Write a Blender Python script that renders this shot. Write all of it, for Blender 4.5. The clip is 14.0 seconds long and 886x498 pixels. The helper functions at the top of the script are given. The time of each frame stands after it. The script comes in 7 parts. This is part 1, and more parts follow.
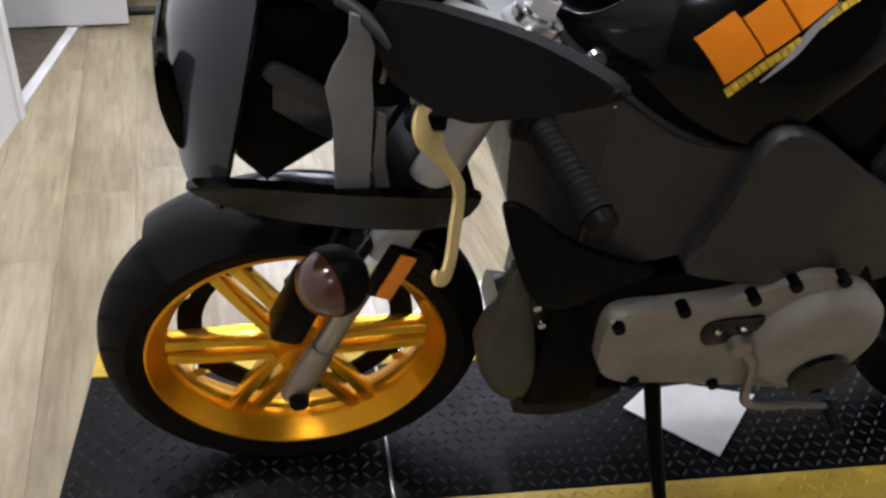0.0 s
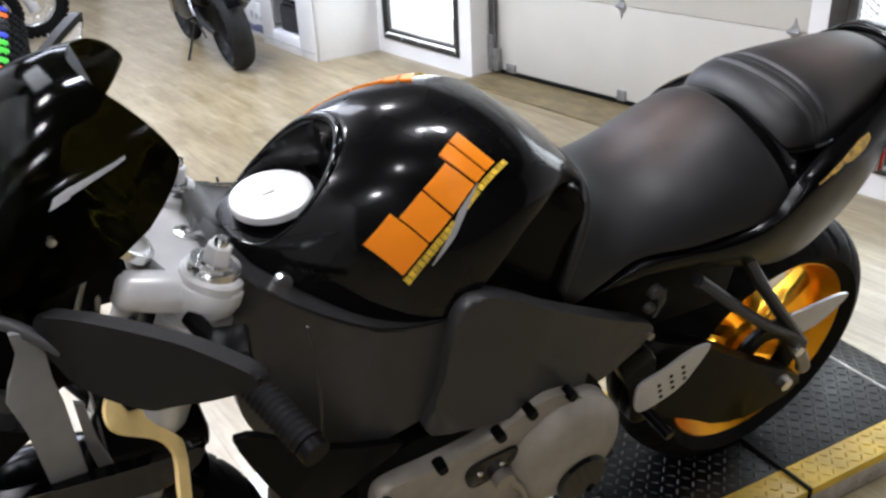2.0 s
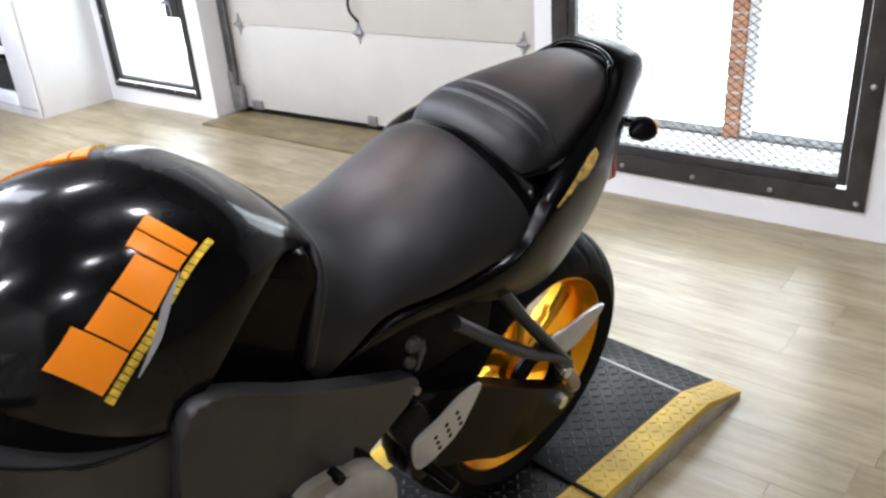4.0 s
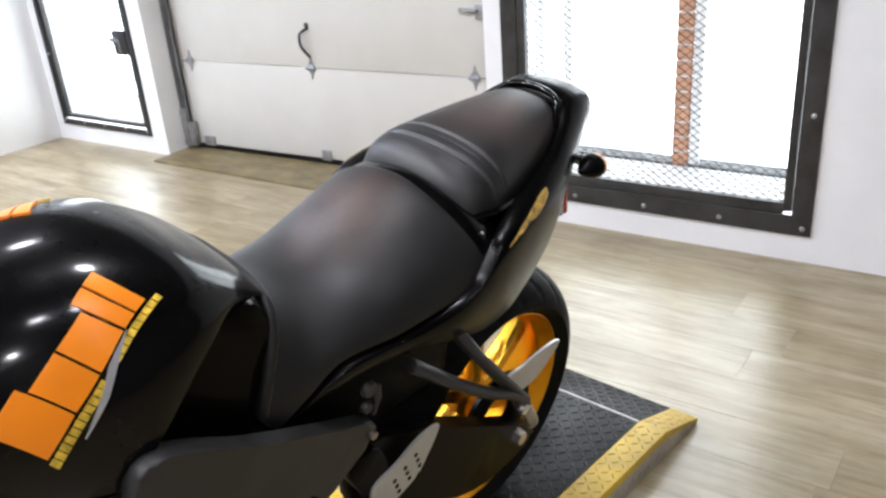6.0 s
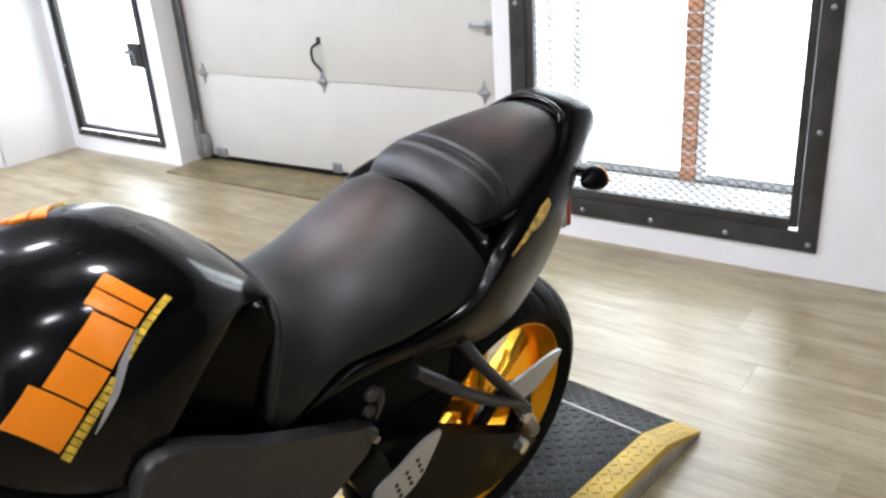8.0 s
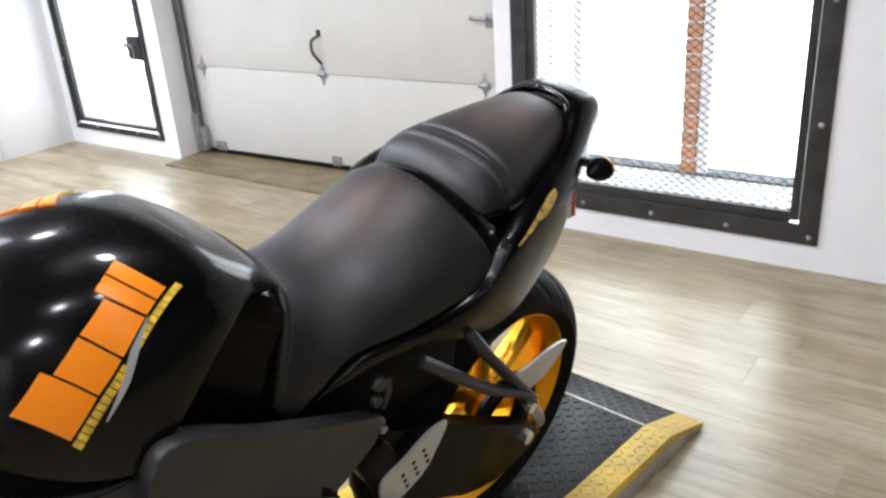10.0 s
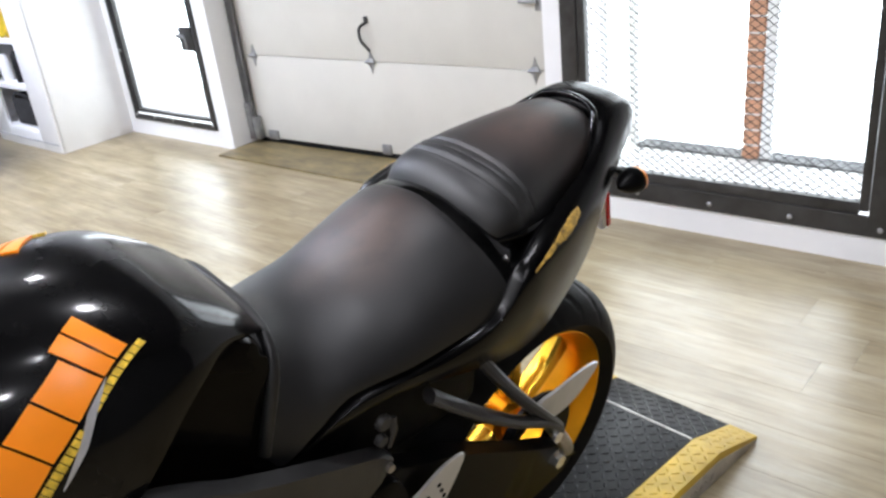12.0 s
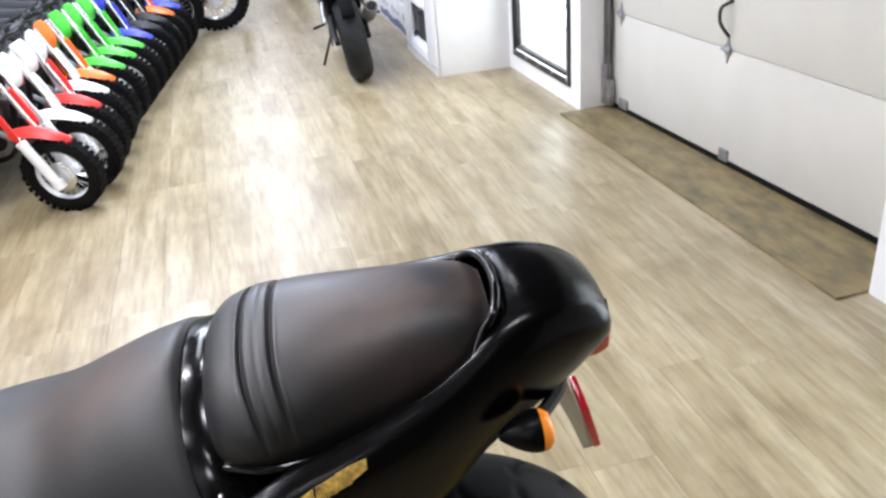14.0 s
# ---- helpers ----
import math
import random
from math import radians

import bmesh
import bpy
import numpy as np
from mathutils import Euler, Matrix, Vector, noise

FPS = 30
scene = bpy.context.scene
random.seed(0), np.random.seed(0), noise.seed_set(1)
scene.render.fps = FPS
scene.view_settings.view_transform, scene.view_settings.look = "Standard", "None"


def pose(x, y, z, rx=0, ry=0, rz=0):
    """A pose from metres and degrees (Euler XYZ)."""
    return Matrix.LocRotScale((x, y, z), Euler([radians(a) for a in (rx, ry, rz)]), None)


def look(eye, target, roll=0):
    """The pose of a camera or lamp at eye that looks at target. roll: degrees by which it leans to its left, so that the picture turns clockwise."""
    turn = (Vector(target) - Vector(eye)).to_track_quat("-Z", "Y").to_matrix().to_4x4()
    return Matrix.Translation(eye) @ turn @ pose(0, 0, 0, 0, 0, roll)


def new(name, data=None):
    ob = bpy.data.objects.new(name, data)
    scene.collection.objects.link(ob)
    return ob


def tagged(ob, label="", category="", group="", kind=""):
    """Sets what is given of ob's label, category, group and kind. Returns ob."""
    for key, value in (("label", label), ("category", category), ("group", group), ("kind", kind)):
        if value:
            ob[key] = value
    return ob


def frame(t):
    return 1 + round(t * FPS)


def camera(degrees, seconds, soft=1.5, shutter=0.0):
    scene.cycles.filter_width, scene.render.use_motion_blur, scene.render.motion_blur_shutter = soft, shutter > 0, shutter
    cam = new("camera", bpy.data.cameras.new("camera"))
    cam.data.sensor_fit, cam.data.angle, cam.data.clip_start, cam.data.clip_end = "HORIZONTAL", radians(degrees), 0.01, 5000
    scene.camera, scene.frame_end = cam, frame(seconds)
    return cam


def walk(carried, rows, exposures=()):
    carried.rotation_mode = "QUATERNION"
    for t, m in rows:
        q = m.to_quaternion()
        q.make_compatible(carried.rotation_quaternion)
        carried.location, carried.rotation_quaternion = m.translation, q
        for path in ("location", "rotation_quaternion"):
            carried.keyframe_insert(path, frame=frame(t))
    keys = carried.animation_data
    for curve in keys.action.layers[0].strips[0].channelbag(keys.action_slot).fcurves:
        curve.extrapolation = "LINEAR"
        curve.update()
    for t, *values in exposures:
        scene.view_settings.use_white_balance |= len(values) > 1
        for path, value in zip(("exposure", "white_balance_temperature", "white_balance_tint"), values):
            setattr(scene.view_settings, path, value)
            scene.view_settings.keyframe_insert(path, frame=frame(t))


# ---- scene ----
# ---- camera and its walk ----
cam = camera(56.0, 14.0, soft=2.6, shutter=0.0)
PATH = [
    (0, (0.135, 0.232, 1.24), (0.697, 1.799, 0.132), 5.6),
    (0.5, (0.143, 0.231, 1.272), (0.736, 1.817, 0.208), 2.9),
    (1, (0.21, 0.219, 1.342), (0.977, 1.783, 0.359), -1.7),
    (1.5, (0.235, 0.204, 1.36), (1.141, 1.727, 0.433), -2.5),
    (2, (0.253, 0.195, 1.382), (1.246, 1.684, 0.489), -2.9),
    (2.5, (0.285, 0.203, 1.379), (1.366, 1.627, 0.482), -3.6),
    (3, (0.324, 0.216, 1.39), (1.511, 1.567, 0.514), -4.1),
    (3.5, (0.37, 0.236, 1.382), (1.688, 1.462, 0.511), -4.7),
    (4, (0.394, 0.249, 1.374), (1.776, 1.403, 0.504), -4.4),
    (4.2, (0.398, 0.25, 1.377), (1.798, 1.391, 0.518), -4.5),
    (6.3, (0.405, 0.245, 1.394), (1.875, 1.329, 0.58), -4.3),
    (6.5, (0.395, 0.244, 1.391), (1.865, 1.33, 0.579), -4.1),
    (7, (0.397, 0.23, 1.397), (1.859, 1.341, 0.605), -4.7),
    (7.5, (0.379, 0.222, 1.398), (1.843, 1.336, 0.614), -3.9),
    (8, (0.387, 0.22, 1.396), (1.852, 1.334, 0.613), -4.1),
    (10.5, (0.375, 0.237, 1.389), (1.839, 1.342, 0.593), -4.0),
    (11, (0.37, 0.244, 1.391), (1.838, 1.347, 0.599), -4.7),
    (11.5, (0.356, 0.254, 1.392), (1.825, 1.346, 0.586), -6.9),
    (12, (0.52, 0.229, 1.415), (1.863, 1.453, 0.58), -6.6),
    (12.5, (0.696, 0.187, 1.438), (1.959, 1.498, 0.609), -4.8),
    (13, (0.914, 0.249, 1.413), (2.021, 1.662, 0.529), -3.9),
    (13.5, (1.156, 0.219, 1.468), (2.056, 1.799, 0.636), -8.0),
    (14, (1.469, 0.193, 1.494), (1.88, 1.926, 0.583), -4.9),
]
walk(cam, [(t, look(eye, target, roll)) for t, eye, target, roll in PATH], [(0, -0.82), (0.5, -0.82), (1, -0.70), (2, -0.42), (3, -0.28), (4, -0.25), (11.5, -0.25), (12.5, -0.26), (13, -0.28), (13.5, -0.12), (14, -0.18)])

# ---- world, daylight, lamps ----
world = bpy.data.worlds.new("world")
scene.world = world
world.use_nodes = True
wn = world.node_tree.nodes
sky = wn.new("ShaderNodeTexSky")
sky.sky_type = "NISHITA"
sky.sun_disc = False
sky.sun_elevation, sky.sun_rotation = radians(40), radians(60)
wn["Background"].inputs["Strength"].default_value = 0.15
world.node_tree.links.new(sky.outputs[0], wn["Background"].inputs[0])
scene.view_settings.exposure = 0.0

EAST = pose(3.415, 0, 0, 0, 0, 1.4)


def area_lamp(name, m, sx, sy, watts, colour):
    data = bpy.data.lights.new(name, "AREA")
    data.shape, data.size, data.size_y, data.energy, data.color = "RECTANGLE", sx, sy, watts, colour
    ob = new(name, data)
    ob.matrix_world = m
    return ob


# daylight in the window openings
area_lamp("daylight", EAST @ pose(0.30, 1.43, 1.15, 0, 90, 0), 1.9, 1.15, 16, (0.93, 0.96, 1.0))
area_lamp("daylight", EAST @ pose(0.30, 4.90, 1.05, 0, 90, 0), 1.7, 0.8, 11, (0.93, 0.96, 1.0))

# ---- materials ----


def material(name, colour=(0.5, 0.5, 0.5), rough=0.5, metal=0.0, vary=0.0, scale=8.0, bump=0.0, bump_scale=120.0, coat=0.0, coat_rough=0.04, stretch=(1, 1, 1), rough_vary=0.0, spec=0.5, coords="Object", second=None, band=(0.33, 0.67)):
    m = bpy.data.materials.new(name)
    m.use_nodes = True
    n, l = m.node_tree.nodes, m.node_tree.links
    b = n["Principled BSDF"]
    b.inputs["Base Color"].default_value = (*colour, 1)
    b.inputs["Roughness"].default_value, b.inputs["Metallic"].default_value = rough, metal
    b.inputs["Coat Weight"].default_value, b.inputs["Specular IOR Level"].default_value = coat, spec
    b.inputs["Coat Roughness"].default_value = coat_rough
    tc = n.new("ShaderNodeTexCoord")
    mp = n.new("ShaderNodeMapping")
    mp.inputs["Scale"].default_value = stretch
    l.new(tc.outputs[coords], mp.inputs[0])
    if vary or rough_vary:
        t = n.new("ShaderNodeTexNoise")
        t.inputs["Scale"].default_value, t.inputs["Detail"].default_value, t.inputs["Roughness"].default_value = scale, 7, 0.62
        l.new(mp.outputs[0], t.inputs["Vector"])
        if vary:
            r = n.new("ShaderNodeValToRGB")
            lo = tuple(c * (1 - vary) for c in colour) if second is None else second
            r.color_ramp.elements[0].color, r.color_ramp.elements[1].color = (*lo, 1), (*(min(1, c * (1 + vary)) for c in colour), 1)
            r.color_ramp.elements[0].position, r.color_ramp.elements[1].position = band
            l.new(t.outputs["Fac"], r.inputs[0])
            l.new(r.outputs[0], b.inputs["Base Color"])
        if rough_vary:
            mr = n.new("ShaderNodeMapRange")
            mr.inputs["From Min"].default_value, mr.inputs["From Max"].default_value = 0.3, 0.7
            mr.inputs["To Min"].default_value, mr.inputs["To Max"].default_value = max(0.02, rough - rough_vary), min(1, rough + rough_vary)
            l.new(t.outputs["Fac"], mr.inputs["Value"])
            l.new(mr.outputs[0], b.inputs["Roughness"])
    if bump:
        t2 = n.new("ShaderNodeTexNoise")
        t2.inputs["Scale"].default_value, t2.inputs["Detail"].default_value = bump_scale, 5
        l.new(mp.outputs[0], t2.inputs["Vector"])
        bp = n.new("ShaderNodeBump")
        bp.inputs["Strength"].default_value, bp.inputs["Distance"].default_value = bump, 0.002
        l.new(t2.outputs["Fac"], bp.inputs["Height"])
        l.new(bp.outputs[0], b.inputs["Normal"])
    return m


def glowing(name, colour, strength):
    m = bpy.data.materials.new(name)
    m.use_nodes = True
    b = m.node_tree.nodes["Principled BSDF"]
    b.inputs["Base Color"].default_value = (*colour, 1)
    b.inputs["Emission Color"].default_value, b.inputs["Emission Strength"].default_value = (*colour, 1), strength
    return m


def plank_material():
    """Weathered oak-look planks: tone by piece, streaks along y, grey wash and fine grain."""
    m = bpy.data.materials.new("weathered_oak_plank")
    m.use_nodes = True
    n, l = m.node_tree.nodes, m.node_tree.links
    b = n["Principled BSDF"]
    b.inputs["Specular IOR Level"].default_value = 0.82
    tc, info = n.new("ShaderNodeTexCoord"), n.new("ShaderNodeObjectInfo")
    add = n.new("ShaderNodeVectorMath")
    add.operation = "MULTIPLY_ADD"
    add.inputs[1].default_value = (0, 0, 0)
    comb = n.new("ShaderNodeCombineXYZ")
    mul = n.new("ShaderNodeMath")
    mul.operation = "MULTIPLY"
    mul.inputs[1].default_value = 37.0
    l.new(info.outputs["Random"], mul.inputs[0])
    for k in range(3):
        l.new(mul.outputs[0], comb.inputs[k])
    add.operation = "ADD"
    l.new(tc.outputs["Object"], add.inputs[0])
    l.new(comb.outputs[0], add.inputs[1])

    def noise_at(scale, stretch, detail):
        mp, t = n.new("ShaderNodeMapping"), n.new("ShaderNodeTexNoise")
        mp.inputs["Scale"].default_value = stretch
        t.inputs["Scale"].default_value, t.inputs["Detail"].default_value, t.inputs["Roughness"].default_value = scale, detail, 0.6
        l.new(add.outputs[0], mp.inputs[0])
        l.new(mp.outputs[0], t.inputs["Vector"])
        return t.outputs["Fac"]

    def ramp(fac, stops):
        r = n.new("ShaderNodeValToRGB")
        while len(r.color_ramp.elements) < len(stops):
            r.color_ramp.elements.new(0.5)
        for e, (p, c) in zip(r.color_ramp.elements, stops):
            e.position, e.color = p, (*c, 1)
        l.new(fac, r.inputs[0])
        return r.outputs[0]

    def mix(kind, fac, a, c):
        x = n.new("ShaderNodeMix")
        x.data_type, x.blend_type = "RGBA", kind
        x.inputs["Factor"].default_value = fac
        l.new(a, x.inputs["A"])
        l.new(c, x.inputs["B"])
        return x.outputs["Result"]

    streak = ramp(noise_at(1.5, (7.0, 0.9, 1), 7), ((0.26, (0.214, 0.159, 0.078)), (0.44, (0.324, 0.261, 0.150)), (0.58, (0.396, 0.332, 0.208)), (0.76, (0.476, 0.422, 0.310))))
    fine = ramp(noise_at(9.0, (7.0, 0.6, 1), 6), ((0.32, (0.66, 0.64, 0.60)), (0.52, (0.95, 0.945, 0.94)), (0.68, (1.07, 1.065, 1.06))))
    tone = ramp(info.outputs["Random"], ((0.0, (0.95, 0.945, 0.935)), (0.5, (0.98, 0.975, 0.97)), (1.0, (1.01, 1.01, 1.02))))
    place = n.new("ShaderNodeNewGeometry")
    blot = n.new("ShaderNodeTexNoise")
    blot.inputs["Scale"].default_value, blot.inputs["Detail"].default_value, blot.inputs["Roughness"].default_value = 2.2, 8, 0.66
    l.new(place.outputs["Position"], blot.inputs["Vector"])
    wear = ramp(blot.outputs["Fac"], ((0.30, (0.70, 0.665, 0.60)), (0.47, (0.93, 0.92, 0.895)), (0.62, (1.05, 1.05, 1.05))))
    l.new(mix("MULTIPLY", 1.0, mix("MULTIPLY", 1.0, mix("MULTIPLY", 0.85, streak, fine), tone), wear), b.inputs["Base Color"])
    rr = n.new("ShaderNodeMapRange")
    rr.inputs["To Min"].default_value, rr.inputs["To Max"].default_value = 0.24, 0.40
    l.new(noise_at(3.0, (2, 1, 1), 4), rr.inputs["Value"])
    l.new(rr.outputs[0], b.inputs["Roughness"])
    bp = n.new("ShaderNodeBump")
    bp.inputs["Strength"].default_value, bp.inputs["Distance"].default_value = 0.18, 0.0015
    l.new(noise_at(20.0, (8, 0.5, 1), 4), bp.inputs["Height"])
    l.new(bp.outputs[0], b.inputs["Normal"])
    return m


def vinyl_material():
    """Black grained vinyl, rubbed brown where it is sat on."""
    m = material("black_vinyl", (0.0050, 0.0050, 0.0051), 0.47, bump=0.16, bump_scale=420, rough_vary=0.05, scale=7, spec=0.56)
    n, l = m.node_tree.nodes, m.node_tree.links
    n["Principled BSDF"].inputs["Sheen Weight"].default_value, n["Principled BSDF"].inputs["Sheen Roughness"].default_value = 0.015, 0.45
    tc = n.new("ShaderNodeTexCoord")
    worn = None
    for centre, reach in (((0.975, 0.025, 0.925), 0.155), ((1.345, 0.0, 0.995), 0.18)):
        far = n.new("ShaderNodeVectorMath")
        far.operation = "DISTANCE"
        far.inputs[1].default_value = centre
        l.new(tc.outputs["Object"], far.inputs[0])
        fade = n.new("ShaderNodeMapRange")
        fade.interpolation_type = "SMOOTHSTEP"
        fade.inputs["From Min"].default_value, fade.inputs["From Max"].default_value = reach, 0.02
        l.new(far.outputs["Value"], fade.inputs["Value"])
        if worn is None:
            worn = fade.outputs[0]
        else:
            both = n.new("ShaderNodeMath")
            both.operation = "ADD"
            l.new(worn, both.inputs[0])
            l.new(fade.outputs[0], both.inputs[1])
            worn = both.outputs[0]
    blot = n.new("ShaderNodeTexNoise")
    blot.inputs["Scale"].default_value, blot.inputs["Detail"].default_value = 14, 7
    l.new(tc.outputs["Object"], blot.inputs["Vector"])
    patch = n.new("ShaderNodeMapRange")
    patch.inputs["From Min"].default_value, patch.inputs["From Max"].default_value = 0.26, 0.58
    l.new(blot.outputs["Fac"], patch.inputs["Value"])
    amount = n.new("ShaderNodeMath")
    amount.operation = "MULTIPLY"
    l.new(worn, amount.inputs[0])
    l.new(patch.outputs[0], amount.inputs[1])
    tint = n.new("ShaderNodeValToRGB")
    tint.color_ramp.elements[0].color = (0.0045, 0.0045, 0.0046, 1)
    tint.color_ramp.elements[1].color = (0.060, 0.034, 0.025, 1)
    l.new(amount.outputs[0], tint.inputs[0])
    l.new(tint.outputs[0], n["Principled BSDF"].inputs["Base Color"])
    return m


def smoked_material():
    """Dark smoked acrylic that lets a little olive light through."""
    m = material("smoked_screen", (0.0015, 0.0015, 0.001), 0.09, vary=0.4, scale=3, spec=0.10)
    n, l = m.node_tree.nodes, m.node_tree.links
    clear, both = n.new("ShaderNodeBsdfTransparent"), n.new("ShaderNodeMixShader")
    clear.inputs["Color"].default_value = (0.13, 0.12, 0.03, 1)
    both.inputs["Fac"].default_value = 0.55
    l.new(n["Principled BSDF"].outputs[0], both.inputs[1])
    l.new(clear.outputs[0], both.inputs[2])
    l.new(both.outputs[0], n["Material Output"].inputs["Surface"])
    return m


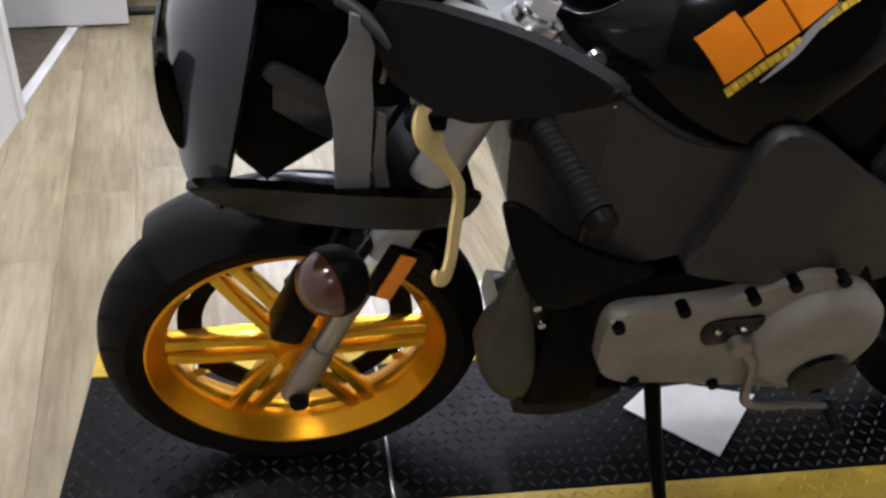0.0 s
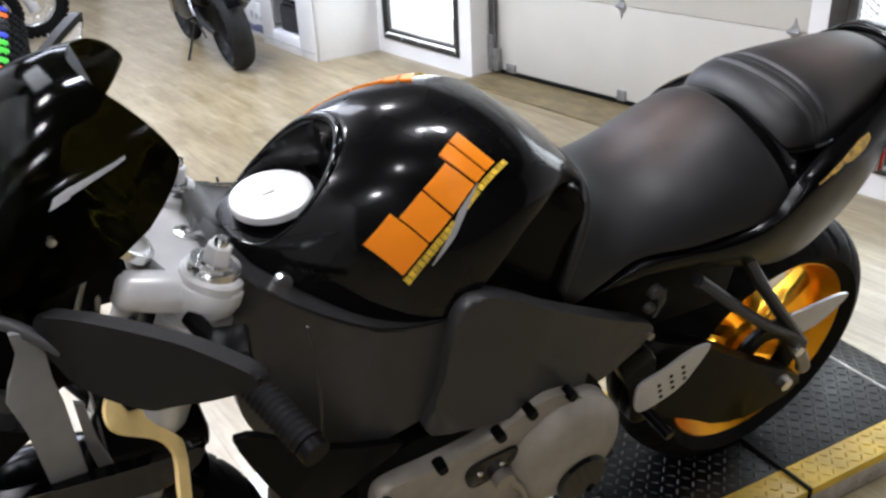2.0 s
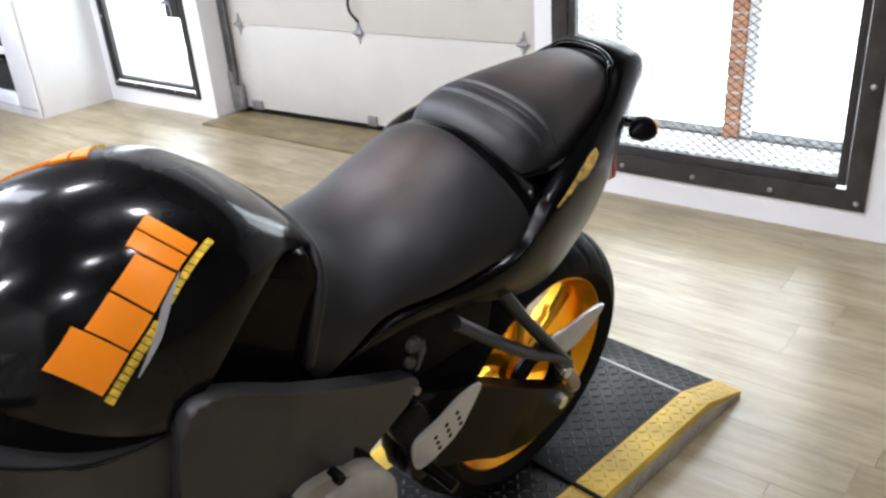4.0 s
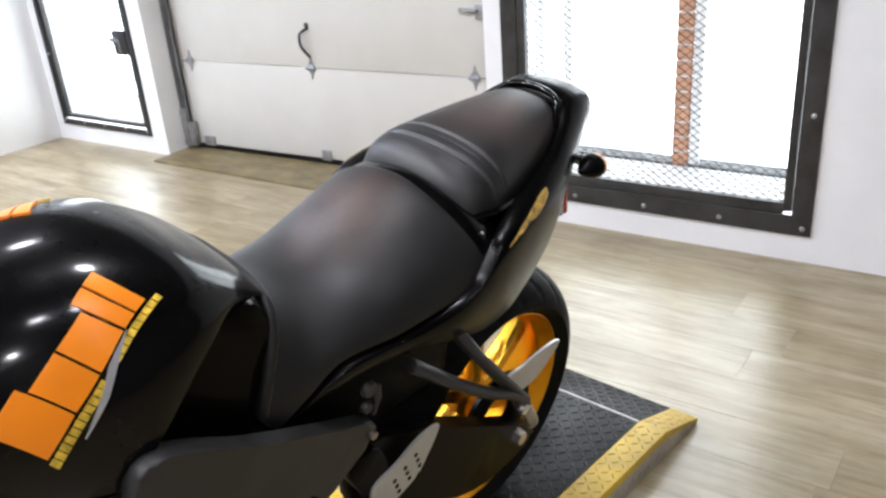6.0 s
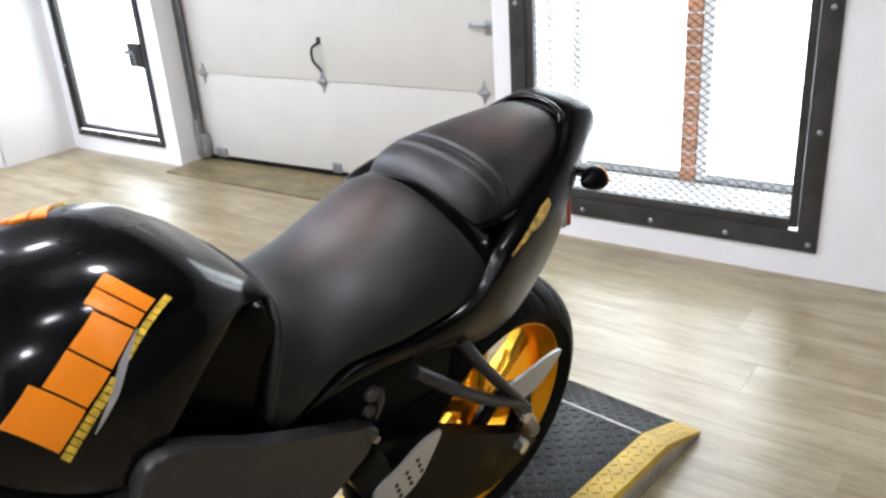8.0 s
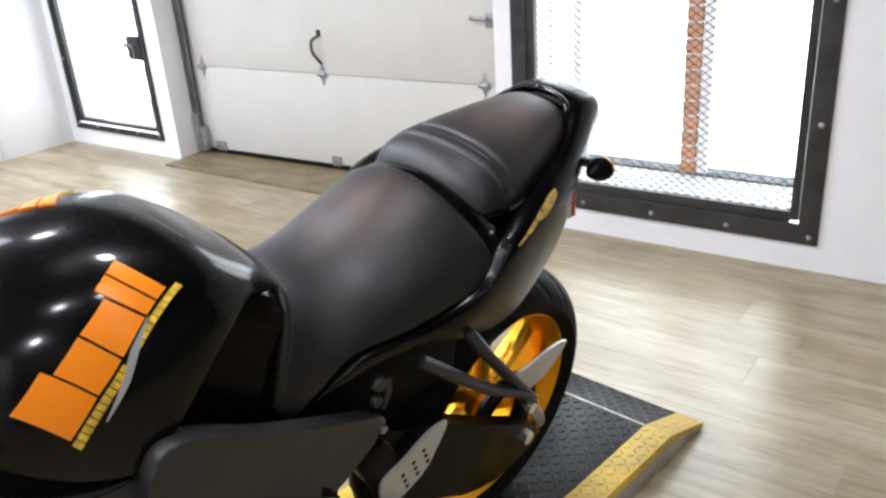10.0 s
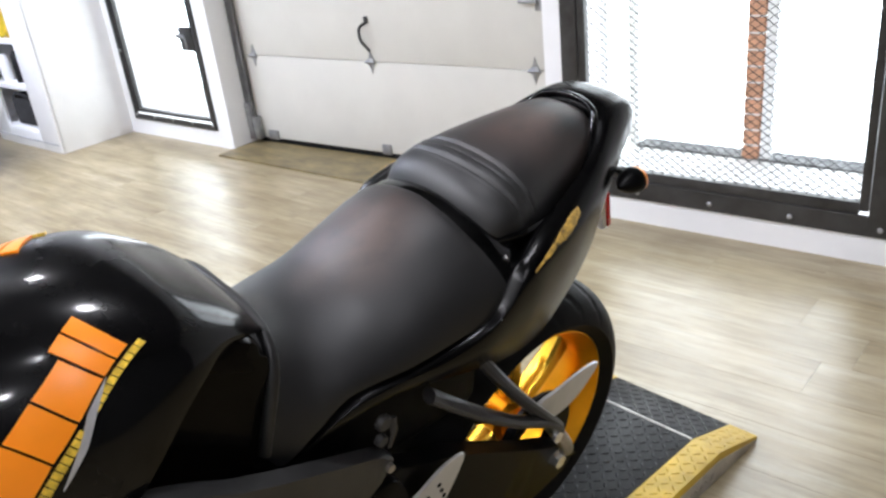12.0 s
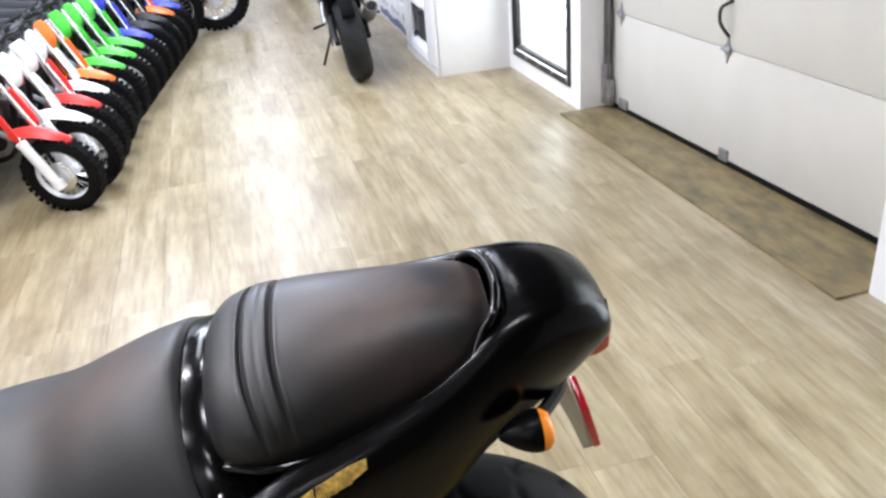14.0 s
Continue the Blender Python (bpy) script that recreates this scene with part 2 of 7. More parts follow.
M = {
    "wall": material("white_paint", (0.79, 0.79, 0.785), 0.6, vary=0.04, scale=3, bump=0.12, bump_scale=60),
    "dark_wall": material("unseen_dark_wall", (0.07, 0.07, 0.07), 0.7, vary=0.08, scale=3),
    "ceiling": material("dark_ceiling_paint", (0.045, 0.044, 0.042), 0.8, vary=0.05, scale=2),
    "door_panel": material("cream_painted_steel", (0.585, 0.567, 0.510), 0.45, vary=0.03, scale=4, bump=0.15, bump_scale=300),
    "black_frame": material("blackened_steel", (0.025, 0.024, 0.023), 0.45, vary=0.5, scale=14, bump=0.25, bump_scale=90, rough_vary=0.15),
    "galvanised": material("galvanised_steel", (0.34, 0.345, 0.35), 0.42, 0.8, vary=0.2, scale=30),
    "rubber_black": material("black_rubber", (0.004, 0.004, 0.004), 0.62, vary=0.3, scale=40, bump=0.15, bump_scale=160, spec=0.12),
    "gloss_black": material("gloss_black_paint", (0.0014, 0.0014, 0.0015), 0.07, vary=0.2, scale=5, rough_vary=0.04, spec=0.38),
    "tank_paint": material("swirled_gloss_black_paint", (0.0018, 0.0018, 0.0020), 0.27, vary=0.2, scale=5, rough_vary=0.05, spec=0.08, coat=0.46, coat_rough=0.10),
    "satin_black": material("satin_black_plastic", (0.0018, 0.0018, 0.002), 0.34, vary=0.25, scale=20, bump=0.1, bump_scale=300, spec=0.085),
    "matt_black": material("matt_black_plastic", (0.003, 0.003, 0.0031), 0.5, vary=0.3, scale=18, bump=0.2, bump_scale=220, spec=0.055),
    "frame_grey": material("textured_dark_grey_coating", (0.027, 0.0265, 0.0265), 0.38, vary=0.18, scale=25, bump=0.22, bump_scale=500, rough_vary=0.10, spec=0.45),
    "fairing_grey": material("graphite_grey_paint", (0.036, 0.037, 0.044), 0.24, 0.35, coat=0.55, vary=0.10, scale=6),
    "vinyl": vinyl_material(),
    "gold": material("translucent_amber_gold", (0.86, 0.38, 0.012), 0.29, 0.80, vary=0.12, scale=10),
    "gold_lever": material("gold_anodised", (0.90, 0.67, 0.28), 0.40, 0.3, vary=0.1, scale=20),
    "alloy": material("polished_alloy", (0.86, 0.86, 0.85), 0.2, 1.0, vary=0.06, scale=20),
    "white_alloy": material("brushed_light_alloy", (0.62, 0.615, 0.60), 0.40, 0.45, vary=0.06, scale=20),
    "cast": material("champagne_grey_cast_cover", (0.30, 0.272, 0.228), 0.42, 0.25, vary=0.22, scale=9, bump=0.12, bump_scale=200),
    "fork_grey": material("titanium_grey_metal", (0.36, 0.33, 0.29), 0.35, 0.8, vary=0.12, scale=15),
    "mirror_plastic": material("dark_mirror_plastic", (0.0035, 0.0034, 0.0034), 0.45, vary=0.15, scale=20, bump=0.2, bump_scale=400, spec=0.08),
    "clamp": material("polished_clamp_alloy", (0.86, 0.86, 0.85), 0.32, 0.2, vary=0.05, scale=20),
    "orange": material("orange_decal", (0.95, 0.27, 0.01), 0.3, vary=0.05, scale=12),
    "yellow": material("yellow_decal", (0.70, 0.47, 0.05), 0.35, vary=0.45, scale=90),
    "silver_decal": material("silver_decal", (0.55, 0.55, 0.55), 0.3, 0.5, vary=0.15, scale=30),
    "amber": material("amber_lens", (1.0, 0.30, 0.012), 0.38, coat=0.1),
    "red_lens": material("red_lens", (0.62, 0.015, 0.02), 0.15, coat=0.8),
    "smoked_amber": material("smoked_amber_lens", (0.09, 0.03, 0.014), 0.15, coat=0.8),
    "chin": material("charcoal_fairing_paint", (0.006, 0.006, 0.0055), 0.30, vary=0.1, scale=8, coat=0.1, spec=0.3),
    "tail_paint": material("satin_black_tail_plastic", (0.0012, 0.0012, 0.0013), 0.22, vary=0.25, scale=9, bump=0.06, bump_scale=500, rough_vary=0.05, spec=0.16),
    "tail_gloss": material("polished_black_plastic", (0.0014, 0.0014, 0.0015), 0.17, vary=0.2, scale=7, rough_vary=0.05, spec=0.30),
    "arm_grey": material("grey_coated_alloy", (0.035, 0.034, 0.033), 0.42, vary=0.15, scale=20, bump=0.15, bump_scale=260, spec=0.35),
    "side_gloss": material("dark_gloss_plastic", (0.0035, 0.003, 0.0025), 0.16, vary=0.3, scale=4, rough_vary=0.05, spec=0.08),
    "worn_yellow": material("worn_yellow_decal", (0.50, 0.32, 0.06), 0.4, vary=0.5, scale=120, second=(0.12, 0.08, 0.03)),
    "side_floor": material("dark_brown_mat", (0.10, 0.078, 0.056), 0.85, vary=0.25, scale=20, bump=0.3, bump_scale=150),
    "scoop": material("olive_charcoal_paint", (0.062, 0.062, 0.052), 0.42, vary=0.15, scale=8, spec=0.35),
    "track": material("dark_zinc_track", (0.16, 0.16, 0.16), 0.5, 0.6, vary=0.3, scale=14),
    "stalk": material("dark_grey_stalk", (0.022, 0.022, 0.022), 0.4, vary=0.15, scale=20),
    "stay": material("grey_painted_bracket", (0.18, 0.18, 0.176), 0.5, vary=0.12, scale=20),
    "smoke": smoked_material(),
    "gold_spoke": material("gold_yellow_metal", (0.88, 0.52, 0.05), 0.27, 0.88, vary=0.12, scale=10),
    "board": material("dark_threshold_wood", (0.215, 0.163, 0.074), 0.40, vary=0.25, scale=6, stretch=(2.2, 0.9, 1), bump=0.2, bump_scale=40, second=(0.095, 0.074, 0.036)),
    "plank": plank_material(),
    "slab": material("dark_joint_filler", (0.31, 0.26, 0.175), 0.9, vary=0.2, scale=5),
    "brick": material("red_brick", (0.54, 0.28, 0.17), 0.8, vary=0.25, scale=9, bump=0.4, bump_scale=60),
    "stone": material("pale_stone_sill", (0.72, 0.71, 0.69), 0.7, vary=0.1, scale=6, bump=0.2, bump_scale=40),
    "gravel": material("grey_grit", (0.18, 0.18, 0.18), 0.9, vary=0.6, scale=30, bump=0.6, bump_scale=90),
    "shelf_white": material("white_laminate", (0.83, 0.83, 0.83), 0.4, vary=0.03, scale=4),
    "carton": material("white_carton", (0.80, 0.80, 0.79), 0.6, vary=0.05, scale=6),
    "blue": material("slate_blue_print", (0.15, 0.17, 0.30), 0.5, vary=0.2, scale=10),
    "grey_print": material("grey_print", (0.45, 0.46, 0.48), 0.6, vary=0.2, scale=10),
    "bag_black": material("black_woven_fabric", (0.02, 0.02, 0.022), 0.8, vary=0.4, scale=30, bump=0.4, bump_scale=150),
    "purple": material("purple_plastic", (0.11, 0.05, 0.2), 0.4, vary=0.1, scale=10),
    "yellow_cloth": material("yellow_fabric", (0.8, 0.58, 0.03), 0.7, vary=0.2, scale=12),
    "p_red": material("red_plastic", (0.75, 0.025, 0.02), 0.35, vary=0.08, scale=10),
    "p_white": material("white_plastic", (0.78, 0.78, 0.78), 0.35, vary=0.05, scale=10),
    "p_orange": material("orange_plastic", (0.92, 0.16, 0.01), 0.35, vary=0.06, scale=10),
    "p_green": material("green_plastic", (0.06, 0.55, 0.04), 0.35, vary=0.08, scale=10),
    "tyre_grey": material("scuffed_tyre_rubber", (0.012, 0.012, 0.0125), 0.7, vary=0.35, scale=12, bump=0.15, bump_scale=120, spec=0.25),
    "p_mint": material("pale_green_plastic", (0.35, 0.75, 0.5), 0.35, vary=0.08, scale=10),
    "p_blue": material("blue_plastic", (0.03, 0.05, 0.55), 0.35, vary=0.08, scale=10),
    "p_black": material("black_plastic", (0.012, 0.012, 0.013), 0.4, vary=0.2, scale=10, spec=0.3),
    "engine_grey": material("cast_engine_alloy", (0.32, 0.32, 0.33), 0.45, 0.6, vary=0.25, scale=20),
    "door_white": material("white_door_paint", (0.74, 0.74, 0.74), 0.45, vary=0.03, scale=3),
    "paper": material("light_metal_sheet", (0.80, 0.79, 0.76), 0.35, 0.2, vary=0.12, scale=7),
    "mirror_glass": material("mirror_glass", (0.9, 0.9, 0.9), 0.03, 1.0),
    "daylight": glowing("overcast_daylight", (0.87, 0.945, 1.0), 5.0),
    "lift_black": material("black_checker_plate", (0.0035, 0.0035, 0.0038), 0.42, vary=0.45, scale=7, bump=0.2, bump_scale=80, rough_vary=0.14, spec=0.14),
    "lift_tread": material("worn_black_tread", (0.014, 0.014, 0.0145), 0.34, vary=0.6, scale=9, rough_vary=0.1, spec=0.4),
    "lift_yellow": material("yellow_safety_paint", (0.62, 0.42, 0.04), 0.5, vary=0.25, scale=6, bump=0.2, bump_scale=70, second=(0.42, 0.27, 0.03)),
    "lift_bare": material("worn_steel_edge", (0.45, 0.43, 0.40), 0.4, 0.7, vary=0.35, scale=12),
}

# ---- mesh helpers ----


def make(name, bm, mat, parent=None, label="", smooth=True, m=None):
    me = bpy.data.meshes.new(name)
    if m is not None:
        bm.transform(m)
    bmesh.ops.recalc_face_normals(bm, faces=bm.faces[:])
    bm.to_mesh(me)
    bm.free()
    if mat is not None:
        me.materials.append(mat)
    if smooth:
        for p in me.polygons:
            p.use_smooth = True
        me.set_sharp_from_angle(angle=radians(38))
    ob = new(name, me)
    if parent is not None:
        ob.parent = parent
    if label:
        ob["label"] = label
    return ob


def part(name, bm, mat, parent, label="", smooth=True):
    return make(name, bm, mat, parent, label, smooth)


def empty(name, m=None, parent=None):
    ob = new(name)
    if m is not None:
        ob.matrix_world = m
    if parent is not None:
        ob.parent = parent
    return ob


def box(bm, x0, x1, y0, y1, z0, z1, bevel=0.0, m=None):
    sub = bmesh.new()
    bmesh.ops.create_cube(sub, size=1)
    sub.transform(Matrix.Translation(((x0 + x1) / 2, (y0 + y1) / 2, (z0 + z1) / 2)) @ Matrix.Diagonal((x1 - x0, y1 - y0, z1 - z0, 1)))
    if bevel:
        bmesh.ops.bevel(sub, geom=sub.edges[:], offset=bevel, segments=2, affect="EDGES", profile=0.5)
    return join(bm, sub, m)


def join(bm, sub, m=None):
    if m is not None:
        sub.transform(m)
    tmp = bpy.data.meshes.new("tmp")
    sub.to_mesh(tmp)
    sub.free()
    bm.from_mesh(tmp)
    bpy.data.meshes.remove(tmp)
    return bm


def boxed(*args, **kw):
    return box(bmesh.new(), *args, **kw)


def loft(rings, close=True, caps=True):
    """Skin over rings of equally many points."""
    bm = bmesh.new()
    vs = [[bm.verts.new(p) for p in ring] for ring in rings]
    n = len(rings[0])
    for a, b in zip(vs, vs[1:]):
        for i in range(n if close else n - 1):
            j = (i + 1) % n
            bm.faces.new((a[i], a[j], b[j], b[i]))
    if caps and close:
        bm.faces.new(vs[0][::-1])
        bm.faces.new(vs[-1])
    return bm


def lathe(profile, n=48, close=False):
    """Turn a profile of (radius, y) round the y axis."""
    rings = [[(r * math.cos(2 * math.pi * k / n), y, r * math.sin(2 * math.pi * k / n)) for k in range(n)] for r, y in profile]
    if close:
        rings.append(rings[0])
    bm = loft(rings, caps=not close)
    bmesh.ops.remove_doubles(bm, verts=bm.verts[:], dist=1e-5)
    return bm


def curve_points(ctrl, per=8):
    """Catmull-Rom through the control points."""
    pts = [Vector(p) for p in ctrl]
    out = []
    for i in range(len(pts) - 1):
        p0, p1, p2, p3 = pts[max(i - 1, 0)], pts[i], pts[i + 1], pts[min(i + 2, len(pts) - 1)]
        for k in range(per):
            t = k / per
            out.append(0.5 * ((2 * p1) + (p2 - p0) * t + (2 * p0 - 5 * p1 + 4 * p2 - p3) * t * t + (3 * p1 - p0 - 3 * p2 + p3) * t ** 3))
    return out + [pts[-1]]


def tube(ctrl, r, n=10, per=6, flat=1.0):
    """A round (or flattened) bar along control points; r is a number or one radius a control point."""
    pts = curve_points(ctrl, per) if per > 1 else [Vector(p) for p in ctrl]
    rad = [r] * len(pts) if not hasattr(r, "__len__") else np.interp(np.linspace(0, len(r) - 1, len(pts)), range(len(r)), r)
    rings = []
    up = Vector((0.13, 0.2, 0.97))
    for i, p in enumerate(pts):
        d = (pts[min(i + 1, len(pts) - 1)] - pts[max(i - 1, 0)]).normalized()
        s = d.cross(up).normalized()
        u = s.cross(d)
        rings.append([p + float(rad[i]) * (math.cos(2 * math.pi * k / n) * s + flat * math.sin(2 * math.pi * k / n) * u) for k in range(n)])
    return loft(rings)


def smooth_outline(ctrl, per=5):
    """A closed smooth outline through 2D points."""
    n = len(ctrl)
    out = []
    for i in range(n):
        p0, p1, p2, p3 = (Vector(ctrl[(i + k) % n]) for k in (-1, 0, 1, 2))
        for k in range(per):
            t = k / per
            out.append(0.5 * ((2 * p1) + (p2 - p0) * t + (2 * p0 - 5 * p1 + 4 * p2 - p3) * t * t + (3 * p1 - p0 - 3 * p2 + p3) * t ** 3))
    return [tuple(p) for p in out]


def plate(outline, y0, y1, bevel=0.0, shift=None):
    """A plate whose side view is an outline of (x, z), from y0 to y1; shift(x, z) moves it sideways."""
    bm = bmesh.new()
    f = shift or (lambda x, z: 0.0)
    a = [bm.verts.new((x, y0 + f(x, z), z)) for x, z in outline]
    b = [bm.verts.new((x, y1 + f(x, z), z)) for x, z in outline]
    fa, fb = bm.faces.new(a), bm.faces.new(b[::-1])
    n = len(outline)
    for i in range(n):
        bm.faces.new((a[i], b[i], b[(i + 1) % n], a[(i + 1) % n]))
    if bevel:
        edges = [e for e in bm.edges if e in fa.edges[:] or e in fb.edges[:]]
        bmesh.ops.bevel(bm, geom=edges, offset=bevel, segments=2, affect="EDGES", profile=0.5)
    bmesh.ops.triangulate(bm, faces=[f2 for f2 in bm.faces if len(f2.verts) > 4])
    return bm


def at_points(table, x):
    """Smooth value from a table of (x, value)."""
    xs, ys = [p[0] for p in table], [p[1] for p in table]
    if x <= xs[0]:
        return ys[0]
    if x >= xs[-1]:
        return ys[-1]
    i = max(k for k in range(len(xs)) if xs[k] <= x)
    i = min(i, len(xs) - 2)
    h = xs[i + 1] - xs[i]
    m0 = (ys[i + 1] - ys[max(i - 1, 0)]) / (xs[i + 1] - xs[max(i - 1, 0)])
    m1 = (ys[min(i + 2, len(xs) - 1)] - ys[i]) / (xs[min(i + 2, len(xs) - 1)] - xs[i])
    t = (x - xs[i]) / h
    return (2 * t ** 3 - 3 * t ** 2 + 1) * ys[i] + (t ** 3 - 2 * t ** 2 + t) * h * m0 + (-2 * t ** 3 + 3 * t ** 2) * ys[i + 1] + (t ** 3 - t ** 2) * h * m1
# lamps overhead: spots over the lift; the one at y -1.8 added to brighten the bike
for x, y, watts in ((-0.45, -1.8, 34), (0.6, -0.6, 9), (-0.55, 0.4, 18), (-0.4, 1.3, 28), (-0.2, 2.1, 24), (0.35, 2.3, 36), (1.55, 2.25, 12), (1.45, 0.75, 20)):
    area_lamp("ceiling_spot", pose(x, y, 2.97), 0.17, 0.17, watts, (0.985, 0.98, 1.06))
# unseen area lamps added along the room for brightness and sheen on floor and seats
for x, y, watts in ((-0.05, 3.6, 34), (1.15, 3.5, 35), (1.25, 5.2, 140), (0.6, 6.9, 80), (1.9, 9.2, 66), (1.8, 12.3, 66)):
    area_lamp("added_ceiling_lamp", pose(x, y, 2.97), 0.40 if y < 5 else 0.85, 1.8, watts, (0.90, 0.94, 1.08) if y < 5 else (0.86, 0.93, 1.13))

# ---- the room ----
WEST, SOUTH, NORTH, HIGH = -2.2, -2.6, 13.5, 3.0


def structure(name, bm, mat, label, m=None, smooth=False, category=""):
    ob = make(name, bm, mat, smooth=smooth, m=m)
    return tagged(ob, label, category or name.split("_")[0], kind="structure")


WT = 0.22
for nm, y0, y1, z0, z1 in (("wall_east_a", SOUTH, 0.82, 0, HIGH), ("wall_east_b", 2.045, 2.145, 0, HIGH), ("wall_east_c", 4.35, 4.485, 0, HIGH), ("wall_east_d", 5.33, NORTH, 0, HIGH),
                           ("wall_east_e", 0.82, 2.045, 0, 0.12), ("wall_east_f", 0.82, 2.045, 2.19, HIGH), ("wall_east_g", 2.145, 4.35, 2.2, HIGH), ("wall_east_h", 4.485, 5.33, 0, 0.12), ("wall_east_i", 4.485, 5.33, 1.99, HIGH)):
    structure(nm, boxed(0, WT, y0, y1, z0, z1), M["wall"], "white painted plaster wall", EAST)
# south and west walls are unseen; their dark colour keeps fill light off the bike
structure("wall_south", boxed(WEST - 0.2, 3.8, SOUTH - 0.2, SOUTH, 0, HIGH), M["dark_wall"], "unseen plain wall, kept dark to cut fill light")
structure("wall_north", boxed(WEST - 0.2, 3.8, NORTH, NORTH + 0.2, 0, HIGH), M["wall"], "white painted plaster wall")
structure("wall_west", boxed(WEST - 0.2, WEST, SOUTH, NORTH, 0, HIGH), M["dark_wall"], "unseen plain wall, kept dark to cut fill light")
structure("ceiling", boxed(WEST - 0.2, 4.2, SOUTH - 0.2, NORTH + 0.2, HIGH, HIGH + 0.15), M["ceiling"], "dark painted plain ceiling")
floor = structure("floor", boxed(WEST - 0.2, 3.43, SOUTH - 0.2, NORTH + 0.2, -0.2, -0.006), M["slab"], "light weathered oak-look plank floor")

# partition with a doorway beside the lift, and the door leaf that stands open
SIDE = pose(-0.362, 2.956, 0, 0, 0, -9.5)
structure("wall_side_a", boxed(-0.12, 0, -5.2, -0.045, 0, HIGH), M["door_white"], "white painted partition wall", SIDE)
structure("trim_casing", boxed(-0.13, 0.012, -0.045, 0.0, 0, 2.1, bevel=0.003), M["door_white"], "white painted door casing", SIDE)
structure("trim_threshold", boxed(-0.085, -0.05, 0.04, 0.80, 0.0, 0.012, bevel=0.003), M["stone"], "pale strip across a doorway floor", SIDE @ pose(0.04, 0, 0))
structure("floor_side", boxed(-1.45, -0.06, -0.9, 0.83, 0.0005, 0.005), M["side_floor"], "dark brown mat floor of the side room", SIDE, category="floor")
structure("wall_side_b", boxed(-1.55, -1.45, -0.9, 1.2, 0, HIGH), M["wall"], "white plaster wall of the side room", SIDE)
structure("wall_side_c", boxed(-1.45, -0.11, 0.83, 0.93, 0, HIGH), M["wall"], "white plaster wall of the side room", SIDE)
structure("wall_side_e", boxed(-0.62, -0.50, 0.93, 5.9, 0, HIGH), M["wall"], "white plaster wall behind the row of small bikes", SIDE)
structure("wall_side_d", boxed(-0.11, 0.0, 0.83, 0.86, 0, HIGH), M["wall"], "white plaster wall end", SIDE)
leaf = structure("door_2", boxed(0, 0.80, -0.02, 0.02, 0.012, 2.03, bevel=0.003), M["door_white"], "white flush door standing open", pose(-0.845, 3.745, 0, 0, 0, 3.5))
part("door_handle", tube([(-0.14, 3.72, 0.98), (-0.14, 3.68, 0.98), (-0.20, 3.668, 0.98), (-0.25, 3.665, 0.98)], 0.011, 10), M["black_frame"], leaf, "black lever handle")


# sectional garage door
def wall_part(name, bm, mat, parent, label=""):
    bm.transform(EAST)
    return part(name, bm, mat, parent, label)


# the door hangs a little askew in its deep opening
DOOR = EAST @ Matrix(((1, -0.040, 0, 0.215), (0, 1, 0, 0.06), (0, 0, 1, 0), (0, 0, 0, 1)))
structure("trim_jamb", boxed(0.22, 0.36, 2.045, 2.145, 0, 2.2), M["wall"], "white painted door reveal", EAST)
structure("trim_head", boxed(0.22, 0.36, 2.045, 4.45, 2.2, 2.3), M["wall"], "white painted door reveal", EAST)


def door_part(name, bm, mat, parent, label=""):
    bm.transform(DOOR)
    return part(name, bm, mat, parent, label)


door = structure("door_1", boxed(0.15, 0.185, 2.10, 4.27, 0.02, 0.03), M["rubber_black"], "cream sectional garage door, closed", DOOR)
door_part("bottom_seal", boxed(0.128, 0.17, 2.10, 4.27, 0.0, 0.032, bevel=0.006), M["rubber_black"], door, "black rubber bottom seal")
zs = [0.034, 0.530, 1.063, 1.596, 2.13]
for z0, z1 in zip(zs, zs[1:]):
    door_part("door_panel", boxed(0.13, 0.17, 2.088, 4.282, z0 + 0.0015, z1 - 0.0015, bevel=0.004), M["door_panel"], door)
for z in zs[1:4]:
    for y in (2.295, 3.27, 4.165):
        h = bmesh.new()
        box(h, 0.120, 0.130, y - 0.022, y + 0.022, z - 0.016, z + 0.016, 0.003)
        join(h, plate([(-0.026, 0), (-0.010, 0.03), (0, 0.062), (0.010, 0.03), (0.026, 0), (0.010, -0.03), (0, -0.062), (-0.010, -0.03)], 0, 0.004), pose(0.1295, y, z, 0, 0, 90))
        join(h, tube([(0.118, y - 0.03, z), (0.118, y + 0.03, z)], 0.008, 10, 1))
        door_part("hinge", h, M["galvanised"], door, "galvanised door hinge")
h = tube([(0.128, 3.270, 0.585), (0.108, 3.274, 0.610), (0.092, 3.290, 0.650), (0.096, 3.292, 0.705), (0.122, 3.268, 0.730)], 0.0075, 10)
join(h, boxed(0.122, 0.131, 3.256, 3.280, 0.725, 0.760, bevel=0.003))
door_part("lift_handle", h, M["black_frame"], door, "black metal lift handle")
lock = boxed(0.118, 0.13, 2.225, 2.275, 0.795, 0.862, bevel=0.004)
join(lock, tube([(0.112, 2.26, 0.835), (0.108, 2.31, 0.837), (0.106, 2.345, 0.84)], [0.010, 0.008, 0.011], 10))
door_part("slide_lock", lock, M["galvanised"], door, "galvanised slide lock")
for y, w in ((3.240, 0.03), (4.12, 0.04)):
    door_part("bottom_bracket", boxed(0.118, 0.131, y - w, y + w, 0.03, 0.085, bevel=0.003), M["galvanised"], door)
for y in (4.262, 2.14):
    tr = boxed(0.095, 0.128, y - 0.012, y + 0.012, 0.03, 2.15, bevel=0.002)
    join(tr, boxed(0.095, 0.100, y - 0.03, y + 0.03, 0.03, 2.15))
    door_part("track", tr, M["track"], door, "galvanised roller track")
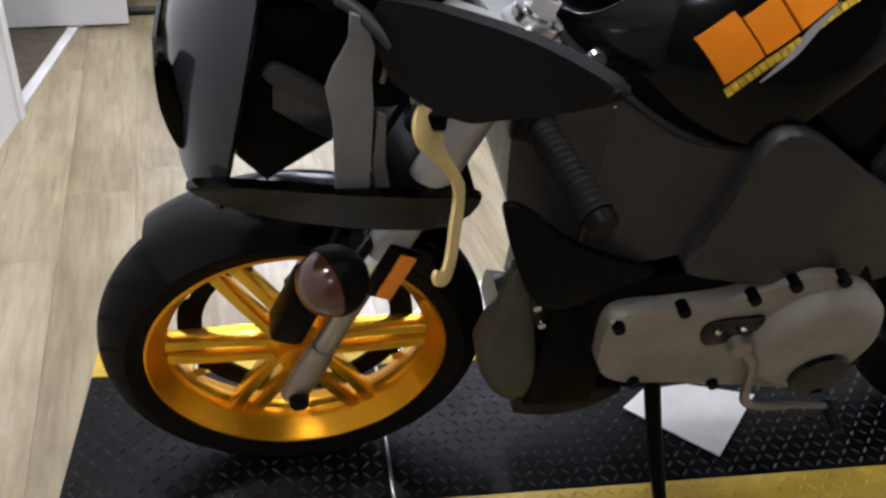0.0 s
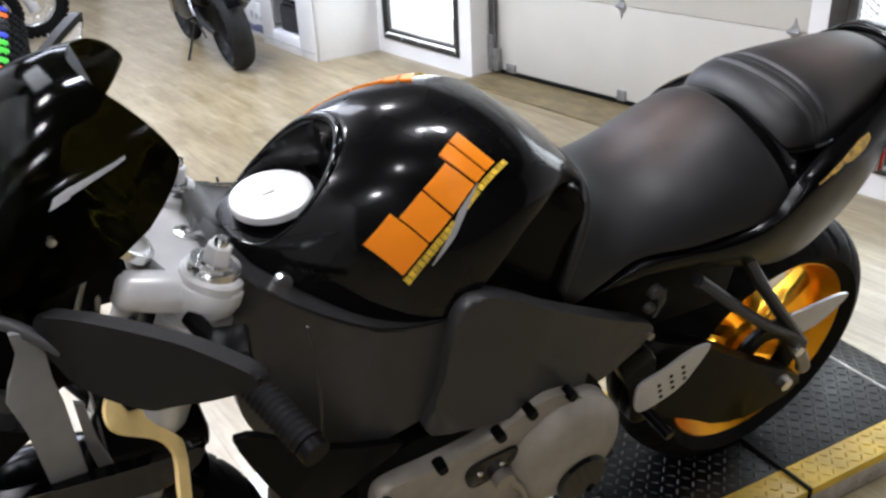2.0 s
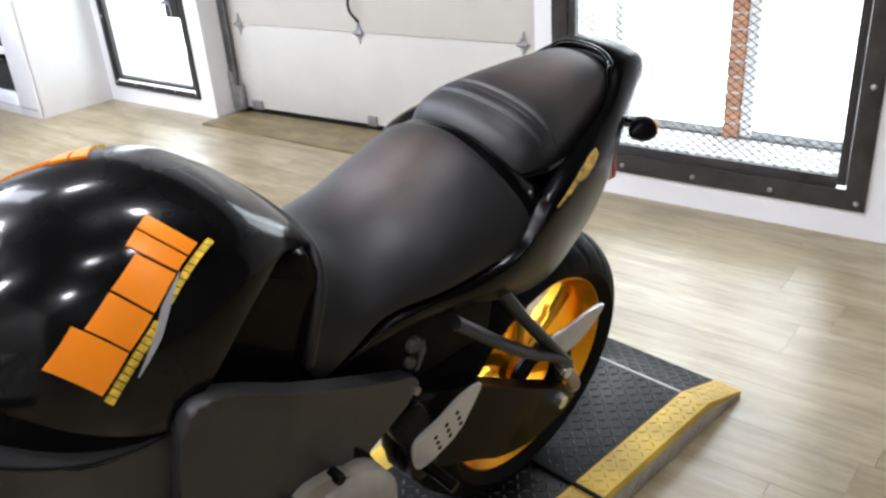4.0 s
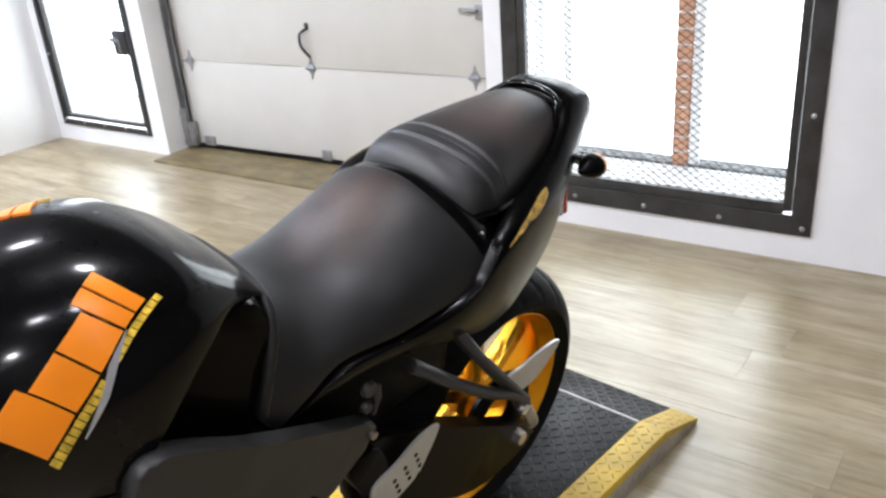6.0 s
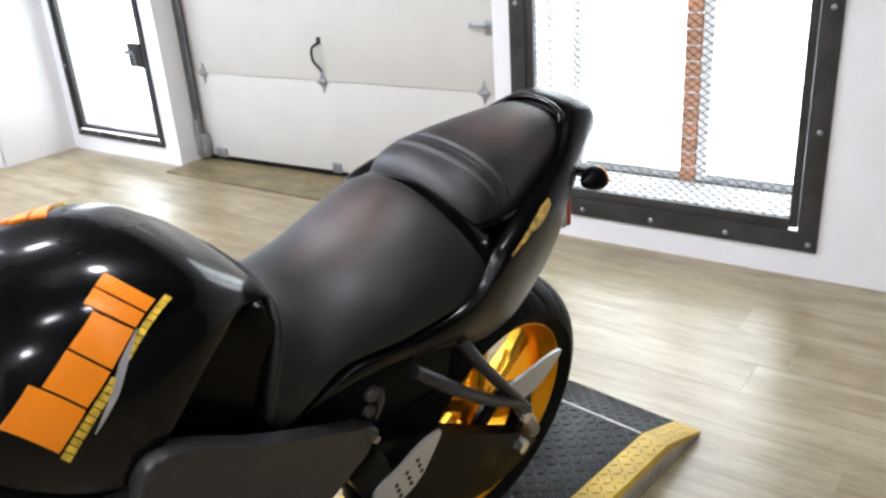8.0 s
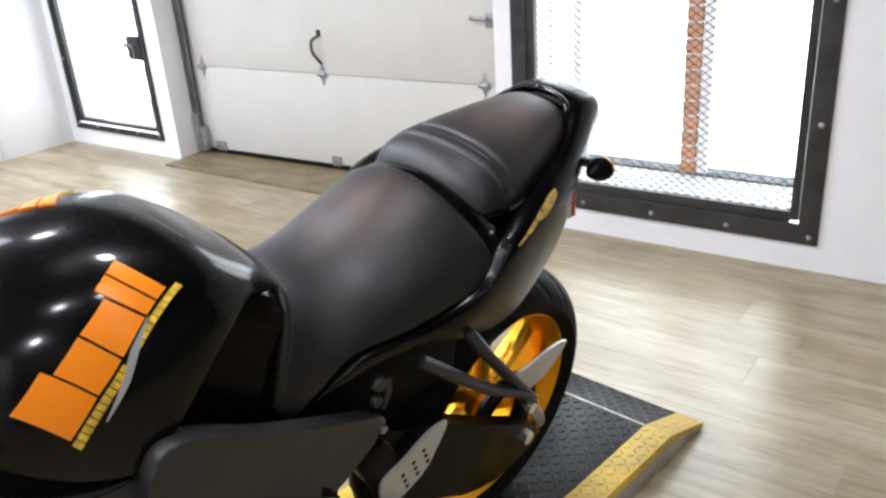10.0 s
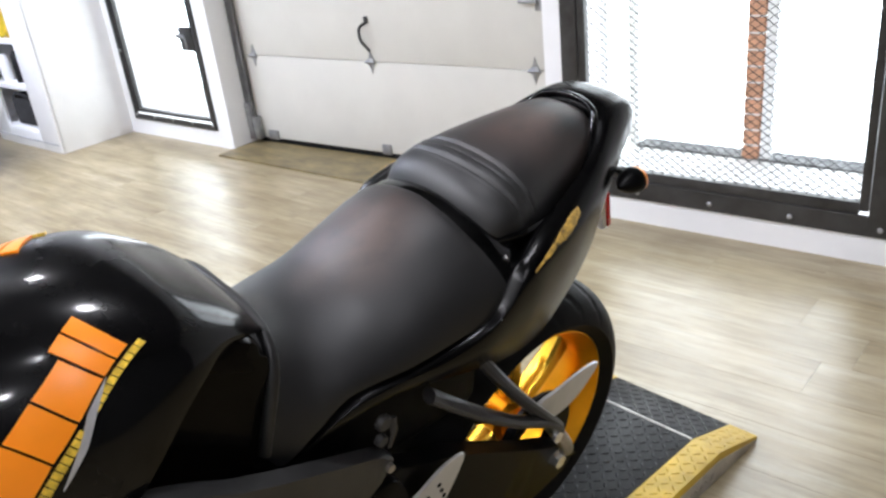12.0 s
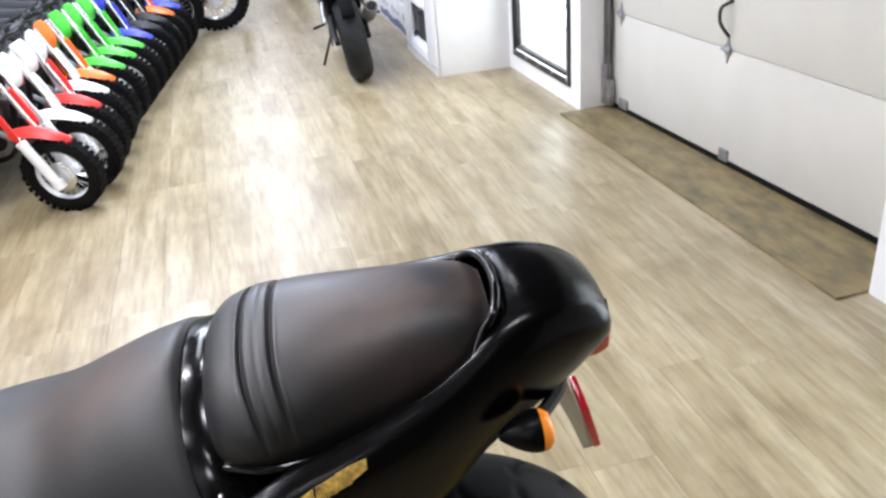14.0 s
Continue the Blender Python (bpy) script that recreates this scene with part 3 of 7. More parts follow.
for z, hh in ((0.10, 0.11), (0.12, 0.07)):
    door_part("track_bracket", boxed(0.06 + z * 0.2, 0.12, 4.20 if hh < 0.1 else 4.245, 4.245 if hh < 0.1 else 4.285, 0.03, 0.03 + 2 * hh, bevel=0.004), M["galvanised"], door)
structure("threshold_boards", boxed(-0.125, 0.29, 2.15, 4.345, -0.005, 0.010, bevel=0.003), M["board"], "dark wood threshold board before the garage door", EAST, category="threshold")


def lattice(y0, y1, z0, z1, x, px=0.042, pz=0.0150, t=0.0026):
    """Expanded metal: zigzag strands that meet in diamonds."""
    verts, faces = [], []
    rows, cols = int((z1 - z0) / pz), int((y1 - y0) / (px / 2))
    for k in range(rows):
        zc = z0 + (k + 0.5) * pz
        base = len(verts)
        for j in range(cols + 1):
            y = y0 + j * px / 2
            z = zc + (pz / 2) * (1 if (j + k) % 2 else -1)
            for dx, dz in ((-0.0022, -t * 0.3), (0.0022, t * 0.3), (0.0, t * 0.9)):
                verts.append((x + dx, y, z + dz))
        for j in range(cols):
            a, b = base + 3 * j, base + 3 * j + 3
            for q in range(3):
                r = (q + 1) % 3
                faces.append((a + q, a + r, b + r, b + q))
    me = bpy.data.meshes.new("lattice")
    me.from_pydata(verts, [], faces)
    bm = bmesh.new()
    bm.from_mesh(me)
    bpy.data.meshes.remove(me)
    return bm


def caged_window(name, y0, y1, z0, z1, label, lock_at, bar=0.075, leaf=0.03):
    w = structure(name, boxed(-0.012, 0.0, y0, y1, z0, z0 + bar, bevel=0.002), M["black_frame"], label, EAST, category="window")
    wall_part("frame_bar", boxed(-0.012, 0.0, y0, y1, z1 - bar, z1, bevel=0.002), M["black_frame"], w)
    for a, b in ((y0, y0 + bar * 0.94), (y1 - bar * 0.94, y1)):
        wall_part("frame_bar", boxed(-0.0125, 0.0, a, b, z0 + 0.001, z1 - 0.001, bevel=0.002), M["black_frame"], w)
    for a, b in ((y0 + bar, y0 + bar + leaf), (y1 - bar - leaf, y1 - bar * 0.94 - 0.001 if leaf > 0.02 else y1 - bar)):
        wall_part("leaf_bar", boxed(-0.005, 0.028, a, b, z0 + bar + 0.012, z1 - bar - 0.012, bevel=0.002), M["black_frame"], w)
    for a, b in ((z0 + bar - 0.001, z0 + bar + 0.042), (z1 - bar - 0.042, z1 - bar + 0.001)) if leaf > 0.02 else ((z0 + bar + 0.014, z0 + bar + 0.034), (z1 - bar - 0.034, z1 - bar - 0.014)):
        wall_part("leaf_bar", boxed(-0.005, 0.028, y0 + bar + 0.03, y1 - bar - 0.03, a, b, bevel=0.002), M["black_frame"], w)
    wall_part("steel_mesh", lattice(y0 + bar + 0.02, y1 - bar - 0.02, z0 + bar + 0.03, z1 - bar - 0.03, 0.012), M["black_frame"], w, "expanded steel mesh")
    ly, lz = lock_at
    lb = wall_part("lock_plate", boxed(-0.012, 0.004, ly - 0.06, ly + 0.06, lz - 0.068, lz + 0.068, bevel=0.002), M["black_frame"], w)
    wall_part("latch", join(boxed(-0.03, -0.012, ly + 0.005, ly + 0.075, lz + 0.005, lz + 0.028, bevel=0.003), tube([(-0.024, ly + 0.01, lz + 0.015), (-0.028, ly - 0.012, lz + 0.01), (-0.028, ly - 0.014, lz - 0.055)], 0.005, 8)), M["galvanised"], lb, "galvanised slide latch")
    n = 5
    for k in range(n):
        y = y0 + 0.03 + (y1 - y0 - 0.06) * k / (n - 1)
        wall_part("bolt", spun_bolt(y, z0 + 0.03), M["galvanised"], w)
    for k in range(1, 5):
        for y in (y0 + 0.032, y1 - 0.032):
            wall_part("bolt", spun_bolt(y, z0 + 0.03 + 0.42 * k), M["galvanised"], w)
    return w


def spun_bolt(y, z):
    bm = lathe([(0, 0.0), (0.0105, 0.0), (0.0095, 0.004), (0.005, 0.007), (0, 0.007)], 12)
    bm.transform(pose(-0.012, y, z, 0, 0, 90))
    return bm


caged_window("window_1", 0.805, 2.058, 0.105, 2.2, "black steel framed window with expanded metal mesh", (1.875, 0.40))
caged_window("window_2", 4.472, 5.342, 0.105, 2.0, "black steel framed gate with expanded metal mesh", (4.575, 0.65), 0.034, 0.018)

# recess, brick pier and bright overcast day outside
structure("ground_sill", boxed(WT, 0.74, 0.2, 2.04, -0.1, 0.10), M["stone"], "pale stone ledge outside the window", EAST, category="ledge")
structure("ground_sill_b", boxed(WT, 0.74, 4.50, 5.9, -0.1, 0.10), M["stone"], "pale stone ledge outside the gate", EAST, category="ledge")
structure("ground_grit", boxed(0.60, 0.70, 0.3, 2.04, 0.10, 0.112, bevel=0.004), M["gravel"], "strip of grey grit on the ledge", EAST, category="grit")
structure("trim_post", boxed(0.605, 0.64, 1.412, 1.458, 0.10, 2.4, bevel=0.003), M["p_white"], "pale painted window post", EAST, category="post")
structure("trim_post_b", boxed(0.60, 0.64, 2.035, 2.075, 0.10, 2.4, bevel=0.003), M["p_white"], "pale painted window post", EAST, category="post")
pier = structure("wall_pier", boxed(0.605, 0.635, 1.468, 1.530, 0.10, 2.4), M["stone"], "slim red brick pier outside the window", EAST, category="pier")
for k in range(33):
    z = 0.103 + 0.069 * k
    wall_part("brick", boxed(0.60, 0.64, 1.464, 1.534, z, z + 0.060, bevel=0.003), M["brick"], pier)
structure("backdrop", boxed(1.9, 1.92, -2.5, 17.0, -1.0, 4.0), M["daylight"], "bright white overcast day", EAST, category="sky")

# ---- lift ----
LIFT = pose(2.308, 0.858, 0, 0, 0, -7.5)
lift = tagged(empty("motorcycle_lift", LIFT), "low black checker-plate motorcycle lift with yellow edges", "lift")
N0, N1, DECK = -0.042, 0.465, 0.075


def lift_part(name, bm, mat, label="", smooth=True, parent=None):
    return part(name, bm, mat, parent or lift, label, smooth)


def wedge(y0, y1, x0, x1, x2, top, end):
    """A deck strip, flat from x0 to x1, that slopes to the height end at x2."""
    return plate([(x0, 0.003), (x0, top), (x1, top), (x2, end), (x2, 0.003)], y0, y1, 0.0015)


decks = []
for x0, x1, nm in ((-2.467, -1.913, "front_deck"), (-1.909, -0.664, "deck"), ):
    decks.append(lift_part(nm, boxed(x0, x1, N0 + 0.078, N1 - 0.078, 0.004, DECK, bevel=0.002), M["lift_black"], "black checker-plate deck"))
decks.append(lift_part("ramp_deck", wedge(N0 + 0.078, N1 - 0.078, -0.660, -0.212, -0.036, DECK, 0.016), M["lift_black"], "black checker-plate ramp"))
for y0 in (N0, N1 - 0.077):
    for x0, x1 in ((-2.467, -1.913), (-1.909, -0.664)):
        lift_part("edge_strip", boxed(x0, x1, y0, y0 + 0.077, 0.055, DECK + 0.001, bevel=0.002), M["lift_yellow"], "yellow painted edge strip")
    lift_part("ramp_strip", plate([(-0.660, 0.055), (-0.660, DECK + 0.001), (-0.212, DECK + 0.001), (-0.036, 0.018), (-0.036, 0.004), (-0.215, 0.05)], y0, y0 + 0.077, 0.0015), M["lift_yellow"], "yellow painted ramp edge")
    yy = y0 if y0 < 0 else y0 + 0.07
    lift_part("side_skirt", plate([(-2.467, 0.003), (-2.467, 0.054), (-0.216, 0.054), (-0.04, 0.010), (-0.04, 0.003)], yy - 0.001, yy + 0.008, 0.001), M["lift_bare"], "bare checker-plate skirt")
lift_part("seam_strip", boxed(-0.667, -0.657, N0 - 0.004, N1 + 0.004, 0.05, DECK + 0.006, bevel=0.002), M["rubber_black"], "black rubber seam strip")
lift_part("seam_strip", boxed(-1.914, -1.908, N0 + 0.08, N1 - 0.08, 0.05, DECK + 0.002, bevel=0.001), M["lift_bare"])
lift_part("ramp_crease", boxed(-0.2155, -0.2085, N0 + 0.079, N1 - 0.079, 0.06, DECK + 0.0012, bevel=0.001), M["lift_bare"], "worn bright crease")


def lugs(x0, x1, y0, y1, height, pitch=0.0225):
    """Raised tread lugs in two alternating directions."""
    verts, faces = [], []
    nx, ny = int((x1 - x0) / pitch), int((y1 - y0) / pitch)
    L, W, T = 0.0105, 0.0034, 0.0019
    for i in range(nx):
        for j in range(ny):
            cx, cy = x0 + (i + 0.5) * (x1 - x0) / nx, y0 + (j + 0.5) * (y1 - y0) / ny
            a = radians(45 if (i + j) % 2 else -45)
            c, s = math.cos(a), math.sin(a)
            b = len(verts)
            for u, v, f in ((-1, 0, 0), (-0.5, -1, 0), (0.5, -1, 0), (1, 0, 0), (0.5, 1, 0), (-0.5, 1, 0), (-0.7, 0, 1), (0.7, 0, 1)):
                x, y = cx + u * L * c - v * W * s, cy + u * L * s + v * W * c
                verts.append((x, y, height(x) + f * T - (0 if f else 0.0004)))
            faces += [(b, b + 1, b + 6), (b + 1, b + 2, b + 7, b + 6), (b + 2, b + 3, b + 7), (b + 3, b + 4, b + 7), (b + 4, b + 5, b + 6, b + 7), (b + 5, b, b + 6)]
    me = bpy.data.meshes.new("lugs")
    me.from_pydata(verts, [], faces)
    bm = bmesh.new()
    bm.from_mesh(me)
    bpy.data.meshes.remove(me)
    return bm


flat = lambda x: DECK
slope = lambda x: DECK if x < -0.212 else DECK - (x + 0.212) / 0.176 * (DECK - 0.016)
for dk, x0, x1, f in ((decks[0], -2.46, -1.92, flat), (decks[1], -1.90, -0.67, flat), (decks[2], -0.65, -0.22, flat), (decks[2], -0.205, -0.04, slope)):
    part("tread_relief", lugs(x0, x1, N0 + 0.082, N1 - 0.082, f), M["lift_tread"], dk)["kind"] = "stuff"
for y0 in (N0, N1 - 0.077):
    for x0, x1, f in ((-2.46, -1.92, flat), (-1.90, -0.67, flat), (-0.65, -0.22, flat), (-0.205, -0.04, slope)):
        lift_part("strip_relief", lugs(x0, x1, y0 + 0.003, y0 + 0.074, lambda x, f=f: f(x) + 0.001), M["lift_yellow"])["kind"] = "stuff"
sk = lugs(-2.46, -0.24, 0.006, 0.050, lambda x: 0.0)
sk.transform(Matrix(((1, 0, 0, 0), (0, 0, -1, N0 - 0.001), (0, 1, 0, 0.0), (0, 0, 0, 1))))
lift_part("skirt_relief", sk, M["lift_bare"])["kind"] = "stuff"
# smooth panel on the deck; its pale colour stands in for a bright reflection
sheet = make("metal_sheet", plate([(-1.43, 0.22), (-1.335, 0.295), (-1.135, 0.235), (-1.285, 0.08)], -0.0015, 0.0015), M["paper"], m=LIFT @ Matrix.Translation((0, 0, DECK + 0.0045)) @ Matrix(((1, 0, 0, 0), (0, 0, 1, 0), (0, 1, 0, 0), (0, 0, 0, 1))))
tagged(sheet, "bare metal sheet on the lift deck, its reflection painted in as pale colour", "sheet")

# added white sheet: stands in for the bright light on the floor here
floor_glare = make("bright_floor_sheet", boxed(-0.19, 0.19, -0.11, 0.11, 0.0, 0.0015), M["carton"])
floor_glare.matrix_world = pose(0.802, 1.70, 0.0005, 0, 0, 24)
tagged(floor_glare, "white sheet standing in for brightly lit floor beside the lift", "paper")

# ---- the motorcycle (x to the rear from the front axle, y to its right, z up) ----
BIKE = Matrix.Translation((0.28228, 1.3229, 0.07351)) @ pose(0, 0, 0, 0, 0, -6.3) @ pose(0, 0, 0, 11, 0, 0)
bike = tagged(empty("motorcycle", BIKE), "black sport motorcycle with gold wheels leaning on its side stand", "motorcycle")


def span(a, b, n):
    return [a + (b - a) * k / (n - 1) for k in range(n)]


class Dome:
    """A hull over the bike's middle plane, given along x by its top, lower edge and half width."""

    def __init__(self, top, low, half, power=2.2, bend=None, dent=None):
        self.top, self.low, self.half, self.power, self.bend, self.dent = top, low, half, power, bend, dent

    def at(self, x, a, out=0.0):
        t, b, h = at_points(self.top, x), at_points(self.low, x), at_points(self.half, x)
        c, s = math.cos(a), max(0.0, math.sin(a))
        y = (h + out) * math.copysign(abs(c) ** (2 / self.power), c)
        z = b + (t - b + out) * s ** (2 / self.power)
        if self.dent:
            z = self.dent(x, y, z)
        return Vector((x + (self.bend(x, y) if self.bend else 0.0), y, z))

    def mesh(self, x0, x1, nx=30, na=36, floor=0.0):
        rings = []
        for x in span(x0, x1, nx):
            ring = [self.at(x, math.pi * k / na) for k in range(na + 1)]
            for k in (3, 2, 1, 0):
                f = (k - 1.5) / 1.5
                p = self.at(x, math.pi if f < 0 else 0)
                ring.append(Vector((p.x, -abs(f) ** 0.5 * abs(p.y) * 0.9 if f < 0 else abs(f) ** 0.5 * abs(p.y) * 0.9, p.z - 0.004 - floor)))
            ring[-4:] = sorted(ring[-4:], key=lambda q: q.y)
            rings.append(ring)
        return loft(rings)

    def patch(self, corners, out=0.0015, n=6, thick=0.0015):
        """A thin sheet on the hull between four (x, angle) corners, counter-clockwise."""
        (xa, aa), (xb, ab), (xc, ac), (xd, ad) = corners
        bm = bmesh.new()
        grid = [[], []]
        for lay, o in enumerate((out + thick, out - 0.004)):
            for i in range(n + 1):
                u = i / n
                row = []
                for j in range(n + 1):
                    v = j / n
                    x = (1 - u) * (1 - v) * xa + u * (1 - v) * xb + u * v * xc + (1 - u) * v * xd
                    a = (1 - u) * (1 - v) * aa + u * (1 - v) * ab + u * v * ac + (1 - u) * v * ad
                    row.append(bm.verts.new(self.at(x, a, o)))
                grid[lay].append(row)
        for lay in (0, 1):
            for i in range(n):
                for j in range(n):
                    bm.faces.new((grid[lay][i][j], grid[lay][i + 1][j], grid[lay][i + 1][j + 1], grid[lay][i][j + 1]))
        rim = [(i, 0) for i in range(n)] + [(n, j) for j in range(n)] + [(i, n) for i in range(n, 0, -1)] + [(0, j) for j in range(n, 0, -1)]
        for (i, j), (k, l) in zip(rim, rim[1:] + rim[:1]):
            bm.faces.new((grid[0][i][j], grid[0][k][l], grid[1][k][l], grid[1][i][j]))
        return bm


def groove(theta, f, count, slope):
    """Depth factor of slanted tread grooves at the angle theta and sideways fraction f of a tyre."""
    u = (theta * count / (2 * math.pi) + slope * abs(f)) % 1.0
    return 1.0 if u < 0.10 and 0.12 < abs(f) < 0.92 else 0.0


def tyre_mesh(R, w, count, n=300, m=26):
    bm = bmesh.new()
    rows = []
    prof = []
    for k in range(m + 1):
        f = -1 + 2 * k / m
        a = f * radians(78)
        prof.append((f, R - 0.5 * w * 0.98 * (1 - math.cos(a)) * 0.92, 0.5 * w * math.sin(a) / math.sin(radians(78))))
    side = [(-1.0, 0.226, -w * 0.38), (-1.0, 0.238, -w * 0.44)]
    prof = side + prof + [(1.0, r, -y) for f, r, y in side[::-1]]
    for k in range(n):
        th = 2 * math.pi * k / n
        row = []
        for f, r, y in prof:
            rr = r - (0.005 * groove(th, f, count, 1.3) if abs(f) < 1 else 0)
            row.append(bm.verts.new((rr * math.cos(th), y, rr * math.sin(th))))
        rows.append(row)
    for k in range(n):
        a, b = rows[k], rows[(k + 1) % n]
        for i in range(len(prof) - 1):
            bm.faces.new((a[i], a[i + 1], b[i + 1], b[i]))
    return bm


def rim_mesh(w):
    h = w / 2
    prof = [(0.231, -h), (0.226, -h - 0.002), (0.2215, -h + 0.003), (0.217, -h + 0.014), (0.206, -h + 0.024), (0.2, -h + 0.034), (0.2, h - 0.034), (0.206, h - 0.024), (0.217, h - 0.014),
            (0.2215, h - 0.003), (0.226, h + 0.002), (0.231, h), (0.224, h - 0.012), (0.209, h - 0.03), (0.209, -h + 0.03), (0.224, -h + 0.012)]
    return lathe(prof, 72, close=True)


def spoke_mesh(a, r0, r1, w0, w1, y, depth, lean):
    """One flat tapered spoke from the hub to the rim."""
    rings = []
    for k in range(7):
        f = k / 6
        r = r0 + (r1 - r0) * f
        w = w0 + (w1 - w0) * f * f
        d = depth * (1.15 - 0.35 * f)
        ang = a + lean * f
        c, s = math.cos(ang), math.sin(ang)
        ring = []
        for u, v in ((-1, -0.6), (-0.7, -1), (0.7, -1), (1, -0.6), (1, 0.6), (0.7, 1), (-0.7, 1), (-1, 0.6)):
            t = u * w / 2
            ring.append((r * c - t * s, y + v * d / 2, r * s + t * c))
        rings.append(ring)
    return loft(rings)


def blade_mesh(a, off):
    """One of two side-by-side cast blades, set off from the wheel's radius by off."""
    c, s = math.cos(a), math.sin(a)
    rings = []
    for k in range(9):
        f = k / 8
        r, w, d = 0.036 + 0.170 * f, 0.019 + 0.005 * f * f, 0.036 - 0.010 * f
        mid = off * (0.92 + 0.16 * math.sin(math.pi * f))
        ring = []
        for u, v in ((-1, -0.65), (-0.75, -1), (0.75, -1), (1, -0.65), (1, 0.65), (0.75, 1), (-0.75, 1), (-1, 0.65)):
            t = mid + u * w / 2
            ring.append((r * c - t * s, -0.006 + v * d / 2, r * s + t * c))
        rings.append(ring)
    return loft(rings)


def wheel(name, x, R, tyre_w, rim_w, spokes, twin, count):
    hub = part(name, rim_mesh(rim_w), M["gold"], bike, "amber-gold alloy rim")
    hub.location = (x, 0, R)
    part("tyre", tyre_mesh(R, tyre_w, count), M["rubber_black"], hub, "black road tyre with slanted tread grooves")
    part("hub", lathe([(0.0, -0.055), (0.022, -0.055), (0.03, -0.05), (0.034, -0.03), (0.05, -0.02), (0.05, 0.02), (0.034, 0.03), (0.03, 0.05), (0.0, 0.055)], 32), M["gold"], hub)
    for k in range(spokes):
        a = 2 * math.pi * k / spokes + (0.035 if twin else 0.35)
        if twin:
            for s in (-1, 1):
                part("spoke", blade_mesh(a, s * 0.0175), M["gold_spoke"], hub)
        else:
            part("spoke", spoke_mesh(a, 0.045, 0.203, 0.036, 0.062, 0.0, 0.04, 0.22), M["gold_spoke"], hub)
    return hub


front = wheel("front_wheel", 0.0, 0.30, 0.122, 0.098, 6, True, 26)
part("brake_disc", lathe([(0.150, 0.028), (0.188, 0.028), (0.188, 0.034), (0.150, 0.034)], 64, close=True), M["satin_black"], front, "black perimeter brake disc")
for k in range(6):
    a = 2 * math.pi * k / 6 + 0.56
    part("disc_bolt", lathe([(0, 0.016), (0.011, 0.016), (0.011, 0.04), (0, 0.04)], 14), M["alloy"], front).location = (0.192 * math.cos(a), 0, 0.192 * math.sin(a))
rear = wheel("rear_wheel", 1.345, 0.316, 0.182, 0.142, 6, False, 22)
part("belt_pulley", lathe([(0.05, -0.075), (0.1, -0.075), (0.104, -0.085), (0.1, -0.095), (0.06, -0.09), (0.05, -0.085)], 48, close=True), M["satin_black"], rear)

# tank cover with the filler cap
TANK = Dome([(0.283, 0.905), (0.31, 0.945), (0.35, 0.976), (0.40, 1.006), (0.47, 1.031), (0.54, 1.037), (0.60, 1.031), (0.65, 1.014), (0.69, 0.986), (0.72, 0.964), (0.745, 0.939), (0.765, 0.906)],
            [(0.283, 0.885), (0.33, 0.862), (0.40, 0.83), (0.47, 0.811), (0.52, 0.810), (0.545, 0.834), (0.58, 0.868), (0.616, 0.902), (0.645, 0.922), (0.684, 0.938), (0.72, 0.928), (0.765, 0.900)],
            [(0.283, 0.045), (0.31, 0.075), (0.36, 0.115), (0.42, 0.148), (0.50, 0.172), (0.56, 0.176), (0.64, 0.158), (0.70, 0.130), (0.73, 0.116), (0.765, 0.098)], 2.15)


def cap_well(x, y, z):
    d = math.hypot(x - 0.360, y) if x > 0.360 else math.hypot((x - 0.360) * 0.70, y)
    f = min(1.0, max(0.0, (0.080 - d) / 0.013))
    f = f * f * (3 - 2 * f)
    return z - f * max(0.0, z - (0.917 + 0.12 * (x - 0.352)))


TANK.dent = cap_well
part("tank_cover", TANK.mesh(0.283, 0.765, 150, 120), M["tank_paint"], bike, "gloss black tank cover")
ring = [Vector((0.360 + 0.076 * math.cos(a), 0.076 * math.sin(a), 0)) for a in span(-1.6, 1.6, 40)]
for p in ring:
    t, b, h = at_points(TANK.top, p.x), at_points(TANK.low, p.x), at_points(TANK.half, p.x)
    p.z = b + (t - b) * max(0.0, 1 - (abs(p.y) / h) ** 2.15) ** (1 / 2.15) - 0.0045
part("cap_surround", tube(ring, [0.0075 * min(1.0, 0.25 + 2.5 * min(k, 39 - k) / 39) for k in range(40)], 14, 1), M["gloss_black"], bike, "gloss black rim of the filler well")
cap = part("fuel_cap", lathe([(0.0, 0.0275), (0.037, 0.0275), (0.038, 0.0262), (0.040, 0.0262), (0.041, 0.028), (0.048, 0.027), (0.0515, 0.024), (0.0525, 0.019), (0.0525, 0.015), (0.0, 0.015)], 56), M["clamp"], bike, "light alloy screw-on fuel cap")
cap.matrix_basis = Matrix.Translation((0.352, 0, 0.913)) @ pose(0, 0, 0, 0, -7, 0) @ pose(0, 0, 0, 90, 0, 0)
part("cap_skirt", lathe([(0.0, 0.016), (0.0505, 0.016), (0.0515, 0.012), (0.0515, -0.03), (0.0, -0.03)], 56), M["satin_black"], cap, "black side of the fuel cap")
part("keyhole", boxed(-0.012, 0.006, 0.0275, 0.029, -0.004, 0.004, bevel=0.0008), M["fork_grey"], cap)
for y in (-1, 1):
    part("tank_bolt", lathe([(0, -0.006), (0.011, -0.006), (0.012, 0), (0.011, 0.004), (0, 0.004)], 16), M["alloy"], bike).location = (0.325, y * 0.098, 0.878)


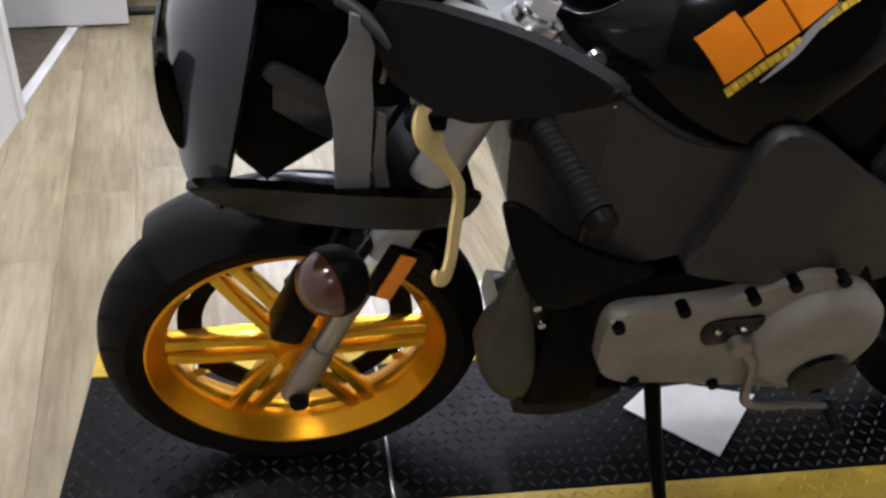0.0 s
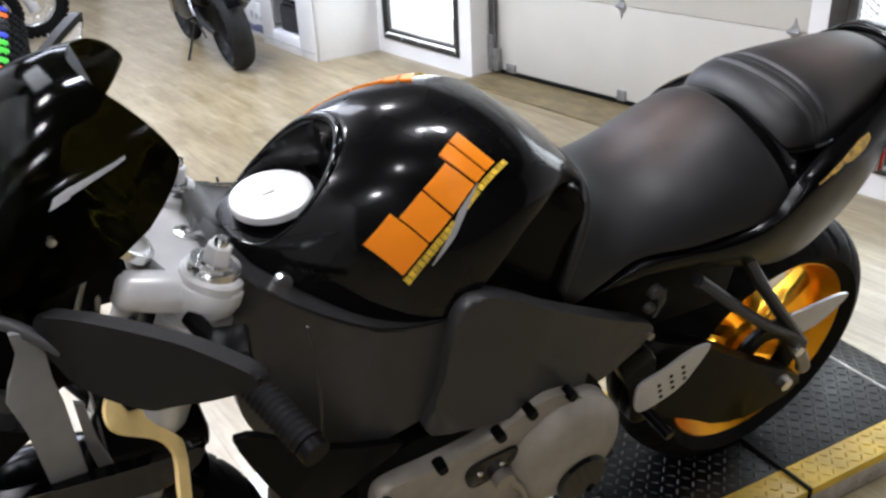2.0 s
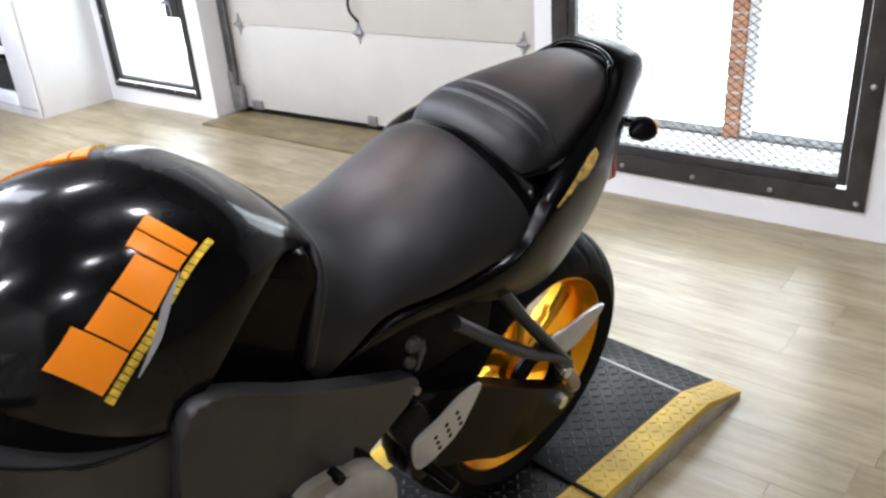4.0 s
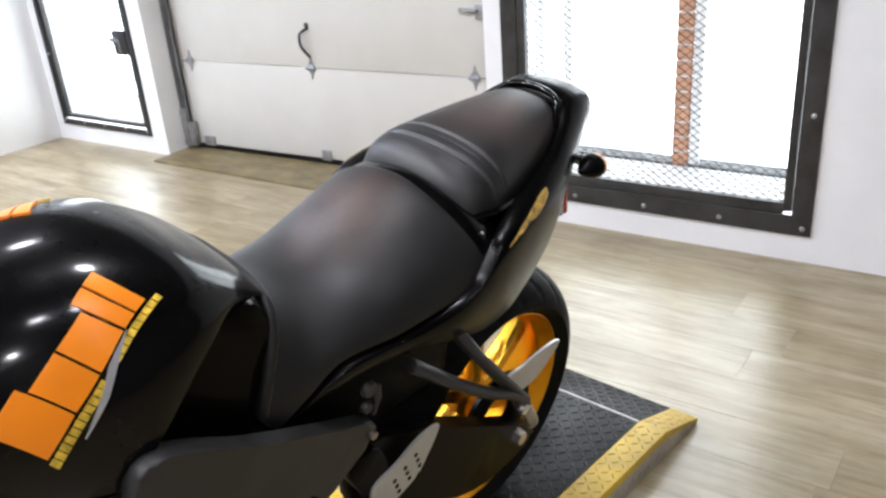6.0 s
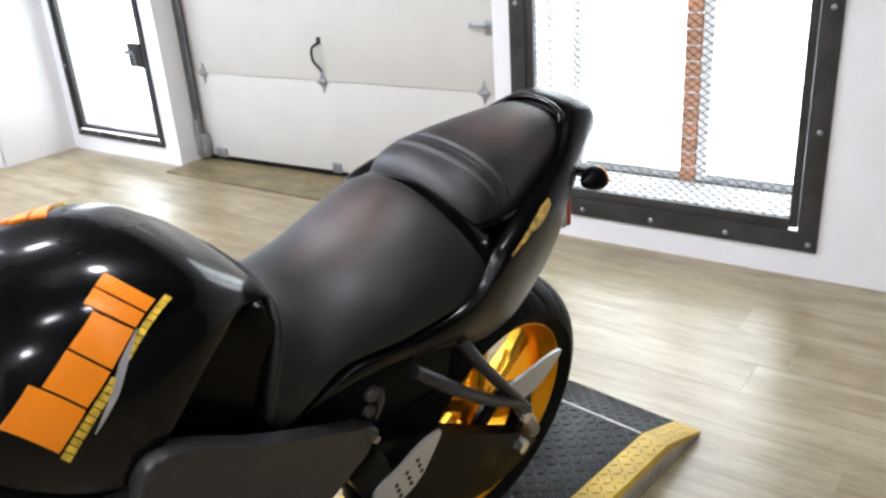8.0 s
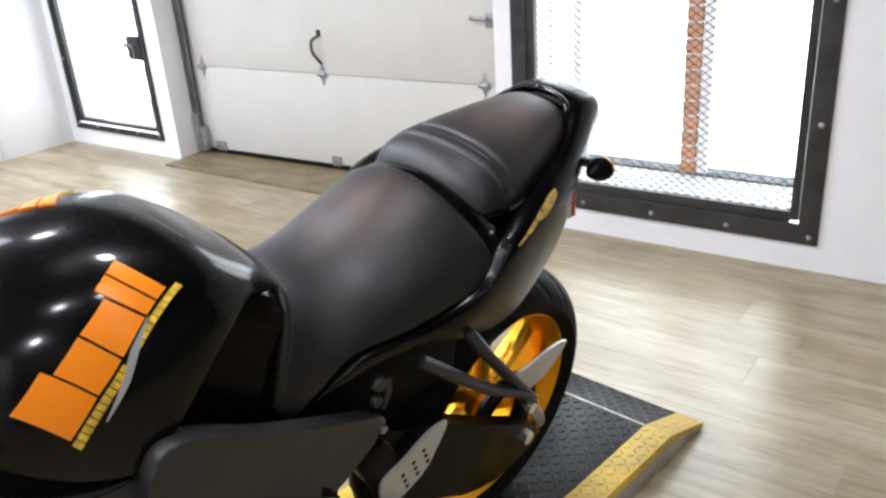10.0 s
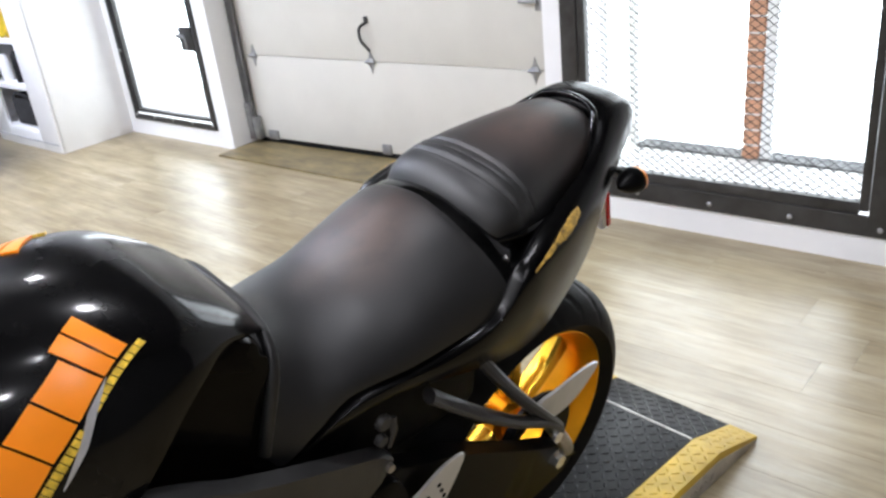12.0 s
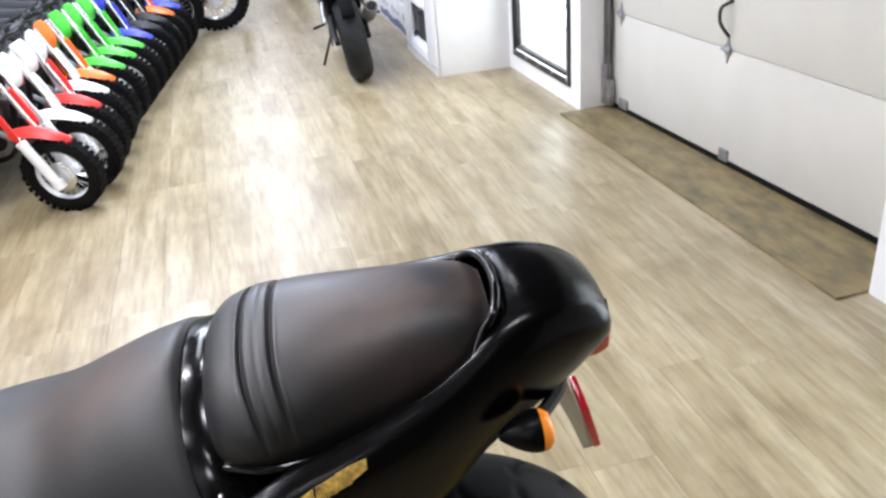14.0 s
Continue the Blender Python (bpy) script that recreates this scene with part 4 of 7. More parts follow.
def wordmark(sign):
    """Plain orange blocks, yellow bars and a silver flash on one flank."""

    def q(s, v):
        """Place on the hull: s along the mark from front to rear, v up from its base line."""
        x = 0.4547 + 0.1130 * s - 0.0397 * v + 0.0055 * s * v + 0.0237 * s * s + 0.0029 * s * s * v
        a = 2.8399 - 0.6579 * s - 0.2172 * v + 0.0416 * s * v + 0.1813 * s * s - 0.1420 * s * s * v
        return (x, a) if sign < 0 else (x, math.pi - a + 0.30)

    for s0, s1, v1 in ((0.0, 0.285, 1.0), (0.300, 0.535, 0.80), (0.552, 0.782, 0.80), (0.800, 0.895, 1.0), (0.910, 1.0, 1.0)):
        part("decal_block", TANK.patch([q(s0, 0), q(s1, 0), q(s1, v1), q(s0, v1)]), M["orange"], bike, "plain orange decal block")
    n = 22
    for k in range(n):
        if k in (11, 12):
            continue
        s0 = -0.02 + 1.09 * k / n
        part("decal_bar", TANK.patch([q(s0, -0.23), q(s0 + 0.042, -0.23), q(s0 + 0.042, -0.08), q(s0, -0.08)], n=2), M["yellow"], bike, "plain yellow decal bar")
    part("decal_flash", TANK.patch([q(0.19, -0.36), q(0.45, -0.34), q(0.80, -0.03), q(0.60, -0.07)], out=0.0022, n=8), M["silver_decal"], bike, "silver decal flash")


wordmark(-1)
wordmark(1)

# saddle, pillion pad, tail
SEAT = Dome([(0.748, 0.916), (0.77, 0.897), (0.80, 0.867), (0.85, 0.848), (0.92, 0.858), (0.99, 0.894), (1.04, 0.917), (1.085, 0.928), (1.097, 0.922)],
            [(0.748, 0.745), (0.765, 0.718), (0.80, 0.745), (0.85, 0.775), (0.95, 0.775), (1.06, 0.792), (1.097, 0.806)],
            [(0.748, 0.132), (0.77, 0.138), (0.82, 0.142), (0.90, 0.152), (1.0, 0.163), (1.06, 0.170), (1.097, 0.170)], 1.78, bend=lambda x, y: max(0.0, (x - 0.88) / 0.21) * 0.026 * (abs(y) / 0.165) ** 3 - max(0.0, (0.80 - x) / 0.052) * 0.03 * (abs(y) / 0.135) ** 6)
part("rider_seat", SEAT.mesh(0.748, 1.097, 60, 64, 0.0), M["vinyl"], bike, "worn black vinyl rider seat")


def pad_seams(x, y, z):
    """Two sewn channels either side of a raised strip, and a third faint one."""
    lift = 0.0022 * max(0.0, 1 - abs(x - 1.186) / 0.026) ** 0.5
    for xc, deep in ((1.169, 0.0052), (1.186, 0.0012), (1.203, 0.0056)):
        lift -= deep * math.exp(-((x - xc) / 0.0029) ** 2)
    return z + lift * min(1.0, max(0.0, (z - 0.885) / 0.03))


PAD = Dome([(1.118, 0.902), (1.124, 0.922), (1.138, 0.941), (1.16, 0.953), (1.19, 0.961), (1.25, 0.974), (1.35, 0.982), (1.42, 0.979), (1.445, 0.969)],
           [(1.118, 0.880), (1.2, 0.878), (1.275, 0.876), (1.35, 0.890), (1.41, 0.925), (1.445, 0.955)],
           [(1.118, 0.112), (1.13, 0.124), (1.16, 0.131), (1.21, 0.127), (1.28, 0.114), (1.35, 0.098), (1.41, 0.078), (1.435, 0.058), (1.445, 0.042)], 2.35, bend=lambda x, y: max(0.0, (1.40 - x) / 0.28) * 0.024 * (abs(y) / 0.125) ** 3, dent=pad_seams)
pad = part("pillion_seat", PAD.mesh(1.118, 1.445, 260, 52), M["vinyl"], bike, "black vinyl pillion pad with a sewn cross strip")

# the tail: along x the tray or crown height, the rim, the widest line and the lower edge
TAIL_TOP = [(0.768, 0.712), (0.85, 0.765), (0.95, 0.765), (1.05, 0.775), (1.10, 0.79), (1.15, 0.835), (1.25, 0.862), (1.35, 0.886), (1.42, 0.915), (1.448, 0.938), (1.460, 0.974), (1.51, 0.982), (1.550, 0.972), (1.582, 0.943), (1.594, 0.910)]
RIM_Y = [(0.768, 0.118), (0.85, 0.132), (0.95, 0.142), (1.05, 0.150), (1.10, 0.160), (1.14, 0.163), (1.20, 0.146), (1.29, 0.125), (1.36, 0.107), (1.41, 0.087), (1.454, 0.058), (1.50, 0.052), (1.550, 0.042), (1.582, 0.028), (1.594, 0.012)]
RIM_Z = [(0.768, 0.712), (0.85, 0.765), (0.95, 0.768), (1.05, 0.782), (1.10, 0.806), (1.14, 0.852), (1.17, 0.868), (1.20, 0.880), (1.25, 0.893), (1.29, 0.903), (1.36, 0.922), (1.41, 0.943), (1.454, 0.969), (1.50, 0.977), (1.550, 0.967), (1.582, 0.939), (1.594, 0.908)]
WIDE_Y = [(0.768, 0.132), (0.83, 0.150), (0.92, 0.163), (1.0, 0.172), (1.08, 0.184), (1.16, 0.188), (1.22, 0.181), (1.29, 0.167), (1.366, 0.144), (1.43, 0.117), (1.50, 0.088), (1.550, 0.068), (1.582, 0.048), (1.594, 0.024)]
WIDE_Z = [(0.768, 0.710), (0.83, 0.752), (0.92, 0.766), (1.0, 0.762), (1.08, 0.785), (1.16, 0.842), (1.29, 0.862), (1.366, 0.870), (1.43, 0.886), (1.50, 0.918), (1.550, 0.925), (1.582, 0.915), (1.594, 0.903)]
LOW_Y = [(0.768, 0.128), (0.83, 0.145), (0.92, 0.154), (1.013, 0.158), (1.142, 0.160), (1.29, 0.153), (1.366, 0.138), (1.43, 0.110), (1.50, 0.078), (1.550, 0.056), (1.582, 0.036), (1.594, 0.018)]
LOW_Z = [(0.768, 0.703), (0.827, 0.732), (0.92, 0.738), (1.013, 0.716), (1.142, 0.682), (1.20, 0.682), (1.241, 0.695), (1.29, 0.727), (1.366, 0.782), (1.43, 0.827), (1.48, 0.846), (1.54, 0.872), (1.582, 0.893), (1.594, 0.900)]


def tail_flank(x, s, side=-1, out=0.0):
    """A point of the tail's flank, s from 0 at the rim to 1 at the lower edge."""
    ry, rz, wy, wz, ly, lz = (at_points(t, x) for t in (RIM_Y, RIM_Z, WIDE_Y, WIDE_Z, LOW_Y, LOW_Z))
    if s < 0.5:
        f = math.sin(s * math.pi)
        y, z = ry + (wy - ry) * f ** 0.9, rz + (wz - rz) * (1 - math.cos(s * math.pi))
    else:
        f = (s - 0.5) * 2
        y, z = wy + (ly - wy) * f * f, wz + (lz - wz) * f
    return Vector((x, side * (y + 0.8 * out), z + 0.6 * out))


def tail_ring(x):
    zt, ry, rz = at_points(TAIL_TOP, x), at_points(RIM_Y, x), at_points(RIM_Z, x)
    half = []
    for k in (0.0, 0.2, 0.4, 0.6, 0.75, 0.86, 0.93, 0.975):
        if zt < rz:
            z = zt if k < 0.9 else (zt + 0.45 * (rz - zt) if k < 0.95 else rz - 0.0025)
        else:
            z = rz + (zt - rz) * (1 - k ** 2.4)
        half.append((ry * k, z))
    half += [(-tail_flank(x, s).y, tail_flank(x, s).z) for s in span(0, 1, 25)]
    ly, lz = half[-1]
    half += [(ly * 0.93, lz - 0.004), (ly * 0.6, lz + 0.012), (0.0, lz + 0.02)]
    return [Vector((x, y, z)) for y, z in half[::-1]] + [Vector((x, -y, z)) for y, z in half[1:-1]]


tail = part("tail_section", loft([tail_ring(x) for x in span(0.768, 1.44, 84) + span(1.443, 1.475, 14) + span(1.48, 1.594, 24)]), M["tail_paint"], bike, "satin black tail fairing with a raised rim round the pad")
rear_bow = [Vector((1.432 + 0.024 * math.cos(a), 0.064 * math.sin(a), 0.963 + 0.019 * math.cos(a))) for a in span(-math.pi / 2, math.pi / 2, 17)]
flank = [PAD.at(x, math.pi, 0.006) + Vector((0, 0, 0.002)) for x in span(1.415, 1.15, 20)]
front_bow = [PAD.at(1.118, a, 0.004) + Vector((-0.006, 0, -0.010)) for a in span(math.pi - 0.12, 0.12, 24)]
trim = [p for p in rear_bow[8::-1]] + flank + front_bow + [Vector((p.x, -p.y, p.z)) for p in flank[::-1]] + rear_bow[16:7:-1]
part("seat_trim", tube(trim, 0.0055, 10, 1), M["gloss_black"], bike, "gloss black trim round the pillion pad")
BAND = Dome([(1.085, 0.914), (1.10, 0.919), (1.125, 0.920), (1.16, 0.902)], [(1.085, 0.79), (1.16, 0.80)], [(1.085, 0.163), (1.12, 0.170), (1.16, 0.168)], 2.0, bend=lambda x, y: 0.024 * (abs(y) / 0.165) ** 3)
part("seat_band", BAND.mesh(1.085, 1.16, 14, 56), M["tail_gloss"], bike, "gloss black band between the seats")
for y in (-1, 1):
    for a, x in ((2.58, 1.120),):
        part("band_screw", lathe([(0, -0.0035), (0.0028, -0.0028), (0.0036, 0.0), (0.0036, 0.0015), (0, 0.0015)], 12), M["alloy"], bike).matrix_basis = Matrix.Translation(BAND.at(x, a if y < 0 else math.pi - a, 0.001)) @ pose(0, 0, 0, -50, 0, 0)


def sheet_on(f, n, m, thick=0.0012):
    """A thin sheet laid on a surface f(u, v, out) for u and v from 0 to 1."""
    bm = bmesh.new()
    lay = [[[bm.verts.new(f(i / n, j / m, o)) for j in range(m + 1)] for i in range(n + 1)] for o in (thick, -0.002)]
    for g in lay:
        for i in range(n):
            for j in range(m):
                bm.faces.new((g[i][j], g[i + 1][j], g[i + 1][j + 1], g[i][j + 1]))
    rim = [(i, 0) for i in range(n)] + [(n, j) for j in range(m)] + [(i, m) for i in range(n, 0, -1)] + [(0, j) for j in range(m, 0, -1)]
    for (i, j), (k, l) in zip(rim, rim[1:] + rim[:1]):
        bm.faces.new((lay[0][i][j], lay[0][k][l], lay[1][k][l], lay[1][i][j]))
    return bm


for side in (-1, 1):
    for x0, x1, lo0, hi0, lo1, hi1 in ((1.158, 1.190, 0.400, 0.360, 0.385, 0.315), (1.188, 1.212, 0.405, 0.315, 0.370, 0.285), (1.214, 1.232, 0.365, 0.285, 0.385, 0.250), (1.234, 1.256, 0.400, 0.245, 0.385, 0.225), (1.256, 1.272, 0.375, 0.215, 0.360, 0.205), (1.272, 1.289, 0.345, 0.205, 0.300, 0.215)):
        part("decal_script", sheet_on(lambda u, v, o: tail_flank(x0 + (x1 - x0) * u, (lo0 + (lo1 - lo0) * u) * (1 - v) + (hi0 + (hi1 - hi0) * u) * v, side, o), 4, 3), M["worn_yellow"], tail, "plain worn yellow decal")
lens = [[(1.560 + d, y * f, 0.8925 + (z - 0.8725) * f) for y, z in ((-0.030, 0.838), (0.030, 0.838), (0.044, 0.862), (0.040, 0.893), (0.022, 0.905), (-0.022, 0.905), (-0.040, 0.893), (-0.044, 0.862))] for d, f in ((0.0, 1.0), (0.016, 1.0), (0.026, 0.93), (0.031, 0.75), (0.033, 0.3))]
part("tail_light", loft(lens), M["red_lens"], bike, "red tail light lens")
holder = part("plate_bracket", plate([(1.49, 0.868), (1.525, 0.868), (1.553, 0.790), (1.586, 0.680), (1.572, 0.680), (1.536, 0.785)], -0.028, 0.028, 0.003), M["white_alloy"], bike, "light alloy number plate bracket")
part("rear_reflector", boxed(-0.003, 0.008, -0.030, 0.030, -0.042, 0.042, bevel=0.003), M["red_lens"], holder, "red rear reflector").matrix_basis = pose(1.5775, 0, 0.722, 0, -16, 0)


def rear_signal(y):
    s = 1 if y > 0 else -1
    arm = part("rear_signal_arm", tube([(1.545, 0, 0.82), (1.52, y * 0.45, 0.84), (1.485, y * 0.85, 0.866)], 0.009, 8), M["satin_black"], bike)
    rings = []
    for k in range(9):
        f = k / 8
        r = 0.0225 * math.sin(math.pi * (0.06 + 0.46 * f))
        rings.append([(1.433 + 0.045 * f, y + r * 1.1 * math.cos(b), 0.866 + r * math.sin(b)) for b in span(0, 2 * math.pi * 19 / 20, 20)])
    body = part("rear_signal", loft(rings), M["satin_black"], bike, "black turn signal housing")
    part("lens", loft([[(1.478 + d, y + r * 1.1 * math.cos(b), 0.866 + r * math.sin(b)) for b in span(0, 2 * math.pi * 19 / 20, 20)] for d, r in ((0, 0.0222), (0.006, 0.0215), (0.012, 0.017), (0.015, 0.006))]), M["amber"], body, "amber lens")


rear_signal(-0.132)
rear_signal(0.132)

# frame, guards, engine
bow = lambda x, z: 0.085 * max(0.0, (0.40 - x) / 0.16) ** 1.3
for s in (-1, 1):
    f = (lambda x, z: bow(x, z)) if s < 0 else (lambda x, z: -bow(x, z))
    spar = smooth_outline([(0.255, 0.925), (0.30, 0.888), (0.35, 0.858), (0.41, 0.826), (0.47, 0.809), (0.52, 0.806), (0.525, 0.74), (0.517, 0.662), (0.46, 0.636), (0.40, 0.622), (0.345, 0.60), (0.295, 0.615), (0.262, 0.66), (0.251, 0.73), (0.247, 0.82)], 3)
    y0 = -0.176 if s < 0 else 0.06
    part("frame_spar", plate(spar, y0, y0 + 0.116, 0.006, f), M["frame_grey"], bike, "dark grey fuel-in-frame spar")
    part("spar_lip", tube([(0.262, s * 0.10, 0.918), (0.30, s * 0.13, 0.890), (0.35, s * 0.158, 0.861), (0.41, s * 0.172, 0.829), (0.47, s * 0.175, 0.812), (0.515, s * 0.175, 0.809)], 0.0022, 6), M["chin"], bike)
    part("spar_seam", tube([(0.326, s * 0.1765, 0.868), (0.334, s * 0.1775, 0.80), (0.336, s * 0.1775, 0.71), (0.330, s * 0.1775, 0.64)], 0.0022, 6), M["frame_grey"], bike)
    cheek = smooth_outline([(0.224, 0.742), (0.252, 0.734), (0.290, 0.702), (0.322, 0.677), (0.38, 0.648), (0.446, 0.622), (0.39, 0.590), (0.334, 0.556), (0.291, 0.576), (0.267, 0.619), (0.248, 0.664), (0.231, 0.712)], 3)
    yc = -0.190 if s < 0 else 0.178
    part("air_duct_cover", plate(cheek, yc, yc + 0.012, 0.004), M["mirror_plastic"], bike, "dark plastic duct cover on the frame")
    guard = smooth_outline([(0.486, 0.62), (0.497, 0.70), (0.508, 0.80), (0.522, 0.836), (0.548, 0.844), (0.60, 0.822), (0.71, 0.75), (0.82, 0.682), (0.912, 0.624), (0.914, 0.598), (0.86, 0.58), (0.787, 0.566), (0.65, 0.592)], 4)
    ya = -0.196 if s < 0 else 0.168
    part("frame_guard", plate(guard, ya, ya + 0.028, 0.007, (lambda x, z: 0.045 * max(0.0, (x - 0.65) / 0.26)) if s < 0 else (lambda x, z: -0.045 * max(0.0, (x - 0.65) / 0.26))), M["frame_grey"], bike, "dark grey textured side guard")
    side = smooth_outline([(0.52, 0.80), (0.56, 0.838), (0.62, 0.886), (0.69, 0.93), (0.735, 0.915), (0.742, 0.86), (0.725, 0.77), (0.70, 0.73), (0.60, 0.74)], 4)
    yb = -0.130 if s < 0 else 0.018
    part("side_cover", plate(side, yb, yb + 0.112, 0.012), M["side_gloss"], bike, "dark glossy side cover")
lip = [(0.757, 0.0, 0.919), (0.761, 0.05, 0.913), (0.760, 0.09, 0.902), (0.755, 0.115, 0.885), (0.746, 0.130, 0.855), (0.731, 0.137, 0.81), (0.719, 0.138, 0.757)]
part("seat_lip", tube([(x, -y, z) for x, y, z in lip[::-1]] + lip[1:], 0.0085, 10), M["vinyl"], bike, "rolled vinyl front edge of the seat")
for x, z, r in ((0.898, 0.699, 0.013), (0.894, 0.668, 0.010)):
    part("grommet", lathe([(0, -0.004), (r * 0.8, -0.004), (r, 0.0), (r, 0.006), (0, 0.006)], 20), M["arm_grey"], bike).location = (x, -0.152, z)
part("cover_strap", tube([(0.915, -0.15, 0.70), (0.916, -0.152, 0.67), (0.910, -0.15, 0.645)], 0.006, 8, 5, 0.5), M["arm_grey"], bike)
part("guard_bolt", lathe([(0, -0.004), (0.007, -0.004), (0.007, 0.004), (0, 0.004)], 12), M["fork_grey"], bike).location = (0.905, -0.156, 0.61)
part("engine_block", boxed(0.36, 0.86, -0.12, 0.13, 0.30, 0.64, bevel=0.02), M["satin_black"], bike)
for k in range(9):
    part("cylinder_fin", boxed(0.36, 0.50, -0.125 + 0.002 * k, 0.125 - 0.002 * k, 0.585 - 0.032 * k, 0.592 - 0.032 * k, bevel=0.002), M["matt_black"], bike)
part("subframe", boxed(0.72, 1.15, -0.1, 0.1, 0.55, 0.72, bevel=0.02), M["matt_black"], bike)
part("oil_cooler", boxed(0.345, 0.455, -0.146, -0.09, 0.272, 0.50, bevel=0.006), M["matt_black"], bike)
part("upper_casting", plate(smooth_outline([(0.385, 0.52), (0.40, 0.575), (0.47, 0.60), (0.60, 0.615), (0.66, 0.64), (0.74, 0.625), (0.80, 0.56), (0.835, 0.45), (0.80, 0.35), (0.55, 0.385), (0.42, 0.42)], 4), -0.176, -0.08, 0.01), M["matt_black"], bike)
cover = part("primary_cover", plate(smooth_outline([(0.401, 0.48), (0.399, 0.535), (0.419, 0.557), (0.491, 0.563), (0.569, 0.575), (0.637, 0.606), (0.68, 0.618), (0.724, 0.602), (0.775, 0.555), (0.805, 0.50), (0.822, 0.43), (0.79, 0.361), (0.70, 0.37), (0.547, 0.395), (0.454, 0.407), (0.413, 0.435)], 5), -0.204, -0.15, 0.012), M["cast"], bike, "champagne-grey cast primary drive cover")
part("clutch_bulge", lathe([(0.0, -0.026), (0.075, -0.024), (0.092, -0.014), (0.104, 0.0), (0.104, 0.03), (0, 0.03)], 48), M["cast"], cover).location = (0.722, -0.206, 0.487)
part("derby_cover", lathe([(0.0, -0.006), (0.042, -0.005), (0.047, 0.0), (0.047, 0.01), (0, 0.01)], 40), M["gloss_black"], cover, "black round inspection cover").location = (0.745, -0.233, 0.432)
part("name_plate", plate(smooth_outline([(0.54, 0.523), (0.556, 0.538), (0.60, 0.543), (0.626, 0.541), (0.617, 0.508), (0.567, 0.487), (0.545, 0.495)], 4), -0.209, -0.203, 0.001), M["gloss_black"], cover, "black oval badge plate")
for x, z in ((0.562, 0.517), (0.599, 0.52)):
    part("rivet", lathe([(0, -0.003), (0.004, -0.002), (0.005, 0.002), (0, 0.002)], 10), M["alloy"], cover).location = (x, -0.210, z)
for x, z in ((0.412, 0.536), (0.497, 0.563), (0.592, 0.581), (0.643, 0.604), (0.712, 0.61), (0.79, 0.53), (0.47, 0.409), (0.60, 0.392), (0.815, 0.43)):
    part("cover_bolt", lathe([(0, -0.01), (0.008, -0.01), (0.009, -0.004), (0.009, 0.012), (0, 0.012)], 12), M["satin_black"], cover).location = (x, -0.204, z)
CHIN = Dome([(0.255, 0.335), (0.275, 0.345), (0.30, 0.34), (0.335, 0.325), (0.38, 0.31), (0.44, 0.295), (0.52, 0.275)], [(0.255, 0.32), (0.30, 0.262), (0.36, 0.240), (0.45, 0.238), (0.52, 0.252)],
            [(0.255, 0.10), (0.28, 0.12), (0.32, 0.135), (0.42, 0.14), (0.52, 0.12)], 4.0)
part("chin_fairing", CHIN.mesh(0.335, 0.52, 30, 32), M["chin"], bike, "dark grey chin fairing under the engine")
scoop = []
for z, x0, x1, ya, yb in ((0.275, 0.305, 0.40, -0.132, -0.07), (0.300, 0.288, 0.385, -0.140, -0.07), (0.345, 0.266, 0.362, -0.146, -0.07), (0.400, 0.252, 0.345, -0.148, -0.076), (0.453, 0.259, 0.332, -0.147, -0.086), (0.488, 0.270, 0.322, -0.144, -0.100), (0.545, 0.272, 0.308, -0.141, -0.112), (0.580, 0.277, 0.296, -0.138, -0.116)):
    scoop.append([((x0 + x1) / 2 + (x1 - x0) / 2 * math.copysign(abs(math.cos(b)) ** 0.55, math.cos(b)), (ya + yb) / 2 + (yb - ya) / 2 * math.copysign(abs(math.sin(b)) ** 0.55, math.sin(b)), z) for b in span(0, 2 * math.pi * 27 / 28, 28)])
part("air_scoop", loft(scoop), M["scoop"], bike, "charcoal air scoop beside the engine")
for x, z in ((0.318, 0.515), (0.332, 0.478)):
    part("scoop_bolt", lathe([(0, -0.003), (0.006, -0.003), (0.006, 0.003), (0, 0.003)], 12), M["alloy"], bike).location = (x, -0.148, z)
part("muffler", tube([(0.45, 0, 0.235), (0.62, 0, 0.22), (0.86, 0, 0.235)], [0.07, 0.085, 0.075], 20, 4, 0.8), M["satin_black"], bike)
for k, (p, q2) in enumerate((((0.55, -0.13, 0.33), (0.61, -0.262, 0.052)),)):
    stand = part("side_stand", tube([p, ((p[0] + q2[0]) / 2 - 0.004, (p[1] + q2[1]) / 2, (p[2] + q2[2]) / 2), q2], [0.014, 0.013, 0.011], 10), M["satin_black"], bike, "black steel side stand")
    part("stand_foot", boxed(-0.03, 0.03, -0.018, 0.018, -0.006, 0.004, bevel=0.003), M["satin_black"], stand).matrix_basis = Matrix.Translation((0.612, -0.264, 0.052)) @ pose(0, 0, 0, -11, 0, 0)
lever = part("shift_lever", tube([(0.60, -0.215, 0.492), (0.632, -0.222, 0.458), (0.645, -0.222, 0.41), (0.656, -0.225, 0.366), (0.69, -0.228, 0.353), (0.74, -0.23, 0.352), (0.795, -0.235, 0.350)], [0.010, 0.007, 0.006, 0.008, 0.007, 0.0055, 0.005], 10), M["fork_grey"], bike, "bare alloy gear shift lever")
part("shift_rubber", tube([(0.803, -0.225, 0.346), (0.803, -0.272, 0.335)], 0.010, 12, 1), M["rubber_black"], lever)
part("shift_rod", tube([(0.62, -0.205, 0.50), (0.70, -0.19, 0.43), (0.85, -0.18, 0.42)], 0.005, 8), M["fork_grey"], bike)
part("shift_clamp", lathe([(0, -0.02), (0.016, -0.02), (0.017, 0.015), (0, 0.015)], 16), M["fork_grey"], lever).location = (0.60, -0.205, 0.492)
